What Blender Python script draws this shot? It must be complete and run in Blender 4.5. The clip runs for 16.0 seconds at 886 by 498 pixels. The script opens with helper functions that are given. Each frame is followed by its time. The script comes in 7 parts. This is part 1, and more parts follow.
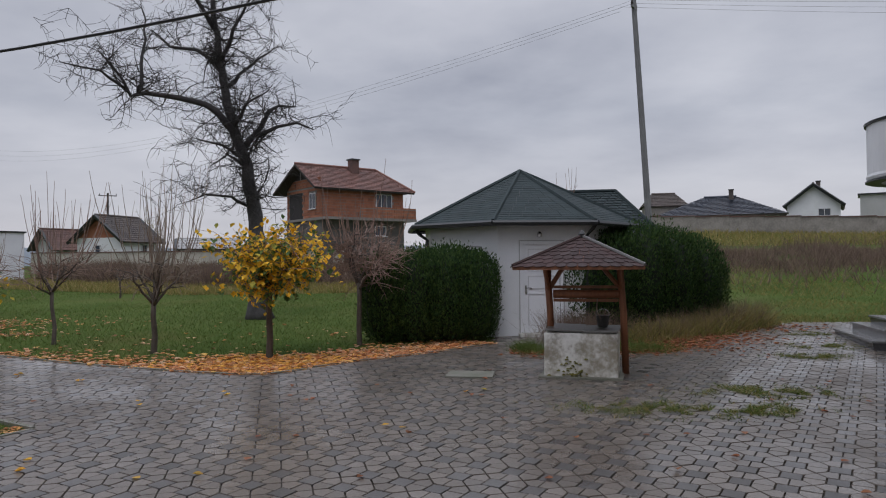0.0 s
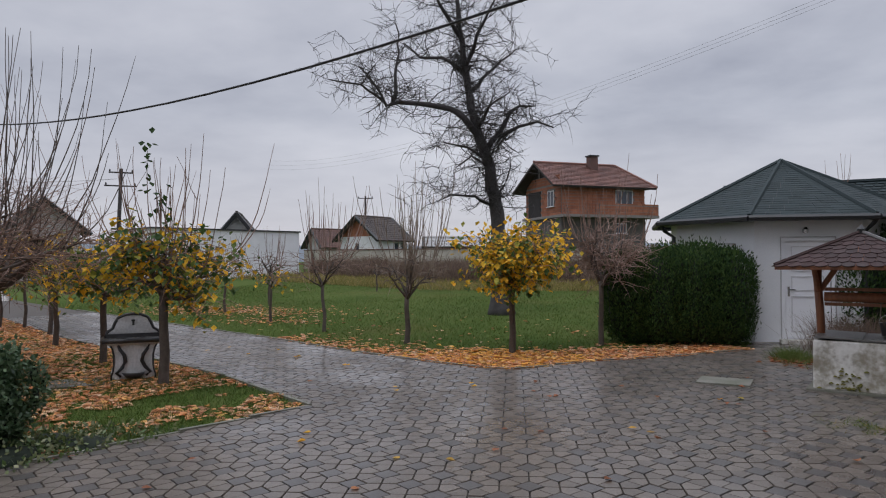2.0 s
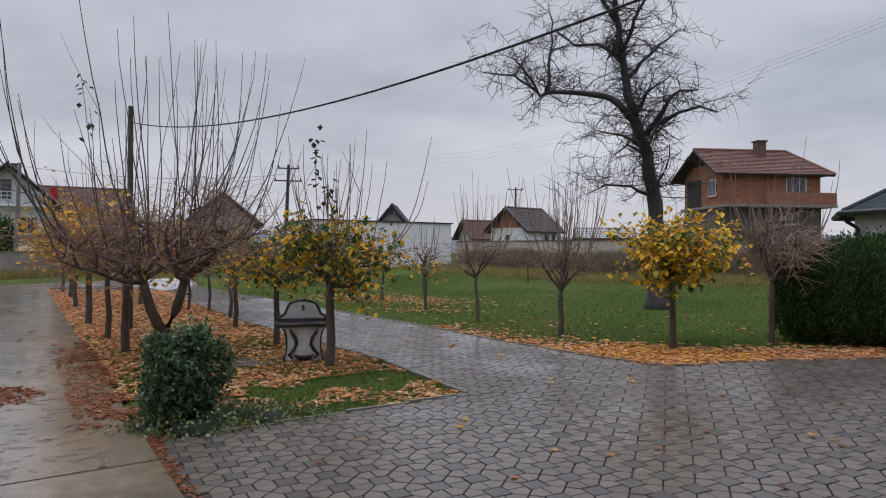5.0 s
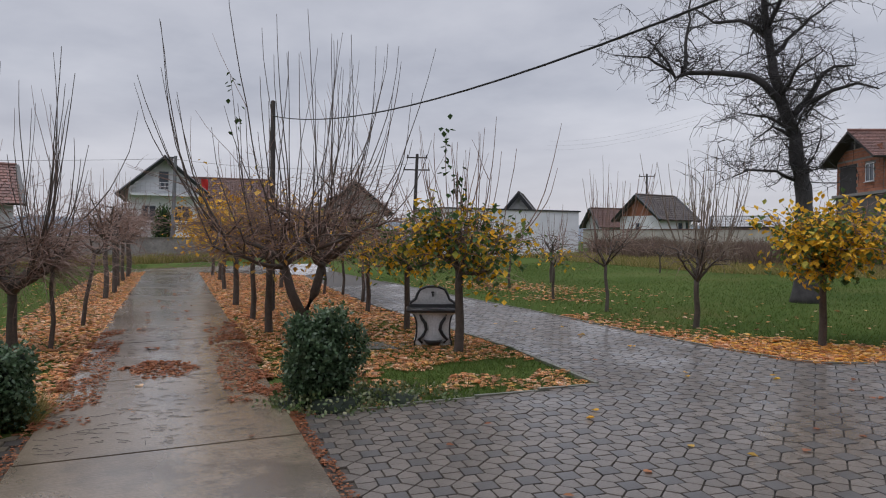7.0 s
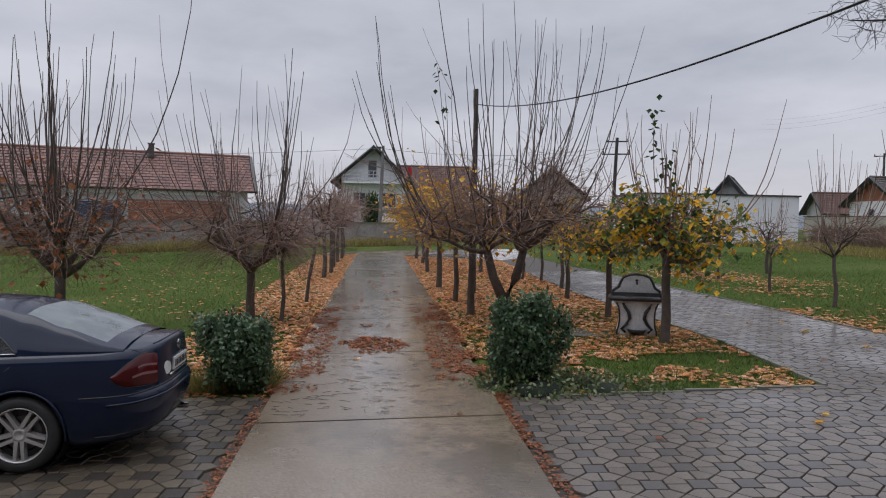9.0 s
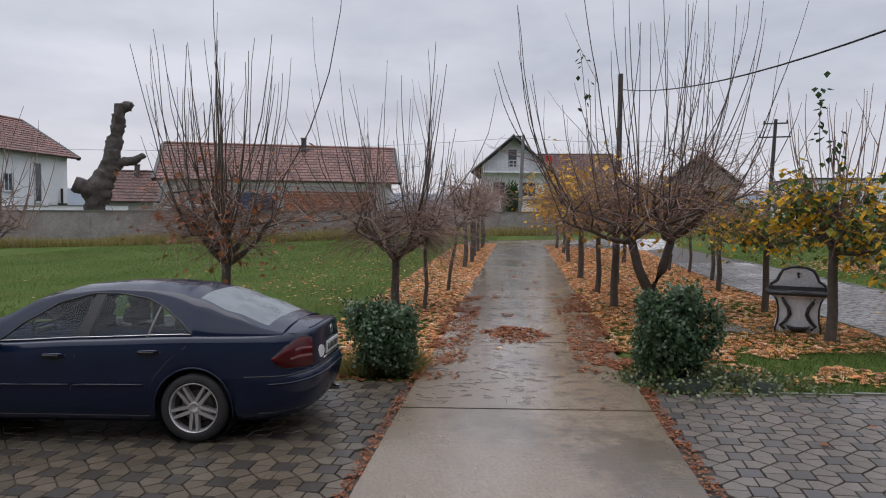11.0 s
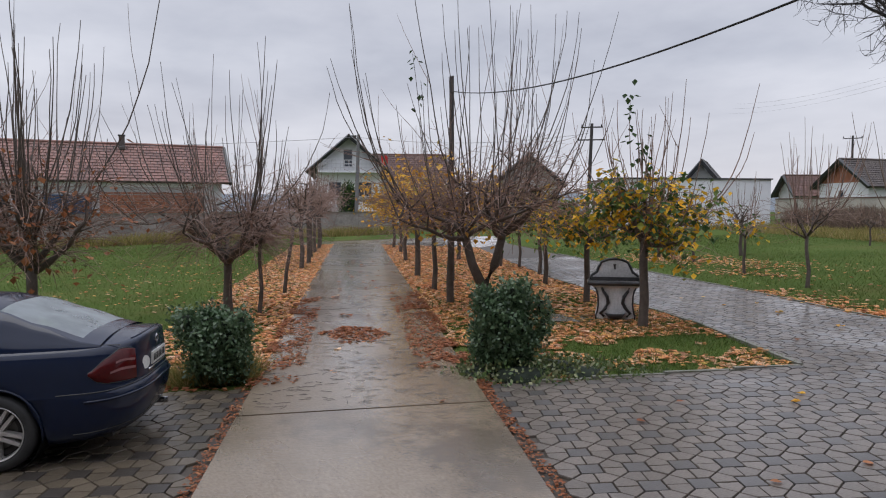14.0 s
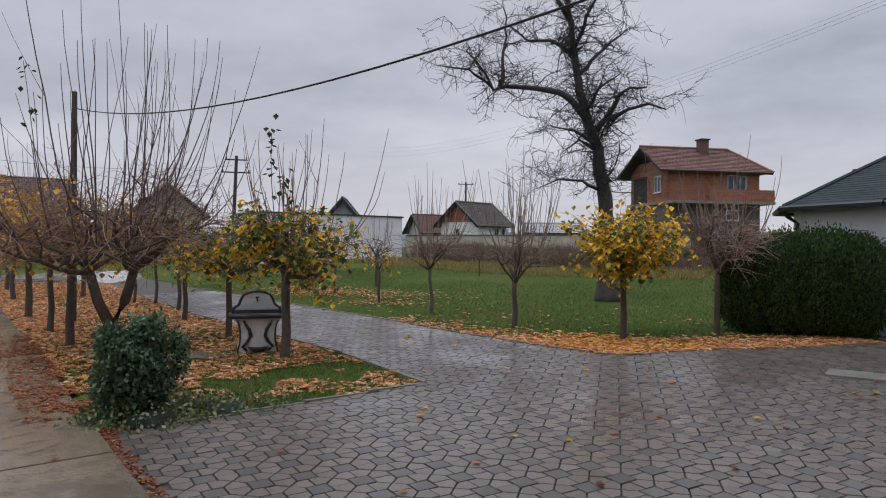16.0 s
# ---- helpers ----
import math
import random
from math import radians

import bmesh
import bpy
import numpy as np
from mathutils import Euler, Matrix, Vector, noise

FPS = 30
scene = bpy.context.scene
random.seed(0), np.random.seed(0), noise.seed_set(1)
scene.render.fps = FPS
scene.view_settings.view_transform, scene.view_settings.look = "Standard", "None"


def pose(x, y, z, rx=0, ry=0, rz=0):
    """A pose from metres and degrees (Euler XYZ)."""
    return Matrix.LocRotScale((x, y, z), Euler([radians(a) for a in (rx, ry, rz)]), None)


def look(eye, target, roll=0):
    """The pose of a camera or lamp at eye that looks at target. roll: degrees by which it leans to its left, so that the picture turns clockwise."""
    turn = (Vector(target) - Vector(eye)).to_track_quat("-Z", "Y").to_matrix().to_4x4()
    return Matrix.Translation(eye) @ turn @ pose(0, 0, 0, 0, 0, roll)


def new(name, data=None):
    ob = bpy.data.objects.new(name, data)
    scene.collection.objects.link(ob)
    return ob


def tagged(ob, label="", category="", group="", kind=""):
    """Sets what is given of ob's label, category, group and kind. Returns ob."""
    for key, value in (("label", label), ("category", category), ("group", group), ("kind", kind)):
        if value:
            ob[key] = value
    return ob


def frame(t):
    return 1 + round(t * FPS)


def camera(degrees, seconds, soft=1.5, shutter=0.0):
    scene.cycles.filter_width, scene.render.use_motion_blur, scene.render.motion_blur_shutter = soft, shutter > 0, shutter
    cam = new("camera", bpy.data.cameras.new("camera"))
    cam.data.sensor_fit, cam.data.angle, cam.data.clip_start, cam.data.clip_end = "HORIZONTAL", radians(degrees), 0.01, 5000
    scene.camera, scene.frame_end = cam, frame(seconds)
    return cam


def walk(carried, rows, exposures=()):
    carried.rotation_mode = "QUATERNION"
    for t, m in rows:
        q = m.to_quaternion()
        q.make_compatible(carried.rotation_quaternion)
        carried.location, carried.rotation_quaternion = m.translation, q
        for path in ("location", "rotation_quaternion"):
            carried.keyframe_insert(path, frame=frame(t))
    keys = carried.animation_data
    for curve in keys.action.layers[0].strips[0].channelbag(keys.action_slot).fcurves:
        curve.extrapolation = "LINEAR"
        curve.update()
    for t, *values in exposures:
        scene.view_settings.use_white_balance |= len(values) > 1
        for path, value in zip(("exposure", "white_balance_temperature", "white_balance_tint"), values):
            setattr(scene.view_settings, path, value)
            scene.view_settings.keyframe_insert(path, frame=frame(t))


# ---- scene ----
cam = camera(64.27, 16.0, soft=1.1)
PATH = [
    (0.0, pose(0.165, 0.088, 2.174, 91.09, 0.50, 0.90)),
    (0.5, pose(0.159, 0.109, 2.178, 91.45, 0.76, 7.87)),
    (1.0, pose(0.138, 0.120, 2.171, 91.39, 0.86, 12.69)),
    (1.5, pose(0.094, 0.107, 2.168, 91.17, 0.61, 17.17)),
    (2.0, pose(0.077, 0.098, 2.171, 91.01, 0.12, 19.99)),
    (2.5, pose(0.072, 0.085, 2.170, 91.09, -0.32, 22.27)),
    (3.0, pose(0.056, 0.070, 2.167, 91.05, -0.56, 24.22)),
    (3.5, pose(0.037, 0.072, 2.165, 90.88, -0.56, 26.18)),
    (4.0, pose(0.012, 0.067, 2.167, 90.72, -0.39, 28.32)),
    (6.5, pose(-0.014, 0.014, 2.163, 89.49, -0.51, 39.04)),
    (7.0, pose(-0.036, 0.006, 2.157, 89.26, -0.60, 42.24)),
    (7.5, pose(-0.059, -0.009, 2.158, 89.11, -0.74, 45.21)),
    (8.0, pose(-0.080, -0.038, 2.152, 88.81, -0.80, 49.83)),
    (8.5, pose(-0.098, -0.077, 2.163, 88.32, -0.88, 53.88)),
    (9.0, pose(-0.101, -0.102, 2.149, 87.91, -0.97, 57.98)),
    (9.5, pose(-0.106, -0.102, 2.160, 87.49, -1.26, 61.95)),
    (10.0, pose(-0.099, -0.111, 2.163, 87.18, -1.32, 65.40)),
    (12.5, pose(-0.126, -0.144, 2.151, 86.77, -0.07, 70.71)),
    (13.0, pose(-0.124, -0.140, 2.148, 86.84, -0.20, 67.35)),
    (13.5, pose(-0.145, -0.123, 2.146, 86.80, -0.29, 62.10)),
    (14.0, pose(-0.136, -0.114, 2.146, 86.96, -0.03, 56.08)),
    (14.5, pose(-0.110, -0.101, 2.135, 87.28, 0.02, 51.62)),
    (15.0, pose(-0.057, -0.110, 2.128, 87.45, -0.08, 46.11)),
    (15.5, pose(-0.058, -0.099, 2.140, 87.84, -0.45, 40.23)),
    (16.0, pose(-0.097, -0.053, 2.110, 89.88, -0.55, 27.94)),
]
walk(cam, PATH, [(0.0, -0.12), (2.5, 0.0), (9.0, 0.0), (11.5, 0.22), (13.5, 0.22), (15.0, 0.1), (16.0, 0.0)])

# ---- light ----
SKY_ROT = radians(200)
world = bpy.data.worlds.new("overcast_sky")
scene.world = world
world.use_nodes = True


def sky_nodes():
    nt = world.node_tree
    nt.nodes.clear()
    N, L = nt.nodes.new, nt.links.new
    out, bg = N("ShaderNodeOutputWorld"), N("ShaderNodeBackground")
    tc, sep = N("ShaderNodeTexCoord"), N("ShaderNodeSeparateXYZ")
    sky = N("ShaderNodeTexSky")
    sky.sky_type, sky.sun_disc = "NISHITA", False
    sky.sun_elevation, sky.sun_rotation = radians(35), SKY_ROT
    L(tc.outputs["Generated"], sep.inputs[0])
    # cloud deck: direction divided by height, so that the clouds flatten towards the horizon
    add = N("ShaderNodeMath"); add.operation = "ADD"; add.inputs[1].default_value = 0.16
    mx = N("ShaderNodeMath"); mx.operation = "MAXIMUM"; mx.inputs[1].default_value = 0.0
    L(sep.outputs[2], mx.inputs[0]); L(mx.outputs[0], add.inputs[0])
    dv = N("ShaderNodeVectorMath"); dv.operation = "DIVIDE"
    cmb = N("ShaderNodeCombineXYZ")
    for k in range(3):
        L(add.outputs[0], cmb.inputs[k])
    L(tc.outputs["Generated"], dv.inputs[0]); L(cmb.outputs[0], dv.inputs[1])
    n1, n2 = N("ShaderNodeTexNoise"), N("ShaderNodeTexNoise")
    n1.inputs["Scale"].default_value, n1.inputs["Detail"].default_value, n1.inputs["Roughness"].default_value = 0.9, 6, 0.5
    n2.inputs["Scale"].default_value, n2.inputs["Detail"].default_value, n2.inputs["Roughness"].default_value = 2.6, 8, 0.55
    L(dv.outputs[0], n1.inputs["Vector"]); L(dv.outputs[0], n2.inputs["Vector"])
    mixn = N("ShaderNodeMath"); mixn.operation = "MULTIPLY_ADD"; mixn.inputs[1].default_value = 0.3
    L(n2.outputs[0], mixn.inputs[0]); L(n1.outputs[0], mixn.inputs[2])
    ramp = N("ShaderNodeValToRGB")
    e = ramp.color_ramp.elements
    e[0].position, e[0].color = 0.42, (0.325, 0.34, 0.41, 1)
    e[1].position, e[1].color = 0.86, (0.60, 0.61, 0.675, 1)
    m = e.new(0.62); m.color = (0.455, 0.47, 0.54, 1)
    L(mixn.outputs[0], ramp.inputs[0])
    # paler band low down
    hz = N("ShaderNodeMapRange")
    for k, v in zip((1, 2, 3, 4), (0.02, 0.20, 0.75, 0.0)):
        hz.inputs[k].default_value = v
    L(sep.outputs[2], hz.inputs[0])
    mixh = N("ShaderNodeMix"); mixh.data_type = "RGBA"
    L(hz.outputs[0], mixh.inputs[0]); L(ramp.outputs[0], mixh.inputs[6])
    mixh.inputs[7].default_value = (0.60, 0.585, 0.64, 1)
    # a little of the clear sky behind the deck
    sc = N("ShaderNodeMix"); sc.data_type = "RGBA"; sc.blend_type = "ADD"; sc.inputs[0].default_value = 0.008
    L(mixh.outputs[2], sc.inputs[6]); L(sky.outputs[0], sc.inputs[7])
    # an overcast deck is brighter overhead than low down
    zen = N("ShaderNodeMapRange"); zen.interpolation_type = "SMOOTHSTEP"
    for k, v in zip((1, 2, 3, 4), (0.30, 1.0, 1.0, 2.7)):
        zen.inputs[k].default_value = v
    L(sep.outputs[2], zen.inputs[0])
    L(sc.outputs[2], bg.inputs[0]); L(zen.outputs[0], bg.inputs[1])
    L(bg.outputs[0], out.inputs[0])


sky_nodes()
sun = new("sun", bpy.data.lights.new("sun", "SUN"))
sun.data.energy, sun.data.angle, sun.data.color = 0.7, radians(40), (1, 0.97, 0.93)
sun.matrix_world = look((0, 0, 30), (6, 9, 0))


# ---- materials ----
def mat(name, col, col2=None, scale=6.0, rough=0.7, rough2=None, metal=0.0, bump=0.3, fine=60.0, rnd=0.0, island=0.0, detail=5, coords="Object", spec=0.5, ramp=None, stretch=None):
    """Two scales of noise mix two colours and two roughnesses; fine relief on top."""
    m = bpy.data.materials.new(name)
    m.use_nodes = True
    nt = m.node_tree
    N, L = nt.nodes.new, nt.links.new
    b = nt.nodes["Principled BSDF"]
    b.inputs["Metallic"].default_value = metal
    b.inputs["Specular IOR Level"].default_value = spec
    tc = N("ShaderNodeTexCoord")
    src = tc.outputs[coords]
    if stretch:
        mp = N("ShaderNodeMapping"); mp.inputs["Scale"].default_value = stretch
        L(src, mp.inputs[0]); src = mp.outputs[0]
    a, c = N("ShaderNodeTexNoise"), N("ShaderNodeTexNoise")
    a.inputs["Scale"].default_value, a.inputs["Detail"].default_value = scale, detail
    c.inputs["Scale"].default_value, c.inputs["Detail"].default_value = fine, 4
    L(src, a.inputs["Vector"]); L(src, c.inputs["Vector"])
    fac = N("ShaderNodeMath"); fac.operation = "MULTIPLY_ADD"; fac.inputs[1].default_value = 0.45
    sub = N("ShaderNodeMath"); sub.operation = "MULTIPLY"; sub.inputs[1].default_value = 0.6
    L(c.outputs[0], fac.inputs[0]); L(a.outputs[0], sub.inputs[0]); L(sub.outputs[0], fac.inputs[2])
    r = N("ShaderNodeValToRGB")
    e = r.color_ramp.elements
    e[0].position, e[1].position = 0.38, 0.66
    col2 = col2 or tuple(v * 0.75 for v in col)
    e[0].color, e[1].color = (*col, 1), (*col2, 1)
    for p, cc in (ramp or ()):
        q = e.new(p); q.color = (*cc, 1)
    L(fac.outputs[0], r.inputs[0])
    out = r.outputs[0]
    if rnd or island:
        src2 = N("ShaderNodeObjectInfo").outputs["Random"] if rnd else N("ShaderNodeNewGeometry").outputs["Random Per Island"]
        mr = N("ShaderNodeMapRange"); k = rnd or island
        mr.inputs[3].default_value, mr.inputs[4].default_value = 1 - k, 1 + k
        L(src2, mr.inputs[0])
        hs = N("ShaderNodeHueSaturation"); L(mr.outputs[0], hs.inputs["Value"]); L(out, hs.inputs["Color"]); out = hs.outputs[0]
    L(out, b.inputs["Base Color"])
    rr = N("ShaderNodeMapRange")
    rr.inputs[1].default_value, rr.inputs[2].default_value = 0.35, 0.65
    rr.inputs[3].default_value, rr.inputs[4].default_value = rough, rough if rough2 is None else rough2
    L(a.outputs[0], rr.inputs[0]); L(rr.outputs[0], b.inputs["Roughness"])
    if bump:
        bp = N("ShaderNodeBump"); bp.inputs["Strength"].default_value = bump; bp.inputs["Distance"].default_value = 0.01
        L(fac.outputs[0], bp.inputs["Height"]); L(bp.outputs[0], b.inputs["Normal"])
    return m


def leaf_mat(name, cols, rough=0.55, trans=0.3, gloss=0.2):
    """A leaf colour for every piece out of a small palette."""
    m = mat(name, cols[0], bump=0, rough=rough)
    nt = m.node_tree
    N, L = nt.nodes.new, nt.links.new
    b = nt.nodes["Principled BSDF"]
    g, r = N("ShaderNodeNewGeometry"), N("ShaderNodeValToRGB")
    r.color_ramp.interpolation = "LINEAR"
    e = r.color_ramp.elements
    n = len(cols)
    e[0].position, e[0].color = 0.0, (*cols[0], 1)
    e[1].position, e[1].color = 1.0, (*cols[-1], 1)
    for k in range(1, n - 1):
        q = e.new(k / (n - 1)); q.color = (*cols[k], 1)
    L(g.outputs["Random Per Island"], r.inputs[0])
    L(r.outputs[0], b.inputs["Base Color"])
    b.inputs["Specular IOR Level"].default_value = gloss
    # thin leaves let light through
    tl, mx = N("ShaderNodeBsdfTranslucent"), N("ShaderNodeMixShader")
    mx.inputs[0].default_value = trans
    L(r.outputs[0], tl.inputs[0]); L(b.outputs[0], mx.inputs[1]); L(tl.outputs[0], mx.inputs[2])
    L(mx.outputs[0], nt.nodes["Material Output"].inputs[0])
    return m


def glass_mat(name, tint, alpha):
    m = bpy.data.materials.new(name)
    m.use_nodes = True
    nt = m.node_tree
    N, L = nt.nodes.new, nt.links.new
    nt.nodes.clear()
    o, mix, gl, tr, fr = N("ShaderNodeOutputMaterial"), N("ShaderNodeMixShader"), N("ShaderNodeBsdfGlossy"), N("ShaderNodeBsdfTransparent"), N("ShaderNodeFresnel")
    gl.inputs["Roughness"].default_value = 0.03
    tr.inputs[0].default_value = (*tint, 1)
    fr.inputs[0].default_value = alpha
    L(fr.outputs[0], mix.inputs[0]); L(tr.outputs[0], mix.inputs[1]); L(gl.outputs[0], mix.inputs[2]); L(mix.outputs[0], o.inputs[0])
    return m


M_GRASS = mat("lawn_grass", (0.040, 0.068, 0.016), (0.090, 0.118, 0.036), 0.3, 0.95, bump=1.0, fine=8, coords="Object", ramp=[(0.5, (0.062, 0.095, 0.023))], spec=0.03)


def patchy(m, tint, scale, lo, hi, most):
    """Worn patches of another colour, broken up by finer noise."""
    nt = m.node_tree
    N, L = nt.nodes.new, nt.links.new
    b = nt.nodes["Principled BSDF"]
    src = b.inputs["Base Color"].links[0].from_socket
    tc, n1, n2 = N("ShaderNodeTexCoord"), N("ShaderNodeTexNoise"), N("ShaderNodeTexNoise")
    n1.inputs["Scale"].default_value, n1.inputs["Detail"].default_value = scale, 6
    n2.inputs["Scale"].default_value, n2.inputs["Detail"].default_value = scale * 9, 5
    add, mr, mx = N("ShaderNodeMath"), N("ShaderNodeMapRange"), N("ShaderNodeMix")
    add.operation = "MULTIPLY_ADD"; add.inputs[1].default_value = 0.45
    L(tc.outputs["Object"], n1.inputs["Vector"]); L(tc.outputs["Object"], n2.inputs["Vector"])
    L(n2.outputs[0], add.inputs[0]); L(n1.outputs[0], add.inputs[2])
    for k, v in zip((1, 2, 3, 4), (lo, hi, 0.0, most)):
        mr.inputs[k].default_value = v
    L(add.outputs[0], mr.inputs[0])
    mx.data_type = "RGBA"
    L(mr.outputs[0], mx.inputs[0]); L(src, mx.inputs[6]); mx.inputs[7].default_value = (*tint, 1)
    L(mx.outputs[2], b.inputs["Base Color"])


def wet_film(m, scale, lo, hi, most=1.0, least=0.0, rough=0.05, stretch=(1, 1, 1)):
    """Standing water in patches: a smooth clear coat over the rough surface."""
    nt = m.node_tree
    N, L = nt.nodes.new, nt.links.new
    b = nt.nodes["Principled BSDF"]
    tc, mp, no, mr = N("ShaderNodeTexCoord"), N("ShaderNodeMapping"), N("ShaderNodeTexNoise"), N("ShaderNodeMapRange")
    mp.inputs["Rotation"].default_value, mp.inputs["Scale"].default_value = (0, 0, math.atan2(0.893, 0.45)), stretch
    no.inputs["Scale"].default_value, no.inputs["Detail"].default_value, no.inputs["Roughness"].default_value = scale, 6, 0.6
    for k, v in zip((1, 2, 3, 4), (lo, hi, least, most)):
        mr.inputs[k].default_value = v
    L(tc.outputs["Object"], mp.inputs[0]); L(mp.outputs[0], no.inputs["Vector"]); L(no.outputs[0], mr.inputs[0])
    L(mr.outputs[0], b.inputs["Coat Weight"])
    b.inputs["Coat Roughness"].default_value, b.inputs["Coat IOR"].default_value = rough, 1.33


patchy(M_GRASS, (0.105, 0.092, 0.036), 0.22, 0.74, 0.98, 0.75)
M_PAVE_BED = mat("joint_sand", (0.035, 0.028, 0.021), (0.06, 0.046, 0.032), 3, 0.6, bump=0.5)
M_PAVER = mat("wet_paver", (0.17, 0.145, 0.124), (0.09, 0.075, 0.062), 0.28, 0.2, 0.5, bump=0.35, fine=45, island=0.17, spec=0.5)
M_PAVER_DARK = mat("wet_dark_paver", (0.092, 0.084, 0.08), (0.062, 0.058, 0.055), 0.5, 0.22, 0.5, bump=0.35, fine=45, island=0.17)
M_PAVER_OBJ = mat("wet_paver_single", (0.17, 0.145, 0.124), (0.09, 0.075, 0.062), 0.28, 0.2, 0.5, bump=0.35, fine=45, rnd=0.14)
M_PAVER_DARK_OBJ = mat("wet_dark_paver_single", (0.092, 0.084, 0.08), (0.062, 0.058, 0.055), 0.5, 0.22, 0.5, bump=0.35, fine=45, rnd=0.14)
# browner, darker stones for the paving left of the drive
M_PAVER_BROWN = mat("brown_paver", (0.125, 0.10, 0.072), (0.075, 0.06, 0.042), 0.6, 0.18, 0.55, bump=0.35, fine=45, island=0.2)
M_PAVER_BROWN_DARK = mat("dark_brown_paver", (0.055, 0.047, 0.04), (0.035, 0.03, 0.026), 0.6, 0.2, 0.55, bump=0.35, fine=45, island=0.2)
M_CONC = mat("wet_concrete", (0.265, 0.208, 0.148), (0.155, 0.119, 0.082), 0.45, 0.08, 0.40, bump=0.5, fine=30, stretch=(0.7, 1.4, 1))


def brushed(m):
    """Fine grooves of a broom drawn across the concrete."""
    nt = m.node_tree
    N, L = nt.nodes.new, nt.links.new
    mp, no, bp = N("ShaderNodeMapping"), N("ShaderNodeTexNoise"), N("ShaderNodeBump")
    mp.vector_type = "TEXTURE"
    mp.inputs["Rotation"].default_value = (0, 0, math.atan2(0.893, 0.45))
    mp.inputs["Scale"].default_value = (0.35, 0.02, 1)
    no.inputs["Scale"].default_value, no.inputs["Detail"].default_value = 1.0, 3
    bp.inputs["Strength"].default_value, bp.inputs["Distance"].default_value = 0.55, 0.006
    L(N("ShaderNodeTexCoord").outputs["Object"], mp.inputs[0]); L(mp.outputs[0], no.inputs["Vector"])
    L(no.outputs[0], bp.inputs["Height"])
    old = [n for n in nt.nodes if n.bl_idname == "ShaderNodeBump" and n.outputs[0].is_linked][0]
    L(old.outputs[0], bp.inputs["Normal"]); L(bp.outputs[0], nt.nodes["Principled BSDF"].inputs["Normal"])


brushed(M_CONC)
patchy(M_CONC, (0.085, 0.066, 0.048), 0.5, 0.72, 0.9, 0.7)
wet_film(M_CONC, 0.55, 0.34, 0.54, 1.0, 0.45, 0.17, (0.5, 1.3, 1))
for wet in (M_PAVER, M_PAVER_DARK, M_PAVER_OBJ, M_PAVER_DARK_OBJ):
    wet_film(wet, 0.8, 0.44, 0.66, 0.75, 0.0, 0.1)
for wet in (M_PAVER_BROWN, M_PAVER_BROWN_DARK):
    wet_film(wet, 0.9, 0.42, 0.6, 1.0, 0.1, 0.07)
M_KERB = mat("kerb_concrete", (0.20, 0.19, 0.17), (0.11, 0.12, 0.08), 3, 0.6)
M_BARK = mat("young_bark", (0.058, 0.044, 0.037), (0.105, 0.083, 0.067), 9, 0.8, bump=0.9, fine=50)
M_TWIG = mat("twig_bark", (0.185, 0.115, 0.092), (0.26, 0.175, 0.14), 5, 0.75, bump=0)
M_TWIG_PALE = mat("pale_twig_bark", (0.16, 0.12, 0.092), (0.21, 0.165, 0.125), 5, 0.75, bump=0)
M_OLDBARK = mat("old_bark", (0.035, 0.032, 0.033), (0.075, 0.07, 0.07), 7, 0.85, bump=1.0, fine=30)
M_STUMP = mat("dead_bark", (0.038, 0.031, 0.028), (0.095, 0.078, 0.068), 2.2, 0.9, bump=1.0, fine=9)
M_OLDTWIG = mat("old_twig", (0.028, 0.025, 0.026), (0.05, 0.045, 0.045), 5, 0.8, bump=0)
M_LEAF_Y = leaf_mat("yellow_leaves", [(0.70, 0.36, 0.02), (0.82, 0.50, 0.05), (0.78, 0.46, 0.04), (0.66, 0.40, 0.03), (0.30, 0.30, 0.05), (0.09, 0.15, 0.045), (0.055, 0.105, 0.035), (0.045, 0.09, 0.03), (0.08, 0.14, 0.05), (0.14, 0.18, 0.05)])
M_LEAF_G = leaf_mat("green_leaves", [(0.03, 0.06, 0.02), (0.05, 0.09, 0.025), (0.025, 0.05, 0.02)])
M_LEAF_O = leaf_mat("ochre_leaves", [(0.62, 0.31, 0.04), (0.78, 0.47, 0.06), (0.48, 0.23, 0.05), (0.40, 0.32, 0.07), (0.70, 0.42, 0.10)])
M_LITTER = leaf_mat("fallen_leaf", [(0.66, 0.26, 0.10), (0.80, 0.42, 0.21), (0.46, 0.17, 0.07), (0.84, 0.56, 0.35), (0.24, 0.10, 0.055), (0.82, 0.49, 0.17), (0.70, 0.31, 0.13), (0.36, 0.15, 0.07), (0.84, 0.60, 0.40)], 0.45)
M_LITTER_GOLD = leaf_mat("golden_fallen_leaf", [(0.82, 0.40, 0.09), (0.86, 0.52, 0.12), (0.70, 0.30, 0.08), (0.88, 0.60, 0.22)], 0.5)
M_LITTER_DARK = leaf_mat("wet_dark_leaf", [(0.26, 0.095, 0.045), (0.36, 0.135, 0.065), (0.18, 0.075, 0.035), (0.46, 0.20, 0.095)], 0.4)
M_BLADE = leaf_mat("grass_blade", [(0.066, 0.118, 0.025), (0.13, 0.182, 0.046), (0.048, 0.087, 0.02), (0.215, 0.235, 0.085)], 0.7, 0.3, 0.08)
M_DRYBLADE = leaf_mat("dry_grass_blade", [(0.36, 0.27, 0.11), (0.24, 0.20, 0.07), (0.15, 0.17, 0.045), (0.42, 0.32, 0.16)], 0.8, 0.3, 0.08)
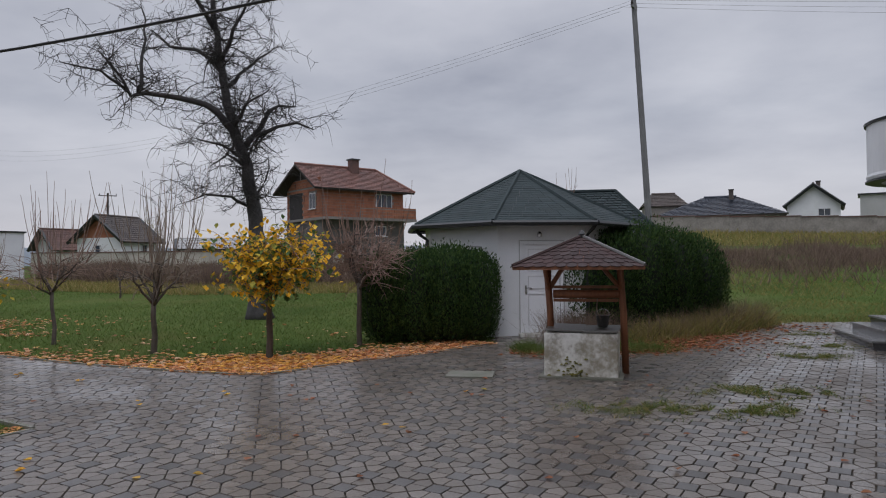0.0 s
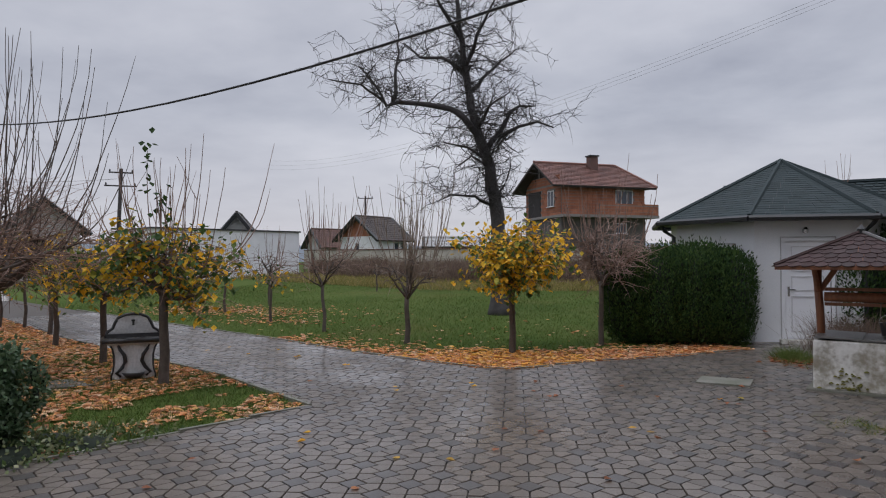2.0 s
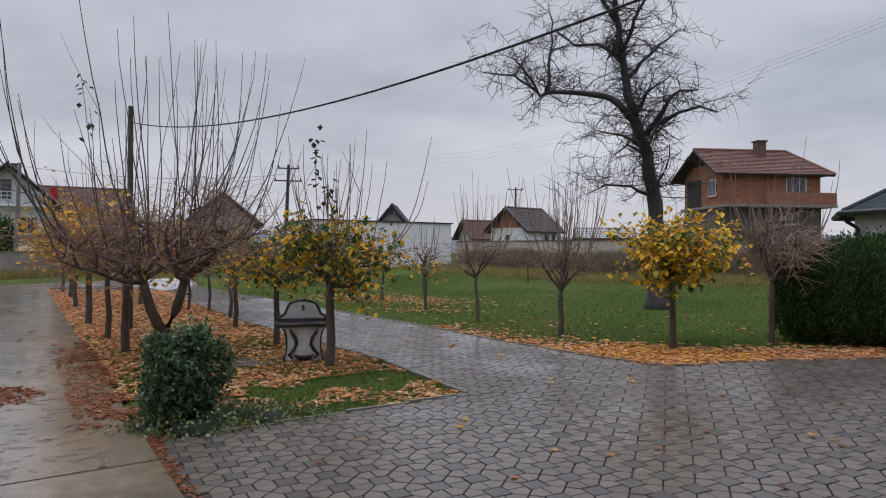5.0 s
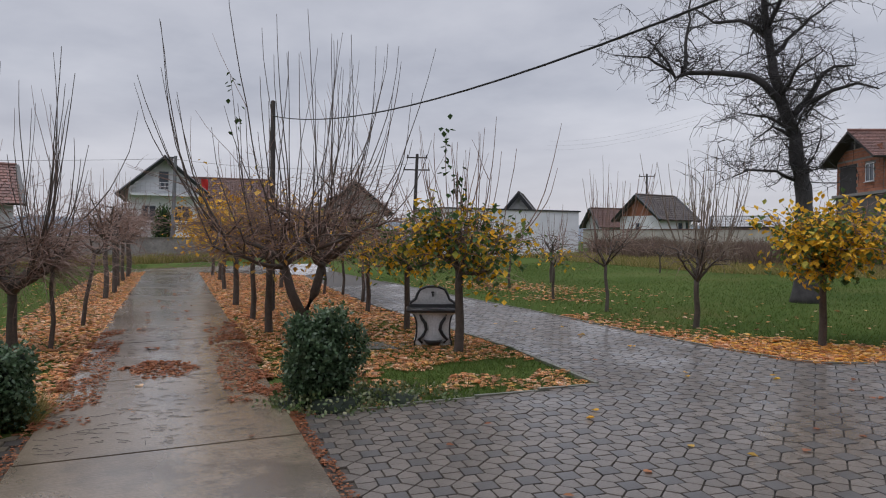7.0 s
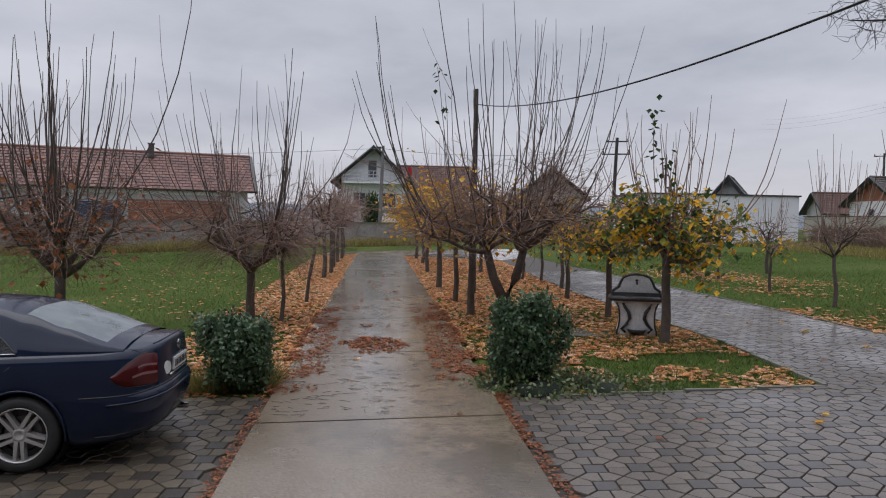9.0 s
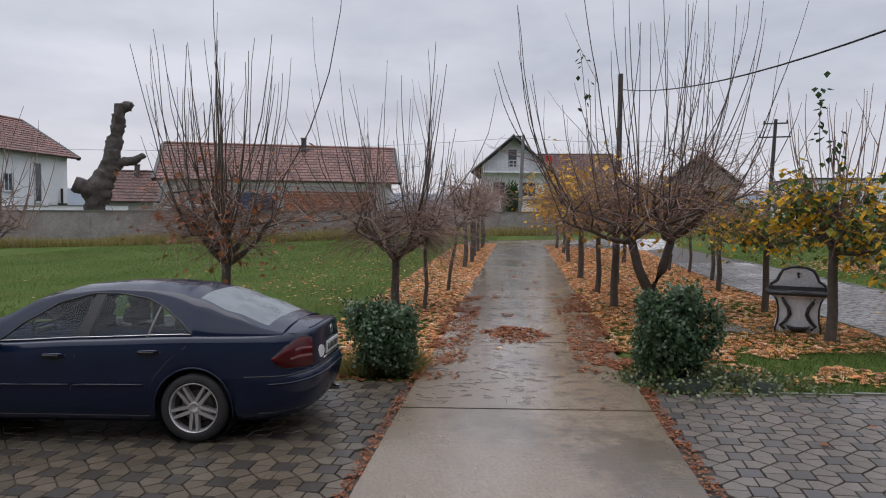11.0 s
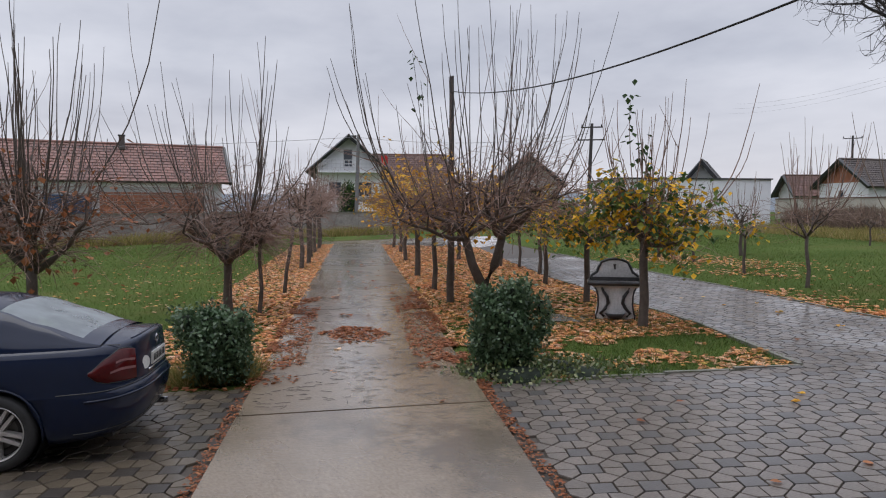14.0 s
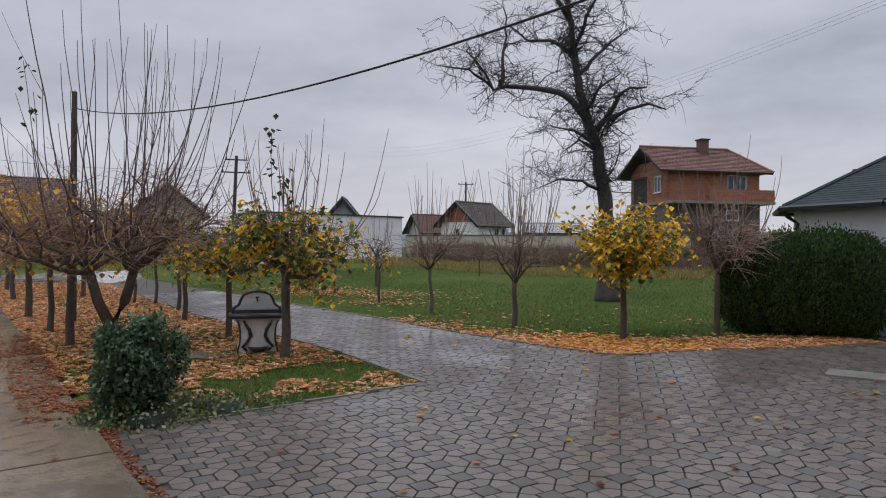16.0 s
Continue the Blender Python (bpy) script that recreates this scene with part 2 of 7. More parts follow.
M_BRUSH = leaf_mat("brown_brush", [(0.15, 0.105, 0.085), (0.21, 0.155, 0.12), (0.11, 0.08, 0.07), (0.27, 0.20, 0.14)], 0.9, 0.3, 0.05)
M_HEDGE = leaf_mat("thuja_leaves", [(0.020, 0.046, 0.018), (0.042, 0.084, 0.027), (0.075, 0.125, 0.034), (0.014, 0.032, 0.013)], 0.7, 0.2, 0.12)
# near-black green: shade between the leaves, put into the core's colour
M_HEDGE_IN = mat("thuja_inner_shade", (0.006, 0.012, 0.006), (0.01, 0.018, 0.008), 8, 0.9)
M_BUSH = leaf_mat("bush_leaves", [(0.048, 0.092, 0.044), (0.085, 0.145, 0.068), (0.14, 0.20, 0.105), (0.036, 0.07, 0.036), (0.10, 0.16, 0.08)], 0.35, 0.25, 0.45)
M_IVY = leaf_mat("ivy_leaves", [(0.05, 0.095, 0.03), (0.095, 0.15, 0.045), (0.17, 0.20, 0.085), (0.04, 0.075, 0.025), (0.28, 0.28, 0.15), (0.12, 0.16, 0.045)], 0.35, 0.25, 0.45)
M_WILLOW = leaf_mat("willow_leaves", [(0.16, 0.17, 0.045), (0.22, 0.21, 0.06), (0.11, 0.13, 0.035), (0.26, 0.23, 0.08)])
M_LEAF_GOLD = leaf_mat("golden_leaves", [(0.74, 0.38, 0.02), (0.86, 0.53, 0.05), (0.82, 0.48, 0.04), (0.88, 0.60, 0.08), (0.66, 0.40, 0.03), (0.34, 0.33, 0.06), (0.11, 0.18, 0.055), (0.075, 0.13, 0.045), (0.09, 0.15, 0.05)])
M_WHITE = mat("white_render", (0.78, 0.79, 0.81), (0.68, 0.69, 0.71), 1.2, 0.8, bump=0.25)
M_WHITE_DIRTY = mat("grey_white_render", (0.50, 0.50, 0.50), (0.36, 0.36, 0.36), 0.6, 0.85, bump=0.3)
M_DOOR = mat("white_plastic", (0.82, 0.83, 0.86), (0.78, 0.79, 0.82), 2, 0.35, bump=0.05)
M_SHINGLE = mat("dark_green_shingle", (0.024, 0.036, 0.039), (0.040, 0.054, 0.057), 1.5, 0.7, 0.9, bump=0.5, fine=80, island=0.18, spec=0.25)
M_SHINGLE_RED = mat("red_brown_shingle", (0.042, 0.025, 0.025), (0.064, 0.039, 0.038), 4, 0.6, 0.85, bump=0.5, fine=80, island=0.25, spec=0.3)
M_GUTTER = mat("dark_gutter", (0.02, 0.022, 0.024), (0.03, 0.032, 0.035), 4, 0.4)
M_WOOD = mat("stained_wood", (0.30, 0.115, 0.05), (0.17, 0.062, 0.03), 4, 0.5, bump=0.4, stretch=(6, 6, 0.6))
M_WELLWALL = mat("stained_whitewash", (0.72, 0.71, 0.68), (0.34, 0.325, 0.29), 3.2, 0.8, bump=0.6, fine=18, ramp=[(0.54, (0.62, 0.605, 0.57))])
patchy(M_WELLWALL, (0.25, 0.215, 0.15), 1.6, 0.66, 0.86, 0.8)
M_MOSS = mat("moss", (0.10, 0.10, 0.02), (0.16, 0.14, 0.03), 9, 0.9, bump=0.8)
M_SHEET = mat("grey_sheet", (0.17, 0.165, 0.16), (0.11, 0.105, 0.10), 2, 0.4, metal=0.2)
M_BRICK = mat("hollow_brick", (0.36, 0.15, 0.085), (0.26, 0.10, 0.06), 2.0, 0.85, bump=0.5, fine=14, island=0.15)
M_MORTAR = mat("grey_mortar", (0.25, 0.235, 0.22), (0.19, 0.18, 0.17), 3, 0.9)
# block wall with the ground floor's shade put into its dark grey
M_BLOCK = mat("shaded_block", (0.14, 0.13, 0.12), (0.085, 0.08, 0.075), 1.2, 0.9, bump=0.5, fine=9)
M_TILE = mat("clay_tile", (0.25, 0.125, 0.10), (0.14, 0.075, 0.065), 0.8, 0.6, bump=0.6, fine=12, island=0.2)
M_TILE_OLD = mat("old_clay_tile", (0.15, 0.075, 0.06), (0.09, 0.055, 0.05), 0.8, 0.7, bump=0.6, fine=12, island=0.2)
M_TILE_GREY = mat("grey_brown_tile", (0.105, 0.083, 0.073), (0.06, 0.05, 0.048), 0.8, 0.7, bump=0.5, fine=12, island=0.2)
M_ROOFDARK = mat("dark_tin_roof", (0.035, 0.042, 0.06), (0.05, 0.06, 0.08), 1, 0.35, metal=0.3)
M_WIN = mat("window_glass", (0.03, 0.04, 0.055), (0.06, 0.07, 0.09), 2, 0.08, bump=0)
M_FRAME = mat("white_frame", (0.7, 0.7, 0.72), None, 3, 0.4, bump=0)
M_DARK = mat("dark_opening", (0.02, 0.018, 0.018), (0.035, 0.03, 0.03), 2, 0.8)
M_BLUEDOOR = mat("blue_door", (0.02, 0.05, 0.11), (0.03, 0.07, 0.14), 3, 0.5)
M_POLE_C = mat("grey_concrete_pole", (0.20, 0.20, 0.207), (0.14, 0.14, 0.146), 2, 0.8)
M_POLE_W = mat("tarred_wood", (0.035, 0.03, 0.03), (0.06, 0.052, 0.05), 4, 0.8, stretch=(6, 6, 0.5))
M_CABLE = mat("black_cable", (0.012, 0.012, 0.014), None, 3, 0.5, bump=0)
M_WIRE = mat("grey_wire", (0.16, 0.16, 0.17), None, 3, 0.5, bump=0)
M_STONEWALL = mat("rough_wall", (0.31, 0.285, 0.26), (0.19, 0.175, 0.16), 1.5, 0.9, bump=0.8, fine=8, island=0.2)
M_CREAMWALL = mat("cream_wall", (0.50, 0.47, 0.41), (0.33, 0.31, 0.27), 1.0, 0.9, bump=0.4)
M_GRANITE = mat("dark_granite", (0.045, 0.045, 0.05), (0.09, 0.09, 0.095), 30, 0.15, bump=0)
M_GRANITE_L = mat("grey_granite", (0.22, 0.22, 0.225), (0.15, 0.15, 0.155), 30, 0.18, bump=0)
# distance haze is mixed into this pale blue, there is no mist in the air
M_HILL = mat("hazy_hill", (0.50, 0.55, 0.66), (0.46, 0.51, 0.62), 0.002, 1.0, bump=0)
M_FOUNT = mat("whitewashed_concrete", (0.72, 0.72, 0.73), (0.46, 0.46, 0.47), 4, 0.55, bump=0.5, fine=30)
M_FOUNT_B = mat("black_painted_edge", (0.02, 0.02, 0.022), (0.04, 0.04, 0.042), 6, 0.35)
M_STEEL = mat("chrome", (0.55, 0.55, 0.56), None, 5, 0.2, metal=1.0, bump=0)
M_RED = mat("red_cloth", (0.6, 0.03, 0.02), (0.5, 0.02, 0.02), 3, 0.7)


# ---- geometry helpers ----
class Geo:
    """Gathers vertices and faces of one part."""

    def __init__(self):
        self.v, self.f = [], []

    def add(self, vs, fs):
        k = len(self.v)
        self.v += [tuple(p) for p in vs]
        self.f += [tuple(i + k for i in q) for q in fs]
        return self

    def box(self, c, s, rz=0.0, taper=1.0, rx=0.0, ry=0.0):
        m = Matrix.Translation(c) @ Euler((rx, ry, rz)).to_matrix().to_4x4()
        vs = []
        for z, k in ((-0.5, 1.0), (0.5, taper)):
            for x, y in ((-0.5, -0.5), (0.5, -0.5), (0.5, 0.5), (-0.5, 0.5)):
                vs.append(m @ Vector((x * s[0] * k, y * s[1] * k, z * s[2])))
        return self.add(vs, [(3, 2, 1, 0), (4, 5, 6, 7), (0, 1, 5, 4), (1, 2, 6, 5), (2, 3, 7, 6), (3, 0, 4, 7)])

    def tube(self, pts, radii, n=6, cap=True):
        pts = [Vector(p) for p in pts]
        ring, up = [], Vector((0.31, 0.17, 0.93))
        for i, p in enumerate(pts):
            d = (pts[min(i + 1, len(pts) - 1)] - pts[max(i - 1, 0)])
            d = d.normalized() if d.length > 1e-9 else Vector((0, 0, 1))
            a = d.cross(up)
            a = d.cross(Vector((1, 0, 0))) if a.length < 0.1 else a
            a.normalize()
            b = d.cross(a)
            r = radii[i] if isinstance(radii, (list, tuple)) else radii
            ring += [p + r * (math.cos(2 * math.pi * k / n) * a + math.sin(2 * math.pi * k / n) * b) for k in range(n)]
        fs = [(i * n + k, i * n + (k + 1) % n, (i + 1) * n + (k + 1) % n, (i + 1) * n + k) for i in range(len(pts) - 1) for k in range(n)]
        if cap and n > 3:
            fs += [tuple(range(n - 1, -1, -1)), tuple((len(pts) - 1) * n + k for k in range(n))]
        return self.add(ring, fs)

    def prism(self, poly, z0, z1):
        """poly in x, y; z0 and z1 numbers or functions of x, y."""
        n = len(poly)
        lo, hi = (z0 if callable(z0) else lambda x, y: z0), (z1 if callable(z1) else lambda x, y: z1)
        vs = [(x, y, lo(x, y)) for x, y in poly] + [(x, y, hi(x, y)) for x, y in poly]
        return self.add(vs, [tuple(range(n - 1, -1, -1)), tuple(range(n, 2 * n))] + [(k, (k + 1) % n, n + (k + 1) % n, n + k) for k in range(n)])

    def lathe(self, prof, n=16, c=(0, 0, 0)):
        vs = [(c[0] + r * math.cos(2 * math.pi * k / n), c[1] + r * math.sin(2 * math.pi * k / n), c[2] + z) for r, z in prof for k in range(n)]
        return self.add(vs, [(i * n + k, i * n + (k + 1) % n, (i + 1) * n + (k + 1) % n, (i + 1) * n + k) for i in range(len(prof) - 1) for k in range(n)])

    def slab(self, a, b, c, d, t):
        """A four-cornered plate of thickness t below its top face."""
        a, b, c, d = (Vector(p) for p in (a, b, c, d))
        n = (b - a).cross(d - a).normalized() * t
        return self.add([a, b, c, d, a - n, b - n, c - n, d - n], [(0, 1, 2, 3), (7, 6, 5, 4), (0, 4, 5, 1), (1, 5, 6, 2), (2, 6, 7, 3), (3, 7, 4, 0)])

    def mesh(self, name, material, smooth=False):
        me = bpy.data.meshes.new(name)
        me.from_pydata(self.v, [], self.f)
        me.materials.append(material)
        if smooth:
            me.polygons.foreach_set("use_smooth", [True] * len(me.polygons))
        me.update()
        return me


def part(name, geo, material, parent=None, label="", smooth=False, at=None):
    ob = new(name, geo.mesh(name, material, smooth))
    if parent:
        ob.parent = parent
    if at is not None:
        ob.matrix_basis = at
    if label:
        tagged(ob, label)
    return ob


def thing(name, at, label, category, group="", kind=""):
    ob = new(name)
    ob.matrix_basis = at
    return tagged(ob, label, category, group, kind)


def bevel(ob, w, seg=2):
    md = ob.modifiers.new("bevel", "BEVEL")
    md.width, md.segments, md.limit_method = w, seg, "ANGLE"
    return ob


def smoothstep(a, b, v):
    k = min(1, max(0, (v - a) / (b - a)))
    return k * k * (3 - 2 * k)


def ground_z(x, y):
    z = 0.0035 * max(-80, min(80, x)) + 0.0271 * max(-30, min(60, y))
    w = smoothstep(-8, 12, x)
    z += w * 0.085 * max(0.0, min(y, 75) - 26)
    return z


def plane_z(x, y, h=0.0):
    return 0.0035 * x + 0.0271 * y + h


PD, PN, P0 = Vector((-0.893, 0.45)), Vector((0.45, 0.893)), Vector((-6.56, 3.24))


def pt(s, o):
    """A place by metres along the concrete drive and metres to its right."""
    q = P0 + s * PD + o * PN
    return q.x, q.y


def inside(poly, x, y):
    hit, j = False, len(poly) - 1
    for i in range(len(poly)):
        (xi, yi), (xj, yj) = poly[i], poly[j]
        if (yi > y) != (yj > y) and x < (xj - xi) * (y - yi) / (yj - yi) + xi:
            hit = not hit
        j = i
    return hit


# ---- ground, paving, drive ----
LAWN_EDGE = [(-28, 22.6), (-20.7, 19.2), (-14.1, 16.3), (-9.4, 14.3), (-6.7, 13.0), (-4.85, 12.25), (-3.6, 11.85), (-2.9, 11.8), (-1.7, 13.0), (-0.35, 13.9), (1.0, 15.1)]
RIGHT_EDGE = [(1.1, 16.4), (2.35, 16.4), (2.3, 14.6), (3.3, 13.7), (4.3, 13.6), (6.05, 15.6), (7.6, 17.2), (8.9, 18.4), (11.0, 18.2), (15.0, 17.5), (15.0, -7.0)]
ISLAND = [pt(0.9, 1.32), (-6.4, 5.15), (-4.85, 8.42), (-7.4, 9.95), (-9.3, 10.8), (-12.2, 12.1), (-14.5, 13.1), (-20, 16.0), (-26.5, 19.6), pt(30, 1.3)]
PAVED = LAWN_EDGE + RIGHT_EDGE + [pt(-9, -12.0), pt(1.15, -12.0), pt(1.15, -1.3), pt(0.9, 1.3)] + ISLAND[1:-1]
DRIVE = [pt(-9, -1.3), pt(-9, 1.3), pt(31, 1.25), pt(31, -1.25)]


def grid_sheet():
    def axis(lo, hi, fine0, fine1, step):
        a = list(np.arange(fine0, fine1 + 0.1, step))
        g, k = step, fine0
        while k > lo:
            g *= 1.35; k -= g; a.insert(0, k)
        g, k = step, fine1
        while k < hi:
            g *= 1.35; k += g; a.append(k)
        return a
    xs, ys = axis(-3500, 3500, -70, 40, 2.0), axis(-3500, 3500, -20, 80, 2.0)
    g = Geo()
    for x in xs:
        for y in ys:
            near = -35 < x < 12 and -8 < y < 26
            bump = 0 if near else 0.05 * noise.noise(Vector((x * 0.11, y * 0.11, 0)))
            g.v.append((x, y, ground_z(x, y) + bump))
    n = len(ys)
    g.f = [(i * n + j, (i + 1) * n + j, (i + 1) * n + j + 1, i * n + j + 1) for i in range(len(xs) - 1) for j in range(n - 1)]
    return g


ground = tagged(part("ground", grid_sheet(), M_GRASS, smooth=True), "wet green lawn and rough field", "ground", kind="structure")


def flat_poly(poly, z):
    """A triangulated sheet of any outline on the slope."""
    bm = bmesh.new()
    f = bm.faces.new([bm.verts.new((x, y, plane_z(x, y, z))) for x, y in poly])
    bmesh.ops.triangulate(bm, faces=[f])
    g = Geo()
    g.v = [tuple(v.co) for v in bm.verts]
    bm.verts.index_update()
    g.f = [tuple(v.index for v in q.verts) for q in bm.faces]
    if g.f and (Vector(g.v[g.f[0][1]]) - Vector(g.v[g.f[0][0]])).cross(Vector(g.v[g.f[0][2]]) - Vector(g.v[g.f[0][0]])).z < 0:
        g.f = [q[::-1] for q in g.f]
    bm.free()
    return g


pavement = tagged(part("pavement", flat_poly(PAVED, 0.012), M_PAVE_BED), "wet grey patterned paving with dark joints", "paving", kind="structure")
drive = thing("concrete_drive", Matrix.Identity(4), "wet grey brushed concrete drive in long slabs", "driveway", kind="structure")
cuts = [-9, -4.6, 0.0, 3.6, 7.2, 10.8, 14.4, 18, 21.6, 25.2, 31]
for a, b in zip(cuts[:-1], cuts[1:]):
    g = Geo().prism([pt(a + 0.02, -1.3), pt(a + 0.02, 1.3), pt(b - 0.02, 1.3), pt(b - 0.02, -1.3)][::-1], lambda x, y: plane_z(x, y, -0.02), lambda x, y: plane_z(x, y, 0.045))
    part("concrete_slab", g, M_CONC, drive)
cross_road = tagged(part("cross_road", flat_poly([pt(31, -3), pt(31, 5.0), (-26.5, 19.6), (-28, 22.6), pt(36, 9), pt(35.5, -3)], 0.02), M_CONC), "wet grey lane across the end of the drive", "road", kind="structure")


# ---- buildings ----
def place(x, y, rz=0.0, h=0.0):
    return pose(x, y, ground_z(x, y) + h, 0, 0, rz)


def window(parent, c, w, h, rz=0.0, panes=2, sill=True, name="window"):
    """A framed window with its panes; c is the middle of the opening on the wall's face, which looks to -y before the turn rz."""
    m = Matrix.Translation(c) @ Matrix.Rotation(rz, 4, "Z")
    root = part(name, Geo().box((0, 0.02, 0), (w, 0.05, h)), M_DARK, parent, at=m)
    f = Geo()
    t = 0.07
    for x in (-w / 2 + t / 2, w / 2 - t / 2):
        f.box((x, -0.03, 0), (t, 0.06, h))
    for z in (-h / 2 + t / 2, h / 2 - t / 2):
        f.box((0, -0.03, z), (w - 2 * t, 0.06, t))
    for k in range(1, panes):
        f.box((-w / 2 + k * w / panes, -0.028, 0), (t * 0.8, 0.056, h - 2 * t))
    part("window_frame", f, M_FRAME, root)
    for k in range(panes):
        pw = (w - 2 * t) / panes - 0.03
        part("pane", Geo().box((-w / 2 + t + (k + 0.5) * (w - 2 * t) / panes, -0.014, 0), (pw, 0.012, h - 2 * t)), M_WIN, root)
    if sill:
        part("window_sill", Geo().box((0, -0.08, -h / 2 - 0.03), (w + 0.16, 0.16, 0.04)), M_FRAME, root)
    return root


def tiled_slope(g, a, b, c, d, rows, cols, t=0.05, lift=0.03):
    """Overlapping courses on the slope a-b (eave) to d-c (ridge)."""
    a, b, c, d = (Vector(p) for p in (a, b, c, d))
    nrm = (b - a).cross(d - a).normalized()
    for r in range(rows):
        k0, k1 = r / rows, min(1.0, (r + 1.12) / rows)
        l0, r0, l1, r1 = a.lerp(d, k0), b.lerp(c, k0), a.lerp(d, k1), b.lerp(c, k1)
        off = 0.5 * (r % 2) / cols
        edges = [0.0] + [min(1, max(0, (j + 1) / cols - off)) for j in range(cols)] + [1.0]
        for u, v in zip(edges[:-1], edges[1:]):
            if v - u < 0.004:
                continue
            e = 0.06 / cols
            g.slab(l0.lerp(r0, u + e) + nrm * (lift + t), l0.lerp(r0, v - e) + nrm * (lift + t), l1.lerp(r1, v - e) + nrm * t * 0.4, l1.lerp(r1, u + e) + nrm * t * 0.4, t * 0.6)


def brick_face(g, x0, x1, z0, z1, y, gap=None, bw=0.5, bh=0.26):
    """Courses of hollow brick standing 2 cm proud of a wall's face at y, open where gap(x, z) says so."""
    z, r = z0, 0
    while z < z1 - 0.05:
        x = x0 - (bw / 2 if r % 2 else 0)
        while x < x1 - 0.02:
            u, v = max(x, x0), min(x + bw, x1)
            if v - u > 0.08 and not (gap and gap((u + v) / 2, z + bh / 2)):
                g.box(((u + v) / 2, y, z + bh / 2), (v - u - 0.025, 0.04, min(bh, z1 - z) - 0.025))
            x += bw
        z += bh
        r += 1


def gable_house(name, label, x, y, rz, w, l, eave, ridge, wall_mat, roof_mat, base=0.0, over=0.5, rows=14, cols=24, chimney=True, gable_mat=None, wins=(), side_wins=(), brick=None, group="", hip=0.0):
    """Ridge along local x, gable ends at +-l/2; the long side with the windows looks to -y, the gable with its own to -x."""
    h = thing(name, pose(x, y, ground_z(x, y) + base, 0, 0, rz), label, "house", group)
    g = Geo().box((0, 0, eave / 2 - 1), (l, w, eave + 2))
    part("wall", g, wall_mat, h)
    for sx in (-1, 1) if not hip else ():
        g = Geo()
        xs = (sx * l / 2, sx * (l / 2 - 0.3))
        g.add([(xs[0], -w / 2, eave), (xs[0], w / 2, eave), (xs[0], 0, ridge), (xs[1], -w / 2, eave), (xs[1], w / 2, eave), (xs[1], 0, ridge)], [(0, 1, 2), (5, 4, 3), (0, 3, 4, 1), (1, 4, 5, 2), (2, 5, 3, 0)])
        part("gable", g, gable_mat or wall_mat, h)
    dz = over * (ridge - eave) / (w / 2)
    X, Y = l / 2 + over, w / 2 + over
    R, ez = X - hip, eave - dz
    roof = Geo()
    roof.slab((-X, -Y, ez), (X, -Y, ez), (R, 0, ridge), (-R, 0, ridge), 0.12)
    roof.slab((X, Y, ez), (-X, Y, ez), (-R, 0, ridge), (R, 0, ridge), 0.12)
    if hip:
        roof.add([(X, -Y, ez), (X, Y, ez), (R, 0, ridge), (-X, Y, ez), (-X, -Y, ez), (-R, 0, ridge)], [(0, 1, 2), (3, 4, 5)])
    rf = part("roof", roof, M_TILE_GREY, h)
    t = Geo()
    tiled_slope(t, (-X, -Y, ez), (X, -Y, ez), (R, 0, ridge), (-R, 0, ridge), rows, cols)
    tiled_slope(t, (X, Y, ez), (-X, Y, ez), (-R, 0, ridge), (R, 0, ridge), rows, cols)
    if hip:
        tiled_slope(t, (X, -Y, ez), (X, Y, ez), (R, 0.01, ridge), (R, -0.01, ridge), rows, cols // 2)
        tiled_slope(t, (-X, Y, ez), (-X, -Y, ez), (-R, -0.01, ridge), (-R, 0.01, ridge), rows, cols // 2)
    t.tube([(-R, 0, ridge + 0.06), (R, 0, ridge + 0.06)], 0.12, 6)
    tagged(part("roof_tiles", t, roof_mat, rf), kind="stuff")
    for sx in (-1, 1) if not hip else ():
        for sy in (-1, 1):
            part("bargeboard", Geo().tube([(sx * (X + 0.03), sy * Y, ez - 0.05), (sx * (X + 0.03), 0, ridge - 0.05)], 0.2, 4), M_GUTTER, h)
    if chimney:
        ch = part("chimney", Geo().box((l * 0.1, -w * 0.08, ridge + 0.1), (0.45, 0.45, 1.1)), M_TILE_GREY, h)
        part("chimney_cap", Geo().box((l * 0.1, -w * 0.08, ridge + 0.69), (0.56, 0.56, 0.08)), M_GUTTER, ch)
    for u, z, ww, hh, n in wins:
        window(h, (u, -w / 2 - 0.02, z), ww, hh, 0, n)
    for u, z, ww, hh, n in side_wins:
        window(h, (-l / 2 - 0.02, u, z), ww, hh, radians(-90), n)
    return h


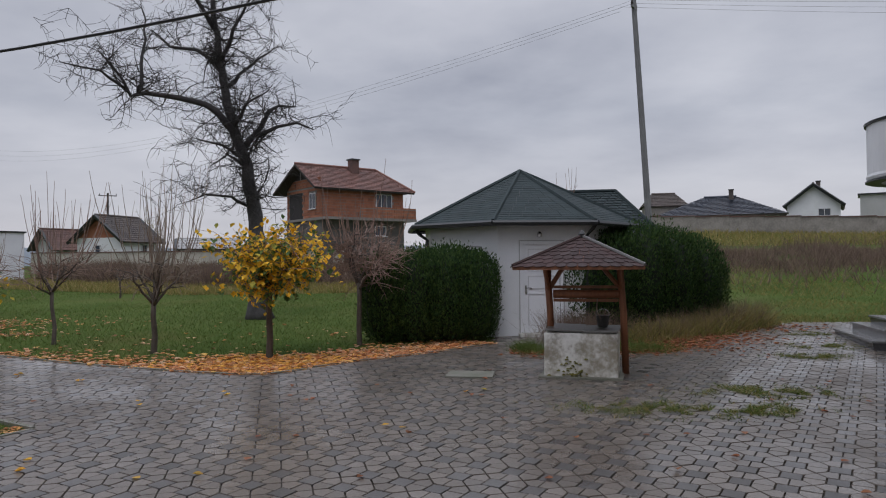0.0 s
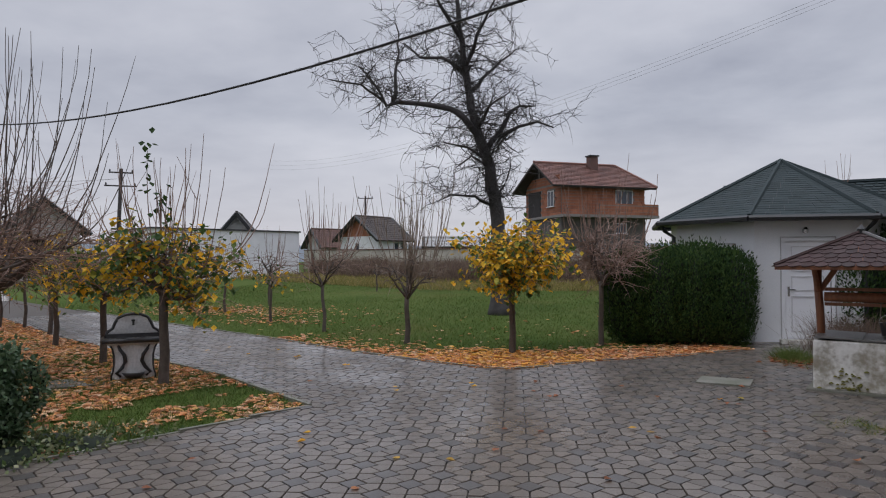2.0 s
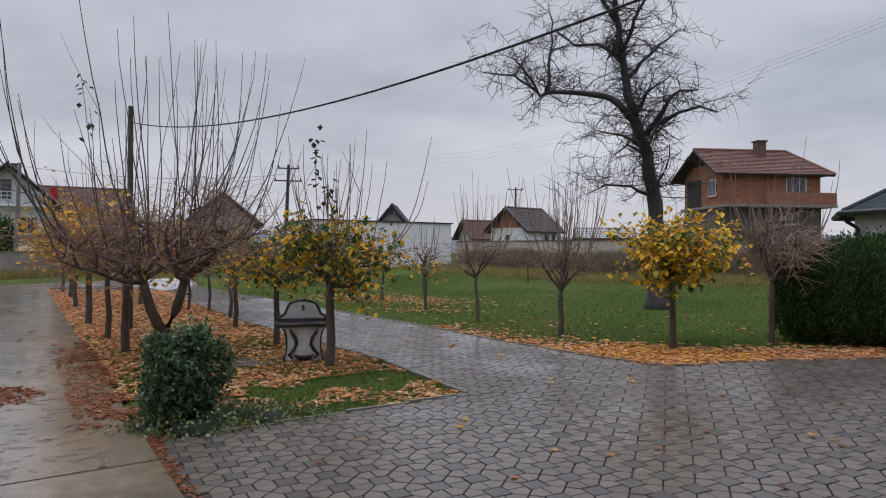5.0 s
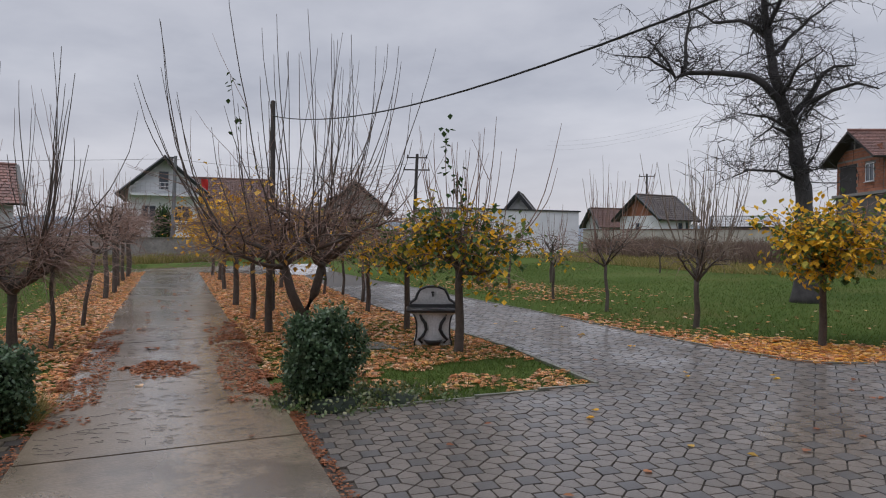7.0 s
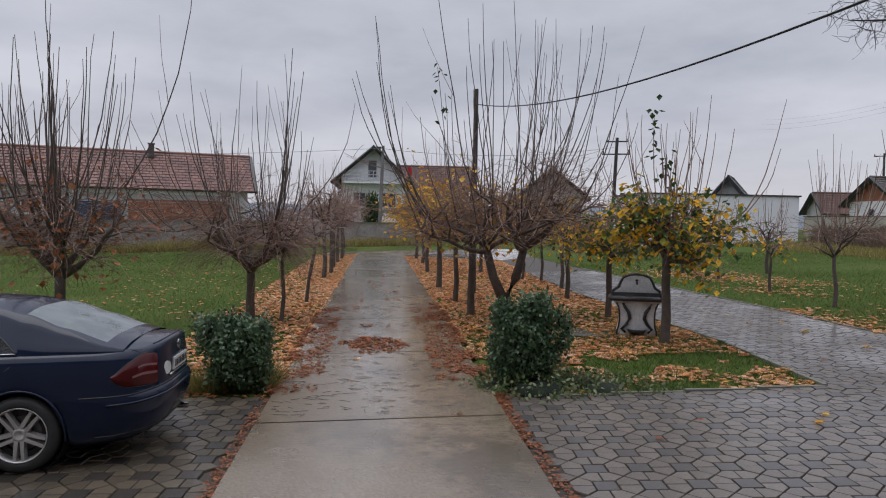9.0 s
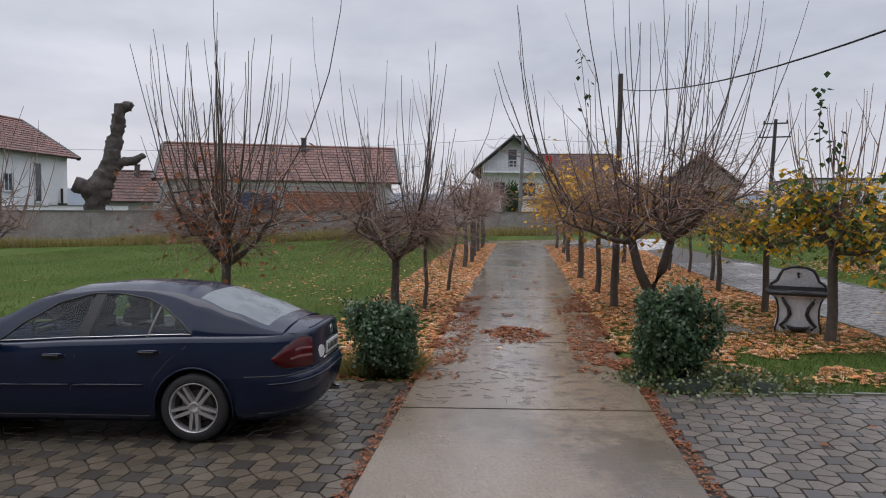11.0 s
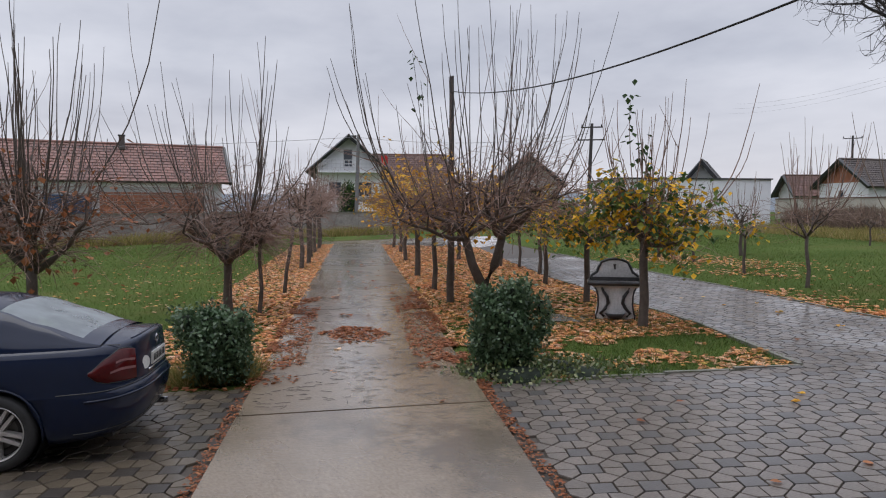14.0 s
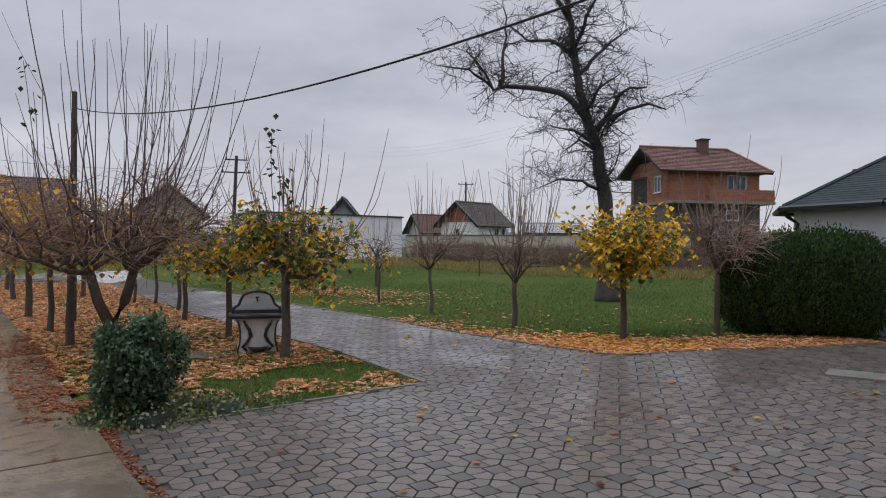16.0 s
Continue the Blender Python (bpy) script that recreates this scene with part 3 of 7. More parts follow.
def polygon_hut():
    """Eight-sided outbuilding under a shingled pyramid roof."""
    cx, cy, rw, re = 1.93, 18.75, 2.66, 3.06
    h = thing("garden_hut", pose(cx, cy, 0.45, 0, 0, 5.6), "white eight-sided hut with dark green shingled roof", "hut")
    ang = [radians(-90 + 22.5 + 45 * k) for k in range(8)]
    wv, ev = [(rw * math.cos(a), rw * math.sin(a)) for a in ang], [(re * math.cos(a), re * math.sin(a)) for a in ang]
    g = Geo()
    for k in range(8):
        # the face before the last one holds the door
        a, b = Vector((*wv[k], 0)), Vector((*wv[(k + 1) % 8], 0))
        ins = Vector((-(b - a).normalized().y, (b - a).normalized().x, 0)) * 0.2
        spans = [(0, 1, 0, 2.62)]
        if k == 7:
            spans = [(0, 0.27, 0, 2.62), (0.74, 1, 0, 2.62), (0.27, 0.74, 2.17, 2.62), (0.27, 0.74, -0.3, 0.10)]
        if k == 6:
            spans = [(0, 0.55, 0, 2.62), (0.78, 1, 0, 2.62), (0.55, 0.78, 2.1, 2.62), (0.55, 0.78, 0, 1.35)]
        for u, v, z0, z1 in spans:
            p, q = a.lerp(b, u), a.lerp(b, v)
            lo, hi = Vector((0, 0, z0 - (0.3 if z0 == 0 else 0))), Vector((0, 0, z1))
            g = Geo()
            g.add([p + lo, q + lo, q + ins + lo, p + ins + lo, p + hi, q + hi, q + ins + hi, p + ins + hi], [(3, 2, 1, 0), (4, 5, 6, 7), (0, 1, 5, 4), (1, 2, 6, 5), (2, 3, 7, 6), (3, 0, 4, 7)])
            part("wall_panel", g, M_WHITE, h)
    yd = wv[7][1]
    d = part("door", Geo().box((-0.0, yd + 0.07, 1.13), (0.88, 0.05, 2.04)), M_DOOR, h, "white plastic panelled door, shut")
    fr = Geo().box((-0.47, yd + 0.04, 1.14), (0.06, 0.12, 2.08)).box((0.47, yd + 0.04, 1.14), (0.06, 0.12, 2.08)).box((0, yd + 0.04, 2.155), (0.88, 0.12, 0.05))
    part("door_frame", fr, M_DOOR, d)
    part("door_gasket", Geo().box((-0.437, yd + 0.045, 1.13), (0.012, 0.02, 2.04)).box((0.437, yd + 0.045, 1.13), (0.012, 0.02, 2.04)).box((0, yd + 0.045, 2.135), (0.88, 0.02, 0.012)), M_DARK, d)
    part("frame_reveal", Geo().box((-0.515, yd - 0.012, 1.15), (0.02, 0.03, 2.1)).box((0.515, yd - 0.012, 1.15), (0.02, 0.03, 2.1)).box((0, yd - 0.012, 2.21), (1.05, 0.03, 0.02)), M_WHITE_DIRTY, d)
    for z, hh in ((0.62, 0.72), (1.25, 0.28), (1.76, 0.5)):
        pn = Geo()
        for sx in (-0.3, 0.3):
            pn.box((sx, yd + 0.04, z), (0.02, 0.02, hh))
        for sz in (-hh / 2, hh / 2):
            pn.box((0, yd + 0.04, z + sz), (0.62, 0.02, 0.02))
        part("door_panel", pn, M_FRAME, d)
    hd = Geo().tube([(-0.36, yd + 0.04, 1.12), (-0.36, yd - 0.02, 1.12), (-0.24, yd - 0.02, 1.12)], 0.012, 6).box((-0.36, yd + 0.04, 1.08), (0.04, 0.02, 0.2))
    part("handle", hd, M_STEEL, d)
    part("doorstep", Geo().box((0, yd - 0.12, 0.03), (1.1, 0.3, 0.14)), M_WELLWALL, h)
    part("wall_lamp", Geo().lathe([(0.0, -0.08), (0.05, -0.07), (0.06, 0.0), (0.03, 0.05), (0, 0.06)], 8, (-0.05, yd - 0.05, 2.36)), M_STEEL, h)
    a, b = Vector((*wv[6], 0)), Vector((*wv[7], 0))
    c = a.lerp(b, 0.665)
    window(h, (c.x, c.y, 1.72), 0.42, 0.72, math.atan2((b - a).y, (b - a).x), 1)
    peak, ez = Vector((0, 0, 4.1)), 2.62
    base = Geo()
    base.add([(*p, ez) for p in ev] + [tuple(peak)], [(k, (k + 1) % 8, 8) for k in range(8)] + [tuple(range(7, -1, -1))])
    roof = part("roof", base, M_GUTTER, h)
    sh = Geo()
    rows = 26
    for k in range(8):
        a, b = Vector((*ev[k], ez)), Vector((*ev[(k + 1) % 8], ez))
        n = (b - a).cross(peak - a).normalized()
        for r in range(rows):
            k0, k1 = r / rows, min(0.995, (r + 1.15) / rows)
            l0, r0, l1, r1 = a.lerp(peak, k0), b.lerp(peak, k0), a.lerp(peak, k1), b.lerp(peak, k1)
            m = max(1, round((r0 - l0).length / 0.3))
            for j in range(m):
                u, v = j / m + 0.012 / m, (j + 1) / m - 0.012 / m
                sh.slab(l0.lerp(r0, u) + n * 0.021, l0.lerp(r0, v) + n * 0.021, l1.lerp(r1, v) + n * 0.014, l1.lerp(r1, u) + n * 0.014, 0.006)
    tagged(part("shingles", sh, M_SHINGLE, roof), kind="stuff")
    for k in range(8):
        a = Vector((*ev[k], ez + 0.03))
        part("hip_cap", Geo().tube([a, a.lerp(peak, 0.5) + Vector((0, 0, 0.02)), peak + Vector((0, 0, 0.03))], 0.05, 5), M_SHINGLE, roof)
    for k in range(8):
        gt = Geo().tube([(*(Vector(ev[k]) * 1.02), ez - 0.03), (*(Vector(ev[(k + 1) % 8]) * 1.02), ez - 0.03)], 0.065, 6)
        part("gutter", gt, M_GUTTER, roof)
    p = Vector(wv[6]) * 1.03
    e = Vector(ev[6]) * 1.0
    part("downpipe", Geo().tube([(e.x, e.y, ez - 0.05), (e.x * 0.97, e.y * 0.97, ez - 0.2), (p.x, p.y, ez - 0.35), (p.x, p.y, 0.05)], 0.045, 8), M_GUTTER, h)
    p, e = Vector(wv[0]) * 1.03, Vector(ev[0])
    part("downpipe", Geo().tube([(e.x, e.y, ez - 0.05), (e.x * 0.97, e.y * 0.97, ez - 0.15), (p.x, p.y, ez - 0.3), (p.x, p.y, 0.05)], 0.045, 8), M_GUTTER, h)
    return h


polygon_hut()


def annex():
    """The longer outbuilding behind the hut."""
    h = thing("annex_building", pose(3.75, 24.2, 0.35, 0, 0, -8), "long low annex with dark green hipped roof", "building")
    part("wall", Geo().box((-0.2, 0, 1.1), (5.0, 4.2, 3.2)), M_WHITE, h)
    X, Y, e, r = 2.95, 2.6, 2.65, 4.15
    roof = part("roof", Geo().slab((-X, -Y, e), (X, -Y, e), (1.9, 0, r), (-X, 0, r), 0.1).slab((X, Y, e), (-X, Y, e), (-X, 0, r), (1.9, 0, r), 0.1).add([(X, -Y, e), (X, Y, e), (1.9, 0, r)], [(0, 1, 2)]), M_GUTTER, h)
    s = Geo()
    tiled_slope(s, (-X, -Y, e), (X, -Y, e), (1.9, 0, r), (-X, 0, r), 16, 18, 0.02, 0.02)
    tiled_slope(s, (X, -Y, e), (X, Y, e), (1.92, 0.01, r), (1.92, -0.01, r), 16, 14, 0.02, 0.02)
    s.tube([(X, -Y, e + 0.04), (1.9, 0, r + 0.05), (-X, 0, r + 0.05)], 0.06, 5)
    tagged(part("shingles", s, M_SHINGLE, roof), kind="stuff")
    part("gutter", Geo().tube([(-X, -Y - 0.05, e - 0.03), (X, -Y - 0.05, e - 0.03)], 0.06, 6), M_GUTTER, roof)


annex()


def brick_house():
    """Unfinished two-storey house in raw hollow brick."""
    h = thing("brick_house", pose(-8.5, 56.2, 3.0, 0, 0, 39) @ Matrix.Scale(0.86, 4), "unfinished orange brick house with red tiled roof", "house")
    part("ground_floor_wall", Geo().box((0, 0, 0.6), (8.4, 7.0, 4.4)), M_BLOCK, h)
    part("floor_slab", Geo().box((0.25, -0.4, 2.9), (9.4, 8.2, 0.22)), M_MORTAR, h)
    part("wall", Geo().box((0, 0, 4.35), (8.3, 6.9, 2.7)), M_MORTAR, h)
    bk = Geo()
    gap = lambda x, z: (1.1 < x < 2.9 and 3.75 < z < 5.3)
    brick_face(bk, -4.15, 4.15, 3.02, 5.7, -3.47, gap)
    tagged(part("brick_facing", bk, M_BRICK, h), kind="stuff")
    window(h, (2.0, -3.48, 4.5), 1.75, 1.5, 0, 3)
    # parapet of the long balcony
    pb = Geo()
    brick_face(pb, -1.0, 4.9, 3.02, 3.95, -4.42)
    par = part("balcony_parapet", Geo().box((1.95, -4.36, 3.48), (5.9, 0.1, 0.92)).box((4.88, -3.95, 3.48), (0.12, 0.9, 0.92)), M_MORTAR, h)
    tagged(part("brick_facing", pb, M_BRICK, par), kind="stuff")
    # gable end, to -x
    side = part("gable_wall", Geo().add([(-4.16, -3.45, 5.7), (-4.16, 3.45, 5.7), (-4.16, 0, 7.7), (-3.9, -3.45, 5.7), (-3.9, 3.45, 5.7), (-3.9, 0, 7.7)], [(0, 1, 2), (5, 4, 3), (0, 3, 4, 1), (1, 4, 5, 2), (2, 5, 3, 0)]), M_MORTAR, h)
    gb = Geo()
    brick_face(gb, -3.4, 3.4, 3.02, 5.6, 0, lambda x, z: (-2.3 < x < -1.0 and 3.8 < z < 5.25) or (0.3 < x < 2.9 and z < 5.4))
    brick_face(gb, -3.2, 3.2, 5.75, 6.5, 0)
    gb.v = [(-4.18 + y, -x, z) for x, y, z in gb.v]
    gb.v = [(x, -y, z) for x, y, z in gb.v]
    tagged(part("brick_facing", gb, M_BRICK, side), kind="stuff")
    window(h, (-4.19, -1.65, 4.5), 1.2, 1.4, radians(-90), 2)
    part("loggia_opening", Geo().box((-4.15, 1.6, 4.2), (0.1, 2.5, 2.3)), M_DARK, h)
    part("attic_opening", Geo().add([(-4.2, -1.9, 6.55), (-4.2, 1.9, 6.55), (-4.2, 1.2, 7.25), (-4.2, -1.2, 7.25), (-4.1, -1.9, 6.55), (-4.1, 1.9, 6.55), (-4.1, 1.2, 7.25), (-4.1, -1.2, 7.25)], [(0, 1, 2, 3), (7, 6, 5, 4), (0, 4, 5, 1), (2, 6, 7, 3), (1, 5, 6, 2), (0, 3, 7, 4)]), M_DARK, h)
    for y in (-0.6, 0.6):
        part("attic_post", Geo().box((-4.22, y, 6.9), (0.06, 0.12, 0.75)), M_MORTAR, h)
    e, r, Y = 5.45, 7.85, 4.15
    roof = Geo().slab((-5.3, -Y, e), (5.0, -Y, e), (3.3, 0, r), (-5.1, 0, r), 0.14).slab((5.0, Y, e), (-5.3, Y, e), (-5.1, 0, r), (3.3, 0, r), 0.14)
    roof.add([(5.0, -Y, e), (5.0, Y, e), (3.3, 0, r)], [(0, 1, 2)])
    rf = part("roof", roof, M_POLE_W, h)
    t = Geo()
    tiled_slope(t, (-5.3, -Y, e), (5.0, -Y, e), (3.3, 0, r), (-5.1, 0, r), 16, 30)
    tiled_slope(t, (5.0, -Y, e), (5.0, Y, e), (3.32, 0.01, r), (3.32, -0.01, r), 14, 18)
    tiled_slope(t, (5.0, Y, e), (-5.3, Y, e), (-5.1, 0, r), (3.3, 0, r), 16, 30)
    t.tube([(-5.1, 0, r + 0.1), (3.3, 0, r + 0.1), (5.0, -Y, e + 0.1)], 0.11, 6)
    tagged(part("roof_tiles", t, M_TILE, rf), kind="stuff")
    ch = part("chimney", Geo().box((0.5, -0.7, 7.75), (0.75, 0.75, 1.6)), M_TILE_OLD, h)
    part("chimney_cap", Geo().box((0.5, -0.7, 8.6), (0.95, 0.95, 0.12)), M_GUTTER, ch)
    window(h, (1.6, -3.52, 1.9), 1.2, 0.9, 0, 2)


brick_house()


def az(deg, d):
    """A place d metres away under a bearing left of the y axis."""
    return -math.sin(radians(deg)) * d, math.cos(radians(deg)) * d


# white garage-like building at the lawn's far end
x, y = az(31.4, 54.2)
wb = thing("white_outbuilding", pose(x, y, ground_z(x, y), 0, 0, 63), "long blank white rendered outbuilding with flat roof", "building")
part("wall", Geo().box((-5.5, 3, 1.45), (11.0, 6, 3.5)), M_WHITE, wb)
part("roof_edge", Geo().box((-5.5, 3, 3.25), (11.2, 6.2, 0.1)), M_GUTTER, wb)
x, y = az(25.0, 80)
x, y = x - 0.33, y - 1.05
gable_house("old_house", "old white cottage with bare brick gable and brown tiles", x, y, 73, 5.6, 4.7, 3.4, 5.6, M_WHITE, M_TILE_GREY, 0.0, 0.6, 12, 20, False, M_BRICK, [(0.6, 2.3, 0.8, 0.9, 1), (1.7, 2.2, 0.7, 1.3, 1)], [(0.2, 2.3, 0.7, 0.8, 1)])
x, y = az(19.2, 76)
gable_house("low_shed", "low shed with pale grey sheet roof behind the wall", x, y, 22, 4.5, 5.2, 2.3, 3.2, M_WHITE_DIRTY, M_WHITE_DIRTY, 0.0, 0.4, 6, 14, False)
x, y = az(29.1, 100)
gable_house("far_house", "distant white house with old red roof", x, y, 60, 4, 4.5, 3.2, 5.2, M_WHITE_DIRTY, M_TILE_OLD, 0, 0.6, 8, 12, False)
x, y = az(36.0, 62)
gable_house("dark_roof_house", "house with dark stepped tin roof behind a white wall", x, y, 120, 3.2, 3.0, 3.0, 4.95, M_WHITE_DIRTY, M_TILE_GREY, 0, 0.5, 8, 10, False)
x, y = az(49.4, 60)
gable_house("brown_roof_house", "white house with brown roof behind the trees", x, y, 140, 4.6, 4.4, 3.9, 5.8, M_WHITE_DIRTY, M_TILE_OLD, 0, 0.7, 10, 16, False, None, [(-1.2, 2.2, 1.1, 1.3, 2), (1.1, 2.2, 1.1, 1.3, 2)])


def balcony_house():
    """White village house, its gable with a long balcony towards the drive."""
    x, y = az(63.75, 72)
    h = gable_house("white_gable_house", "white two-storey house with gable balcony and dark roof", x, y, 153.4, 6.0, 10, 5.6, 8.2, M_WHITE, M_TILE_GREY, 0.3, 0.9, 12, 20, True, M_WHITE,
                    [], [(-1.4, 3.3, 1.5, 1.4, 2), (1.3, 3.3, 1.2, 1.4, 2), (0.1, 6.2, 0.9, 1.7, 1)])
    part("balcony_slab", Geo().box((-5.5, 0, 4.9), (1.1, 5.6, 0.2)), M_WHITE, h)
    rail = Geo()
    for z in (5.25, 5.6, 5.95):
        rail.box((-6.0, 0, z), (0.05, 5.6, 0.06))
    part("balcony_rail", rail, M_FRAME, h)
    for k in range(15):
        part("baluster", Geo().box((-6.0, -2.75 + k * 0.393, 5.45), (0.04, 0.05, 0.95)), M_FRAME, h)
    part("ground_floor_band", Geo().box((-5.03, 0, 2.3), (0.1, 5.7, 0.14)), M_MORTAR, h)
    part("garage_opening", Geo().box((-5.04, 1.4, 0.9), (0.1, 2.0, 1.9)), M_WHITE_DIRTY, h)


balcony_house()
x, y = az(59.8, 84)
gable_house("red_roof_house", "house with faded red roof behind the white one", x, y, 62, 8, 10, 5.0, 7.6, M_WHITE_DIRTY, M_TILE_OLD, 0.3, 0.6, 12, 22, False)


def long_house():
    """Long raw-brick and render house with a red roof behind the wall."""
    x, y = az(82.2, 64)
    h = gable_house("long_red_house", "long low house with red tiled roof and raw brick", x, y, 80, 7.0, 18.5, 4.9, 7.6, M_WHITE_DIRTY, M_TILE, 0.0, 0.6, 13, 40, True)
    bk = Geo()
    brick_face(bk, 0.2, 7.8, 0.3, 3.6, -3.53)
    tagged(part("brick_facing", bk, M_BRICK, h), kind="stuff")
    part("blue_gate", Geo().box((-1.9, -3.55, 1.7), (3.2, 0.1, 3.4)).box((-1.9, -3.62, 1.7), (0.08, 0.06, 3.4)), M_BLUEDOOR, h)
    for u in (-6.5, -4.4):
        window(h, (u, -3.54, 3.0), 1.2, 1.3, 0, 2)
    part("wall_band", Geo().box((0, -3.54, 4.2), (16.4, 0.08, 0.3)), M_WHITE, h)


long_house()


def white_house():
    x, y = az(102.8, 68)
    h = gable_house("white_red_roof_house", "white two-storey house with red roof and balconies", x, y, 155, 9, 10, 7.7, 10.5, M_WHITE, M_TILE, -0.3, 0.7, 14, 26, True, M_MORTAR, [(1.0, 5.0, 0.9, 3.2, 1), (-2.5, 4.9, 1.0, 1.4, 2)], [(1.5, 5.0, 2.0, 1.6, 2), (-1.8, 5.0, 1.0, 2.0, 1)])
    part("balcony", Geo().box((-5.6, 0, 3.6), (1.2, 8, 0.2)), M_WHITE, h)
    r = Geo()
    for k in range(24):
        r.box((-6.15, -3.9 + k * 0.34, 4.05), (0.06, 0.06, 0.8))
    part("balcony_rail", r.box((-6.15, 0, 4.48), (0.1, 8, 0.08)), M_POLE_W, h)
    part("stove_pipe", Geo().tube([(3.9, -4.7, 1.6), (3.9, -4.7, 4.6)], 0.1, 8).box((3.9, -4.75, 2.6), (0.7, 0.4, 1.5)), M_DARK, h)


white_house()
x, y = az(93.0, 80)
gable_house("small_red_house", "small house with red hipped roof behind the stump", x, y, 80, 6, 5, 3.6, 6.2, M_WHITE_DIRTY, M_TILE_OLD, 0, 0.6, 10, 14, True)

# houses on the rise beyond the field
x, y = az(-20.7, 80)
gable_house("tin_roof_bungalow", "long bungalow with dark blue-grey hipped roof", x, y, -22, 9, 11.0, 1.8, 3.7, M_WHITE_DIRTY, M_ROOFDARK, -0.8, 0.7, 14, 12, True, hip=4.6)
x, y = az(-27.0, 88)
gable_house("white_cottage", "small white gabled cottage with grey roof", x, y, 62, 5.0, 7, 2.0, 4.0, M_WHITE, M_TILE_GREY, 0.2, 0.4, 10, 14, True, M_WHITE, [], [(-1, 1.0, 1.2, 0.8, 2)])
x, y = az(-16.6, 84)
gable_house("roofless_house", "weathered grey house with crumbling roof", x, y, -10, 4, 4.4, 2.9, 4.2, M_STONEWALL, M_TILE_GREY, -0.4, 0.3, 8, 10, False, hip=1.2)
x, y = az(-32.0, 80)
fb = thing("flat_roof_shed", pose(x, y, ground_z(x, y), 0, 0, -30), "low grey flat-roofed shed behind a wall", "shed")
part("wall", Geo().box((0, 0, 1.2), (6, 4, 3.4)), M_WHITE_DIRTY, fb)
part("roof", Geo().box((0, 0, 2.97), (6.4, 4.4, 0.14)), M_GUTTER, fb)


# ---- boundary walls ----
def wall_run(name, label, a, b, h, t, material, cap=None, n=12, base=-0.4, climb=0.0):
    root = thing(name, Matrix.Identity(4), label, "wall", kind="structure")
    a, b = Vector(a), Vector(b)
    for k in range(n):
        p, q = a.lerp(b, k / n), a.lerp(b, (k + 1) / n)
        c, d = (p + q) / 2, q - p
        z = ground_z(c.x, c.y) + climb * (22 - c.y)
        rz = math.atan2(d.y, d.x)
        part("wall_panel", Geo().box((c.x, c.y, z + (h + base) / 2), (d.length - 0.012, t, h - base), rz), material, root)
        if cap:
            part("coping", Geo().box((c.x, c.y, z + h + 0.04), (d.length - 0.01, t + 0.12, 0.08), rz), cap, root)
    return root


wall_run("boundary_wall_west", "long grey rendered boundary wall at the lawn's end", (-55.5, -26), (-47.0, 27.0), 1.62, 0.25, M_STONEWALL, M_KERB, 18, -1.6, 0.02)
wall_run("boundary_wall_white", "white garden wall of the neighbouring house", (-60.5, -20), (-60.5, -3.6), 2.6, 0.25, M_WHITE, M_KERB, 6)
wall_run("boundary_wall_north", "pale weathered wall behind the brown brush", (-36, 60), (-8, 52), 1.75, 0.25, M_CREAMWALL, M_TILE_OLD, 10)
wall_run("boundary_wall_field", "rough block wall along the top of the field", (10.0, 62.0), (46, 52), 1.3, 0.3, M_STONEWALL, M_TILE_OLD, 14)


# ---- poles and wires ----
def pole(name, label, x, y, h, r, material, lean=(0, 0), arms=(), base=None):
    p = thing(name, pose(x, y, ground_z(x, y) if base is None else base), label, "utility pole")
    part("pole", Geo().tube([(0, 0, -0.3), (lean[0] * 0.5, lean[1] * 0.5, h / 2), (lean[0], lean[1], h)], [r, r * 0.85, r * 0.7], 10), material, p)
    for z, w, rz in arms:
        part("crossarm", Geo().box((lean[0] * z / h, lean[1] * z / h, z), (w, 0.1, 0.1), rz), material, p)
        for u in (-0.45, 0, 0.45):
            part("insulator", Geo().lathe([(0, 0), (0.05, 0.02), (0.06, 0.1), (0.03, 0.2), (0, 0.21)], 8, (lean[0] * z / h + u * w * math.cos(rz), lean[1] * z / h + u * w * math.sin(rz), z + 0.05)), M_DARK, p)
    return p


px, py = az(-15.9, 33)
pole("concrete_power_pole", "tall leaning grey concrete power pole with insulators", px, py, 12.6, 0.16, M_POLE_C, (-0.7, 0), [(12.2, 0.7, radians(60))])
x, y = az(63.3, 55.5)
pole("lamp_pole", "grey concrete street pole behind the wall", x, y, 7.6, 0.17, M_POLE_C, (0.12, 0.22), [])
x, y = az(26.2, 92)
pole("far_power_pole", "distant wooden power pole with crossarm", x, y, 9.2, 0.16, M_POLE_W, (0, 0), [(8.9, 2.0, radians(26))])
x, y = az(44.7, 58)
pole("wooden_power_pole", "dark wooden power pole with two crossarms", x, y, 8.2, 0.17, M_POLE_W, (0.2, 0.2), [(7.9, 1.7, radians(45)), (6.9, 2.2, radians(45))])
bx, by = az(55.9, 19)
pole("tarred_post", "dark tarred wooden post carrying a cable", bx, by, 5.5, 0.085, M_POLE_W, (0.0, 0.0), [])


def span(name, label, a, b, sag, r, material):
    a, b = Vector(a), Vector(b)
    pts = [a.lerp(b, k / 24) - Vector((0, 0, sag * 4 * (k / 24) * (1 - k / 24))) for k in range(25)]
    return tagged(part(name, Geo().tube(pts, r, 5), material), label, "cable")


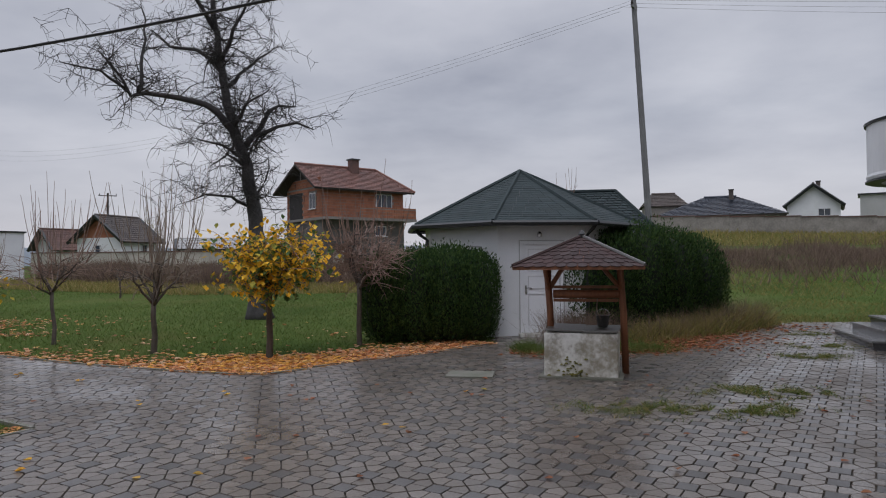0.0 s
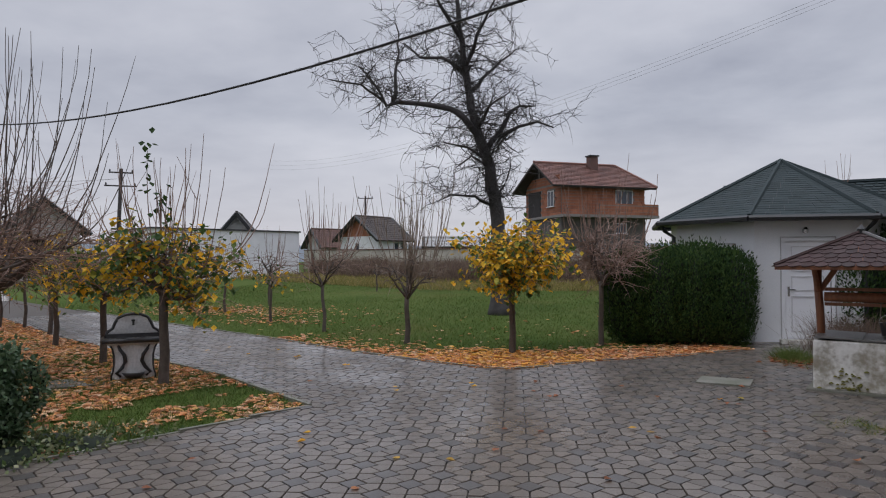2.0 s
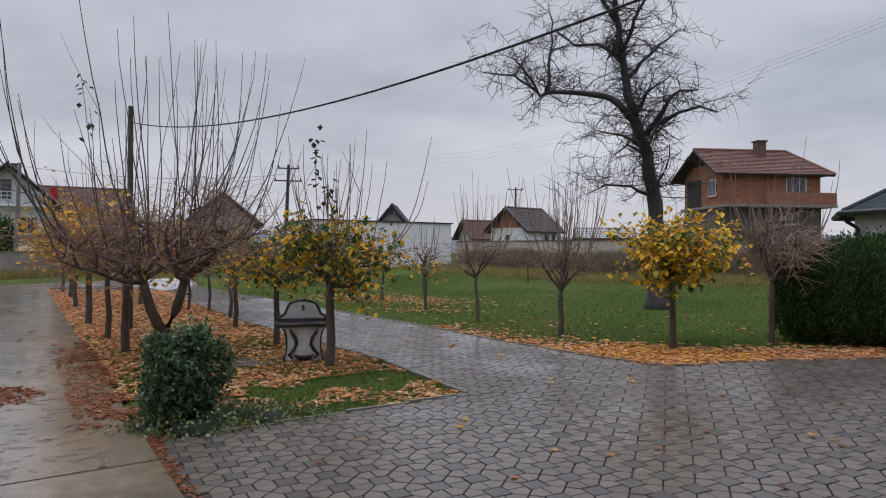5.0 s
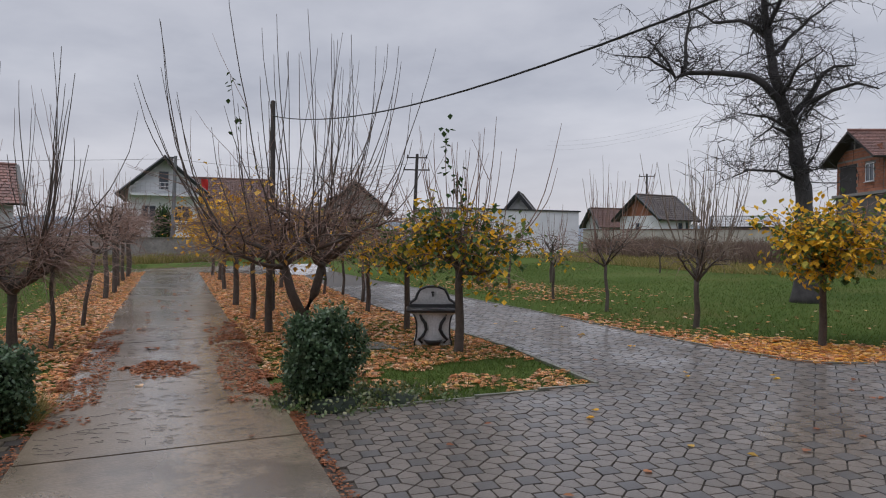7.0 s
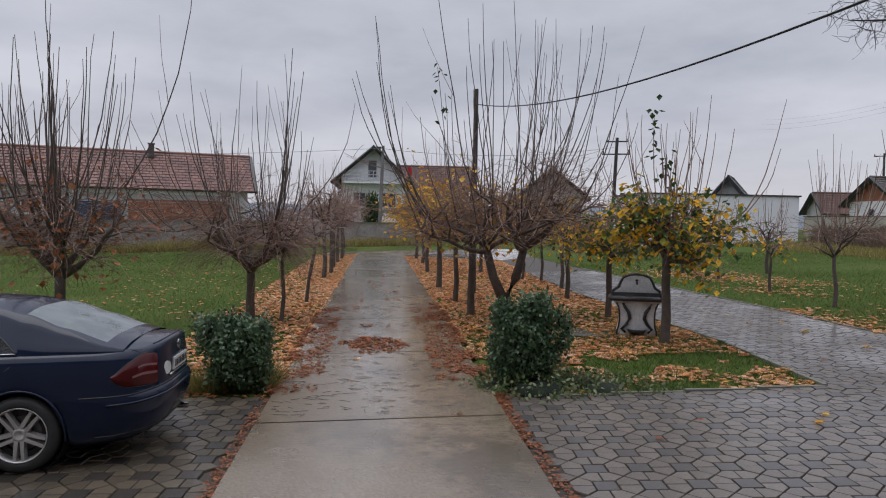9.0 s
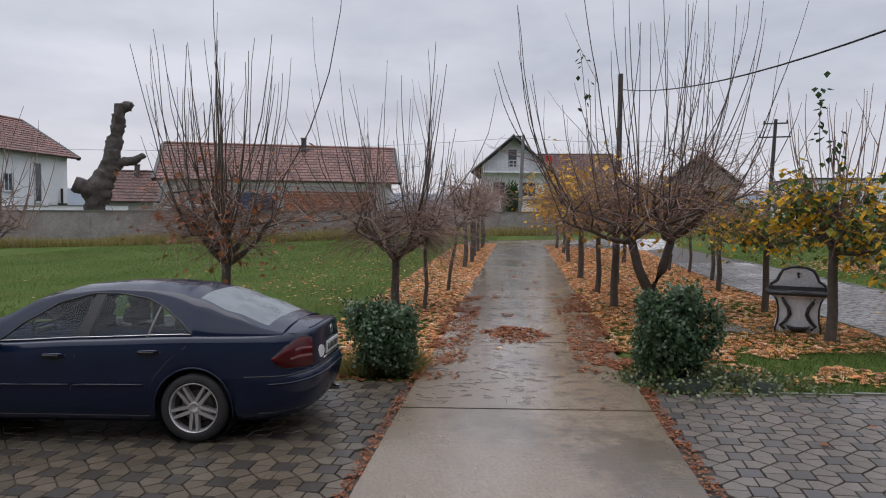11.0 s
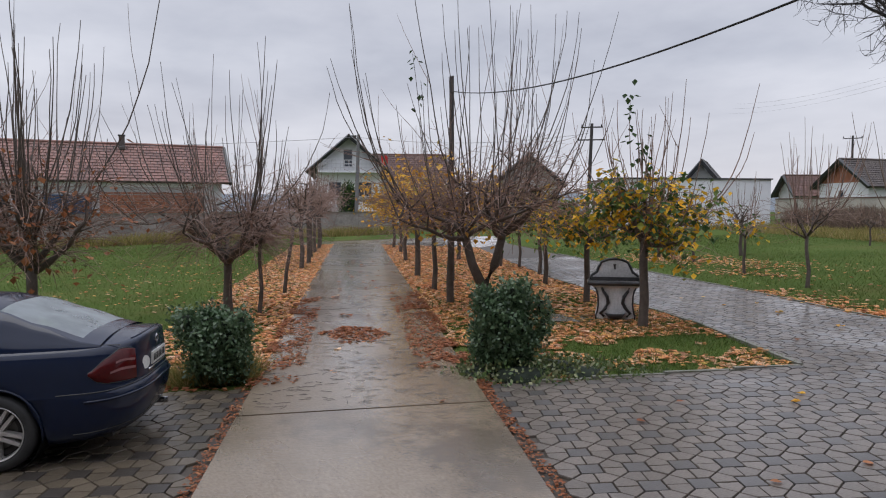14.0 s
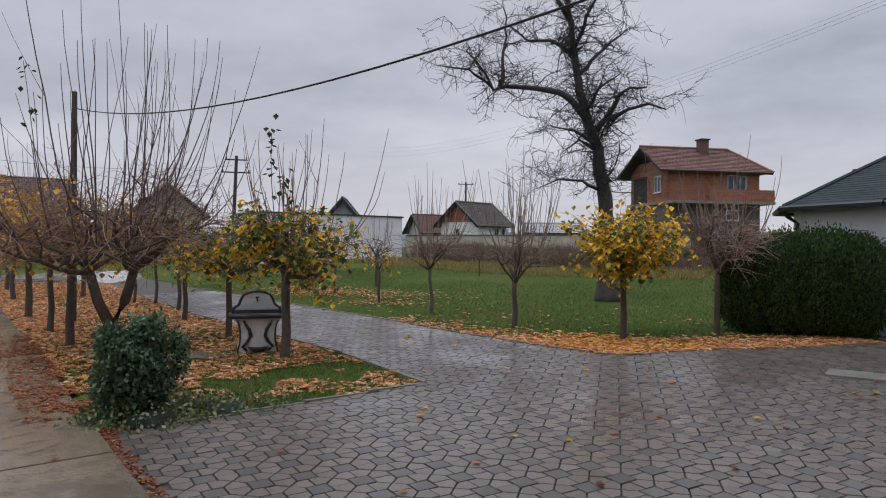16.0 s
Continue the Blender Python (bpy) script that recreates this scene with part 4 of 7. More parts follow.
span("overhead_cable", "thick black cable sagging over the yard", (bx, by, 5.34), (4.0, 3.0, 4.42), 0.824, 0.0125, M_CABLE)
zt = ground_z(px, py) + 12.4
for k in (-0.6, 0, 0.6):
    span("power_wire", "thin grey power line wire", (px - 0.7 + k, py, zt + 0.6 * k), (-62 + k, 92, 17.0 + k), 2.5, 0.006, M_WIRE)
    span("power_wire", "thin grey power line wire", (px - 0.7 + k, py, zt + 0.25 * k), (60 + k, 48, 19.5 + k), 0.4, 0.006, M_WIRE)
x, y = az(63.3, 55.5)
span("street_wire", "thin wire between street poles", (x, y, ground_z(x, y) + 7.4), (-62, -30, 7.0), 1.2, 0.014, M_WIRE)
span("street_wire", "thin wire between street poles", (x, y, ground_z(x, y) + 7.4), (*az(44.7, 58), 8.4), 0.6, 0.014, M_WIRE)
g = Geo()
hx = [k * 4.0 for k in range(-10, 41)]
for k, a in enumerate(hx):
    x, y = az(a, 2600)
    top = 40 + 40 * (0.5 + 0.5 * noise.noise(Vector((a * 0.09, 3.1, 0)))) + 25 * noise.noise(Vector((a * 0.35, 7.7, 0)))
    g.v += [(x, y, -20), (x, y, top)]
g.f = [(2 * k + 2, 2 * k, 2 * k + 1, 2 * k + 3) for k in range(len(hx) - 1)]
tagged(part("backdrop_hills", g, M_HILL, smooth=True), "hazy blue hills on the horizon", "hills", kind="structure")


# ---- the house behind the porch, which shades the yard ----
house_side = thing("wall_house", Matrix.Identity(4), "rendered front of the house behind the porch", "house wall", kind="structure")
HA = math.atan2(PN.y, PN.x)
hx, hy = pt(-14.0, 3.5)
part("facade", Geo().box((hx, hy, 3.4), (34, 8.0, 7.4), HA), M_CREAMWALL, house_side)
part("house_roof", Geo().box((hx, hy, 7.25), (35.5, 9.6, 0.3), HA), M_TILE_OLD, house_side)

x, y = az(60.7, 70)
flag = thing("flag", pose(x, y, ground_z(x, y)), "red flag hanging from a thin mast", "flag")
part("mast", Geo().tube([(0, 0, 0), (0, 0, 7.2)], 0.04, 6), M_POLE_C, flag)
cloth = Geo()
for i in range(9):
    for j in range(5):
        cloth.v.append((0.05 + 0.1 * math.sin(i * 0.9 + j), -0.05 - 0.16 * j * (1 - 0.03 * i), 6.9 - 0.26 * i))
cloth.f = [(i * 5 + j, i * 5 + j + 1, (i + 1) * 5 + j + 1, (i + 1) * 5 + j) for i in range(8) for j in range(4)]
part("cloth", cloth, M_RED, flag, smooth=True)


# ---- trees ----
rng = random.Random(7)


def wander(p, d, length, n, wob, pull):
    """Points of a bending branch; pull draws it towards a direction."""
    pts, d = [Vector(p)], Vector(d).normalized()
    for _ in range(n):
        d = (d + Vector((rng.gauss(0, wob), rng.gauss(0, wob), rng.gauss(0, wob))) + Vector(pull)).normalized()
        pts.append(pts[-1] + d * (length / n))
    return pts


def taper(r0, r1, n):
    return [r0 + (r1 - r0) * k / (n - 1) for k in range(n)]


def leaf(g, p, size, droop=0.5):
    """One bent leaf of four faces."""
    a = rng.uniform(0, 6.283)
    t = rng.uniform(0.15, 1.2) * droop
    d = Vector((math.cos(a) * math.cos(t), math.sin(a) * math.cos(t), -math.sin(t)))
    s = d.cross(Vector((0, 0, 1))).normalized() * size * 0.42
    up = s.cross(d).normalized() * size * 0.1
    p = Vector(p)
    m, e = p + d * size * 0.45, p + d * size
    g.add([p, m + s + up, m - up, m - s + up, e], [(0, 2, 1), (0, 3, 2), (1, 2, 4), (2, 3, 4)])


def pollard(x, y, label, trunk=1.5, r=0.07, crown=1.2, crown_h=1.3, limbs=6, twigs=90, shoots=18, shoot_h=2.0, leaves=0, leaf_mat_=None, fork=False, lean=(0.0, 0.0), low=0.0, leaf_size=0.13, pale=False, group="trees along the drive", tuft=0, rise=(0.2, 0.95), spread=1.0, limb=0.6, whip=0.012):
    """A topped tree: bent trunk, knotty limbs, a tangle of hanging twigs and upright whips."""
    t = thing("tree", place(x, y, 32 if fork else rng.uniform(0, 360), -0.05), label, "tree", group)
    head = Vector((lean[0], lean[1], trunk))
    tr, br, tw, lv, tf = Geo(), Geo(), Geo(), Geo(), Geo()
    stems = [head]
    if fork:
        f = Vector((lean[0] * 0.3, lean[1] * 0.3, trunk * 0.35))
        tr.tube([(0, 0, -0.05), f * 0.4, f], [r * 1.5, r * 1.3, r * 1.2], 9)
        stems = []
        for s in (-1, 1):
            e = head + Vector((0.36 * s, 0.13 * s, 0))
            tr.tube([f - Vector((0, 0, 0.06)), f.lerp(e, 0.4) + Vector((0.07 * s, 0, 0)), e], [r * 1.05, r * 0.9, r * 0.8], 9)
            stems.append(e)
    else:
        b = Vector((rng.gauss(0, 0.025), rng.gauss(0, 0.025), 0))
        r *= 0.88
        tr.tube([(0, 0, -0.05), (lean[0] * 0.1, lean[1] * 0.1, 0.12), head * 0.35 + b, head * 0.7 - b * 0.5, head], [r * 1.45, r * 1.12, r * 1.02, r * 0.92, r * 0.95], 9)
    tips = []
    for k in range(limbs):
        st = stems[k % len(stems)]
        a = 6.283 * k / limbs + rng.uniform(-0.4, 0.4)
        el = rng.uniform(*rise)
        L = crown * rng.uniform(0.6, 0.98)
        pts = wander(st - Vector((0, 0, rng.uniform(0, 0.15))), (math.cos(a) * math.cos(el), math.sin(a) * math.cos(el), math.sin(el)), L, 5, 0.16, (0, 0, 0.06))
        br.tube(pts, taper(r * limb, r * limb * 0.42, 6), 6)
        tips += pts[2:]
        for q in pts[2:]:
            if rng.random() < 0.8:
                p2 = wander(q, (rng.gauss(0, 1), rng.gauss(0, 1), rng.uniform(0.1, 1)), L * rng.uniform(0.35, 0.6), 4, 0.2, (0, 0, 0.03))
                br.tube(p2, taper(r * 0.26, r * 0.1, 5), 5)
                tips += p2[2:]
    for _ in range(twigs):
        q = rng.choice(tips)
        out = Vector((q.x - head.x, q.y - head.y, 0))
        out = out.normalized() if out.length > 0.05 else Vector((rng.gauss(0, 1), rng.gauss(0, 1), 0)).normalized()
        d = out * rng.uniform(0.2, 1.2) + Vector((rng.gauss(0, 0.7), rng.gauss(0, 0.7), rng.uniform(-0.35, 1.0)))
        pts = wander(q, d, crown * rng.uniform(0.35, 0.85), 6, 0.17, (0, 0, -0.06 - low))
        tw.tube(pts, taper(0.0085, 0.003, 7), 3, False)
        for z in pts[2:-1]:
            if rng.random() < 0.3:
                tw.tube(wander(z, (rng.gauss(0, 1), rng.gauss(0, 1), rng.gauss(0.2, 0.6)), crown * rng.uniform(0.15, 0.35), 3, 0.2, (0, 0, -0.03)), taper(0.005, 0.002, 4), 3, False)
        if leaves and rng.random() < 0.95:
            for _ in range(max(1, round(leaves / twigs))):
                z = pts[rng.randint(2, 6)]
                leaf(lv, z + Vector((rng.gauss(0, 0.07), rng.gauss(0, 0.07), rng.gauss(0, 0.07))), leaf_size * rng.uniform(0.6, 1.25), 1.1)
    for k in range(shoots):
        q = rng.choice(tips)
        s = Vector((q.x - head.x, q.y - head.y, 0)) / max(crown, 0.1) + Vector((rng.gauss(0, 0.12), rng.gauss(0, 0.12), 0))
        L = shoot_h * rng.uniform(0.5, 1.15)
        pts = wander(q, Vector((rng.gauss(0, 0.15), rng.gauss(0, 0.15), 0.8)) + s * rng.uniform(0.4, 1.3) * spread, L, 7, 0.055, (0, 0, 0.24))
        (br if whip > 0.013 else tw).tube(pts, taper(whip, whip * 0.32, 8), 4, False)
        if rng.random() < 0.3:
            tw.tube(wander(pts[3], (rng.gauss(0, 0.4), rng.gauss(0, 0.4), 1), L * 0.4, 4, 0.06, (0, 0, 0.1)), taper(0.007, 0.003, 5), 3, False)
        if k < tuft:
            for _ in range(16):
                z = pts[rng.randint(5, 7)]
                leaf(tf, z + Vector((rng.gauss(0, 0.08), rng.gauss(0, 0.08), rng.gauss(0, 0.15))), 0.12, 1.2)
    part("trunk", tr, M_BARK, t, smooth=True)
    tagged(part("branchwork", br, M_BARK, t, smooth=True), kind="stuff")
    tagged(part("twigwork", tw, M_TWIG_PALE if pale else M_TWIG, t), kind="stuff")
    if lv.v:
        tagged(part("foliage", lv, leaf_mat_ or M_LEAF_Y, t, "yellow and green autumn leaves"), kind="stuff")
    if tf.v:
        tagged(part("leaf_tuft", tf, M_LEAF_G, t, "green leaves left on the tallest whips"), kind="stuff")
    return t


BARE, YEL = "bare topped tree with tangled twigs and tall whips", "topped tree with yellow and green autumn leaves"
# beside the car and along the drive's left edge
pollard(-13.9, 0.75, "bare topped tree with dry brown leaf clumps", 1.3, 0.105, 1.75, 1.5, 9, 430, 56, 3.5, 260, M_LITTER_DARK, spread=1.9, limb=0.72, whip=0.0165, rise=(0.4, 1.15))
pollard(-14.4, 4.22, BARE, 1.2, 0.10, 1.75, 1.5, 10, 520, 50, 3.2, low=0.04, spread=1.8, limb=0.72, whip=0.015, rise=(0.35, 1.1))
pollard(-16.3, -3.6, BARE, 1.6, 0.06, 1.1, 1.2, 6, 80, 16, 2.2)
pollard(-13.8, 4.66, "thin bare young tree with crooked trunk", 1.7, 0.045, 0.9, 1, 5, 60, 6, 1.2, lean=(0.1, 0.0))
pollard(-16.8, 6.33, "thin bare young tree with crooked trunk", 1.8, 0.05, 1.0, 1, 6, 80, 8, 1.2, lean=(-0.25, 0.1))
for s, o in ((17.3, -1.9), (19.5, -1.8), (22.5, -1.9), (25.5, -1.9), (28.3, -1.85), (30.5, -1.9)):
    x, y = pt(s, o)
    pollard(x, y, "bare brown topped tree in a row", 2.0, 0.085, 1.25, 1.2, 8, 190, 10, 1.5, low=0.02)
# the strip between drive and paved lane
pollard(-11.15, 8.25, "large twin-stemmed bare tree with tall whips", 1.6, 0.10, 1.8, 1.7, 12, 540, 60, 3.7, fork=True, tuft=1, spread=1.25, limb=0.55, whip=0.014)
pollard(-12.45, 8.36, "topped tree with a few ochre leaves", 1.6, 0.085, 1.3, 1.2, 7, 170, 10, 1.5, 520, M_LEAF_O)
pollard(-14.6, 9.36, "topped tree with a few ochre leaves", 1.7, 0.07, 1.3, 1.2, 7, 170, 12, 1.6, 680, M_LEAF_O)
pollard(-17.7, 10.8, YEL, 1.7, 0.09, 1.5, 1.2, 8, 150, 10, 1.5, 1100, M_LEAF_O)
pollard(-21.7, 15.1, YEL, 1.7, 0.08, 1.4, 1.2, 6, 110, 6, 1.3, 1050, M_LEAF_O)
pollard(-22.9, 13.5, YEL, 1.8, 0.08, 1.4, 1.2, 6, 110, 8, 1.4, 1050, M_LEAF_O)
pollard(-27.0, 15.7, YEL, 1.8, 0.08, 1.5, 1.2, 6, 110, 8, 1.4, 1100, M_LEAF_O)
pollard(-30.2, 17.2, YEL, 1.8, 0.08, 1.5, 1.2, 6, 110, 8, 1.4, 1050, M_LEAF_O)
pollard(-18.3, 14.4, YEL, 1.6, 0.05, 1.1, 1.0, 5, 90, 5, 1.2, 540, M_LEAF_Y)
pollard(-17.6, 14.6, YEL, 1.6, 0.05, 1.1, 1.0, 5, 90, 5, 1.2, 450, M_LEAF_Y)
pollard(-15.5, 13.6, YEL, 1.45, 0.06, 1.15, 1.0, 6, 90, 8, 1.3, 720, M_LEAF_Y)
pollard(-13.6, 12.1, YEL, 1.4, 0.065, 1.1, 1.0, 6, 90, 6, 1.3, 720, M_LEAF_Y)
pollard(-10.52, 10.45, "small topped tree with drooping yellow leaves", 1.45, 0.07, 0.95, 1.0, 6, 110, 8, 1.5, 800, M_LEAF_Y)
pollard(-7.93, 9.13, "topped tree with yellow-green leaves beside the fountain", 1.55, 0.085, 1.08, 1.2, 9, 230, 34, 1.9, 1700, M_LEAF_Y, tuft=2, rise=(0.1, 1.3), leaf_size=0.12)
# on the lawn
pollard(-3.37, 13.52, "small topped tree thick with yellow leaves", 1.35, 0.07, 1.1, 1.2, 13, 300, 4, 0.7, 3700, M_LEAF_GOLD, leaf_size=0.118, rise=(0.2, 1.45), group="trees on the lawn")
pollard(-5.97, 14.4, "bare topped tree with fine upright whips", 1.15, 0.065, 1.0, 1.0, 8, 60, 46, 2.2, pale=True, rise=(0.7, 1.25), group="trees on the lawn")
pollard(-8.85, 15.85, "bare leaning young tree on the lawn", 1.3, 0.05, 1.15, 1.0, 7, 70, 28, 1.9, lean=(-0.1, 0.2), rise=(0.35, 1.1), group="trees on the lawn")
pollard(-11.45, 17.38, "thin young tree with a few yellow leaves", 1.15, 0.045, 0.7, 0.8, 5, 40, 8, 1.2, 60, M_LEAF_Y, group="trees on the lawn")
pollard(-15.1, 22.8, "thin bare young tree on the lawn", 1.3, 0.07, 0.9, 0.8, 5, 50, 10, 1.3, group="trees on the lawn")
pollard(-14.7, 19.6, "thin bare young tree on the lawn", 1.3, 0.05, 0.9, 0.8, 5, 50, 10, 1.3, 40, M_LEAF_O, group="trees on the lawn")
pollard(-16.8, 20.45, "thin bare young tree on the lawn", 1.3, 0.06, 0.9, 0.8, 5, 50, 8, 1.2, group="trees on the lawn")
pollard(-1.87, 15.15, "bare reddish tree with dense fine twigs", 1.4, 0.06, 1.15, 1.3, 10, 270, 34, 1.6, rise=(0.3, 1.2), group="trees on the lawn")
pollard(-14.0, 29.8, "low bare sapling before the brush", 0.9, 0.04, 0.8, 0.8, 5, 40, 5, 0.8, group="trees on the lawn")


def old_tree():
    """The tall old fruit tree: thick trunk, spreading limbs, a haze of twigs."""
    t = thing("old_tree", pose(-5.75, 21.0, 0.5, 0, 0, 15.3), "tall old bare tree with dark rugged trunk", "tree")
    limbs = [
        ([(0.1, 0, 0), (0.08, 0, 0.5), (0.06, 0.05, 1.6), (0.0, 0.1, 3.2), (-0.26, 0.1, 4.7), (-0.57, 0, 5.5), (-0.83, 0, 6.7), (-0.98, 0.1, 7.8), (-1.14, 0, 8.85), (-1.25, -0.1, 10), (-1.3, 0, 11.2)], 0.33, 0.035),
        ([(-0.5, 0, 5.45), (-1.0, -0.3, 6.05), (-1.4, -0.4, 6.3), (-2.1, -0.6, 6.4), (-2.96, -0.7, 6.48), (-3.3, -0.8, 6.35), (-3.5, -0.9, 6.8), (-4.1, -1.0, 7.5)], 0.125, 0.02),
        ([(-3.1, -0.75, 6.45), (-3.06, -0.6, 7.3), (-2.96, -0.4, 8.3), (-3.1, -0.3, 9.0)], 0.06, 0.02),
        ([(-3.4, -0.85, 6.5), (-4.0, -1.2, 6.9), (-4.9, -1.5, 7.0)], 0.05, 0.015),
        ([(-0.3, 0, 5.2), (0.1, 0.3, 5.7), (0.42, 0.4, 6.35), (0.7, 0.5, 6.55), (1.2, 0.6, 6.56)], 0.10, 0.025),
        ([(0.0, 0.2, 5.5), (0.68, 0.0, 5.8), (1.2, -0.2, 5.9), (1.7, -0.3, 5.7)], 0.08, 0.02),
        ([(-0.78, 0, 6.9), (-0.3, 0.4, 7.6), (0.1, 0.6, 8.0), (0.6, 0.7, 8.4)], 0.07, 0.018),
        ([(-0.98, 0.1, 7.7), (-0.6, -0.4, 8.5), (-0.1, -0.6, 9.4), (0.2, -0.7, 10.2)], 0.07, 0.018),
        ([(-0.95, 0.1, 7.5), (-1.7, 0.4, 8.1), (-2.4, 0.6, 8.2), (-3.0, 0.7, 8.7)], 0.08, 0.02),
        ([(-1.1, 0, 8.6), (-1.7, -0.5, 9.4), (-2.2, -0.8, 10.3)], 0.08, 0.02),
        ([(-0.08, 0.1, 3.3), (-0.68, -0.2, 3.65), (-1.4, -0.3, 3.7), (-1.8, -0.4, 3.5)], 0.06, 0.015),
        ([(-0.2, 0.1, 4.5), (-0.8, 0.2, 4.95), (-1.3, 0.3, 4.6)], 0.06, 0.015),
        ([(-0.3, 0, 4.8), (-0.9, -0.6, 5.1), (-1.6, -1.0, 5.2)], 0.06, 0.015),
        ([(-0.6, 0, 5.7), (-0.2, -0.8, 6.3), (0.4, -1.2, 6.6)], 0.07, 0.015),
        ([(-0.1, 0, 3.6), (0.35, 0.1, 4.2), (0.4, 0.1, 4.9)], 0.05, 0.015),
    ]
    tr, br, tw = Geo(), Geo(), Geo()
    for k, (pts, r0, r1) in enumerate(limbs):
        P = [Vector(p) for p in pts]
        fine = []
        for a, b in zip(P[:-1], P[1:]):
            m = max(2, int((b - a).length / 0.25))
            for j in range(m):
                fine.append(a.lerp(b, j / m) + Vector((rng.gauss(0, 0.025), rng.gauss(0, 0.025), 0)) * (1 if k else 0.6))
        fine.append(P[-1])
        n = len(fine)
        rad = [r0 + (r1 - r0) * (i / (n - 1)) ** (0.75 if k == 0 else 1) for i in range(n)]
        if k == 0:
            rad = [r * (1 + 0.35 * max(0, 1 - p.z / 0.9) ** 2) * rng.uniform(0.95, 1.06) for r, p in zip(rad, fine)]
        (tr if k == 0 else br).tube(fine, rad, 12 if k == 0 else 8)
        for i, q in enumerate(fine):
            z = q.z
            if k == 0 and z < 3.4:
                continue
            for _ in range(3 if k else 4):
                if rng.random() < 0.62:
                    d = Vector((rng.gauss(0, 1), rng.gauss(0, 1), rng.gauss(0.25, 0.7)))
                    L = rng.uniform(0.5, 1.7) * (1.0 if k else 0.9)
                    p1 = wander(q, d, L, 6, 0.2, (0, 0, 0.03))
                    br.tube(p1, taper(min(0.021, rad[i] * 0.4), 0.005, 7), 4, False)
                    for w in p1[1:]:
                        for _ in range(3):
                            if rng.random() < 0.72:
                                p2 = wander(w, (rng.gauss(0, 1), rng.gauss(0, 1), rng.gauss(0.1, 0.8)), rng.uniform(0.25, 0.8), 4, 0.22, (0, 0, 0))
                                tw.tube(p2, taper(0.0085, 0.003, 5), 3, False)
    part("trunk", tr, M_OLDBARK, t, smooth=True)
    tagged(part("branchwork", br, M_OLDTWIG, t, smooth=True), kind="stuff")
    tagged(part("twigwork", tw, M_OLDTWIG, t), kind="stuff")


old_tree()


def stump_tree():
    """The lopped willow behind the wall."""
    x, y = az(95.0, 61)
    t = thing("lopped_tree", pose(x, y, 0, 0, 0, 90), "lopped old tree trunk with broken stub limbs", "tree")
    g = Geo()

    def limb(line, radii, n=14):
        pts, rad = [], []
        for (p, q), (r0, r1) in zip(zip(line[:-1], line[1:]), zip(radii[:-1], radii[1:])):
            for k in range(8):
                pts.append(Vector(p).lerp(Vector(q), k / 8))
                rad.append((r0 + (r1 - r0) * k / 8) * rng.uniform(0.96, 1.05))
        g.tube(pts + [Vector(line[-1])], rad + [radii[-1]], n)

    limb([(-0.7, 0, 0), (-0.6, 0, 2.2), (-0.3, 0, 3.6), (0.2, 0.1, 4.8), (0.6, 0, 6.2), (0.9, 0.1, 7.6), (1.15, 0, 9.0), (1.2, 0.1, 10.1)], [0.95, 0.85, 1.0, 0.75, 0.58, 0.5, 0.46, 0.46])
    limb([(0.3, 0, 4.9), (1.3, -0.2, 5.6), (2.3, -0.3, 5.8), (2.9, -0.3, 6.3)], [0.5, 0.38, 0.32, 0.2], 9)
    limb([(-0.3, 0, 2.6), (-1.3, -0.3, 3.6), (-2.0, -0.3, 3.9)], [0.8, 0.65, 0.6], 10)
    limb([(1.2, 0, 9.6), (1.75, -0.1, 10.0), (2.1, -0.1, 9.9)], [0.42, 0.38, 0.3], 8)
    for k, v in enumerate(g.v):
        v = Vector(v)
        w = Vector((noise.noise(v * 1.6), noise.noise(v * 1.6 + Vector((9, 0, 0))), 0.5 * noise.noise(v * 1.6 + Vector((0, 9, 0)))))
        g.v[k] = tuple(v + w * 0.2 + Vector((noise.noise(v * 5), noise.noise(v * 5 + Vector((4, 0, 0))), 0)) * 0.16)
    part("trunk", g, M_STUMP, t, smooth=True)


stump_tree()


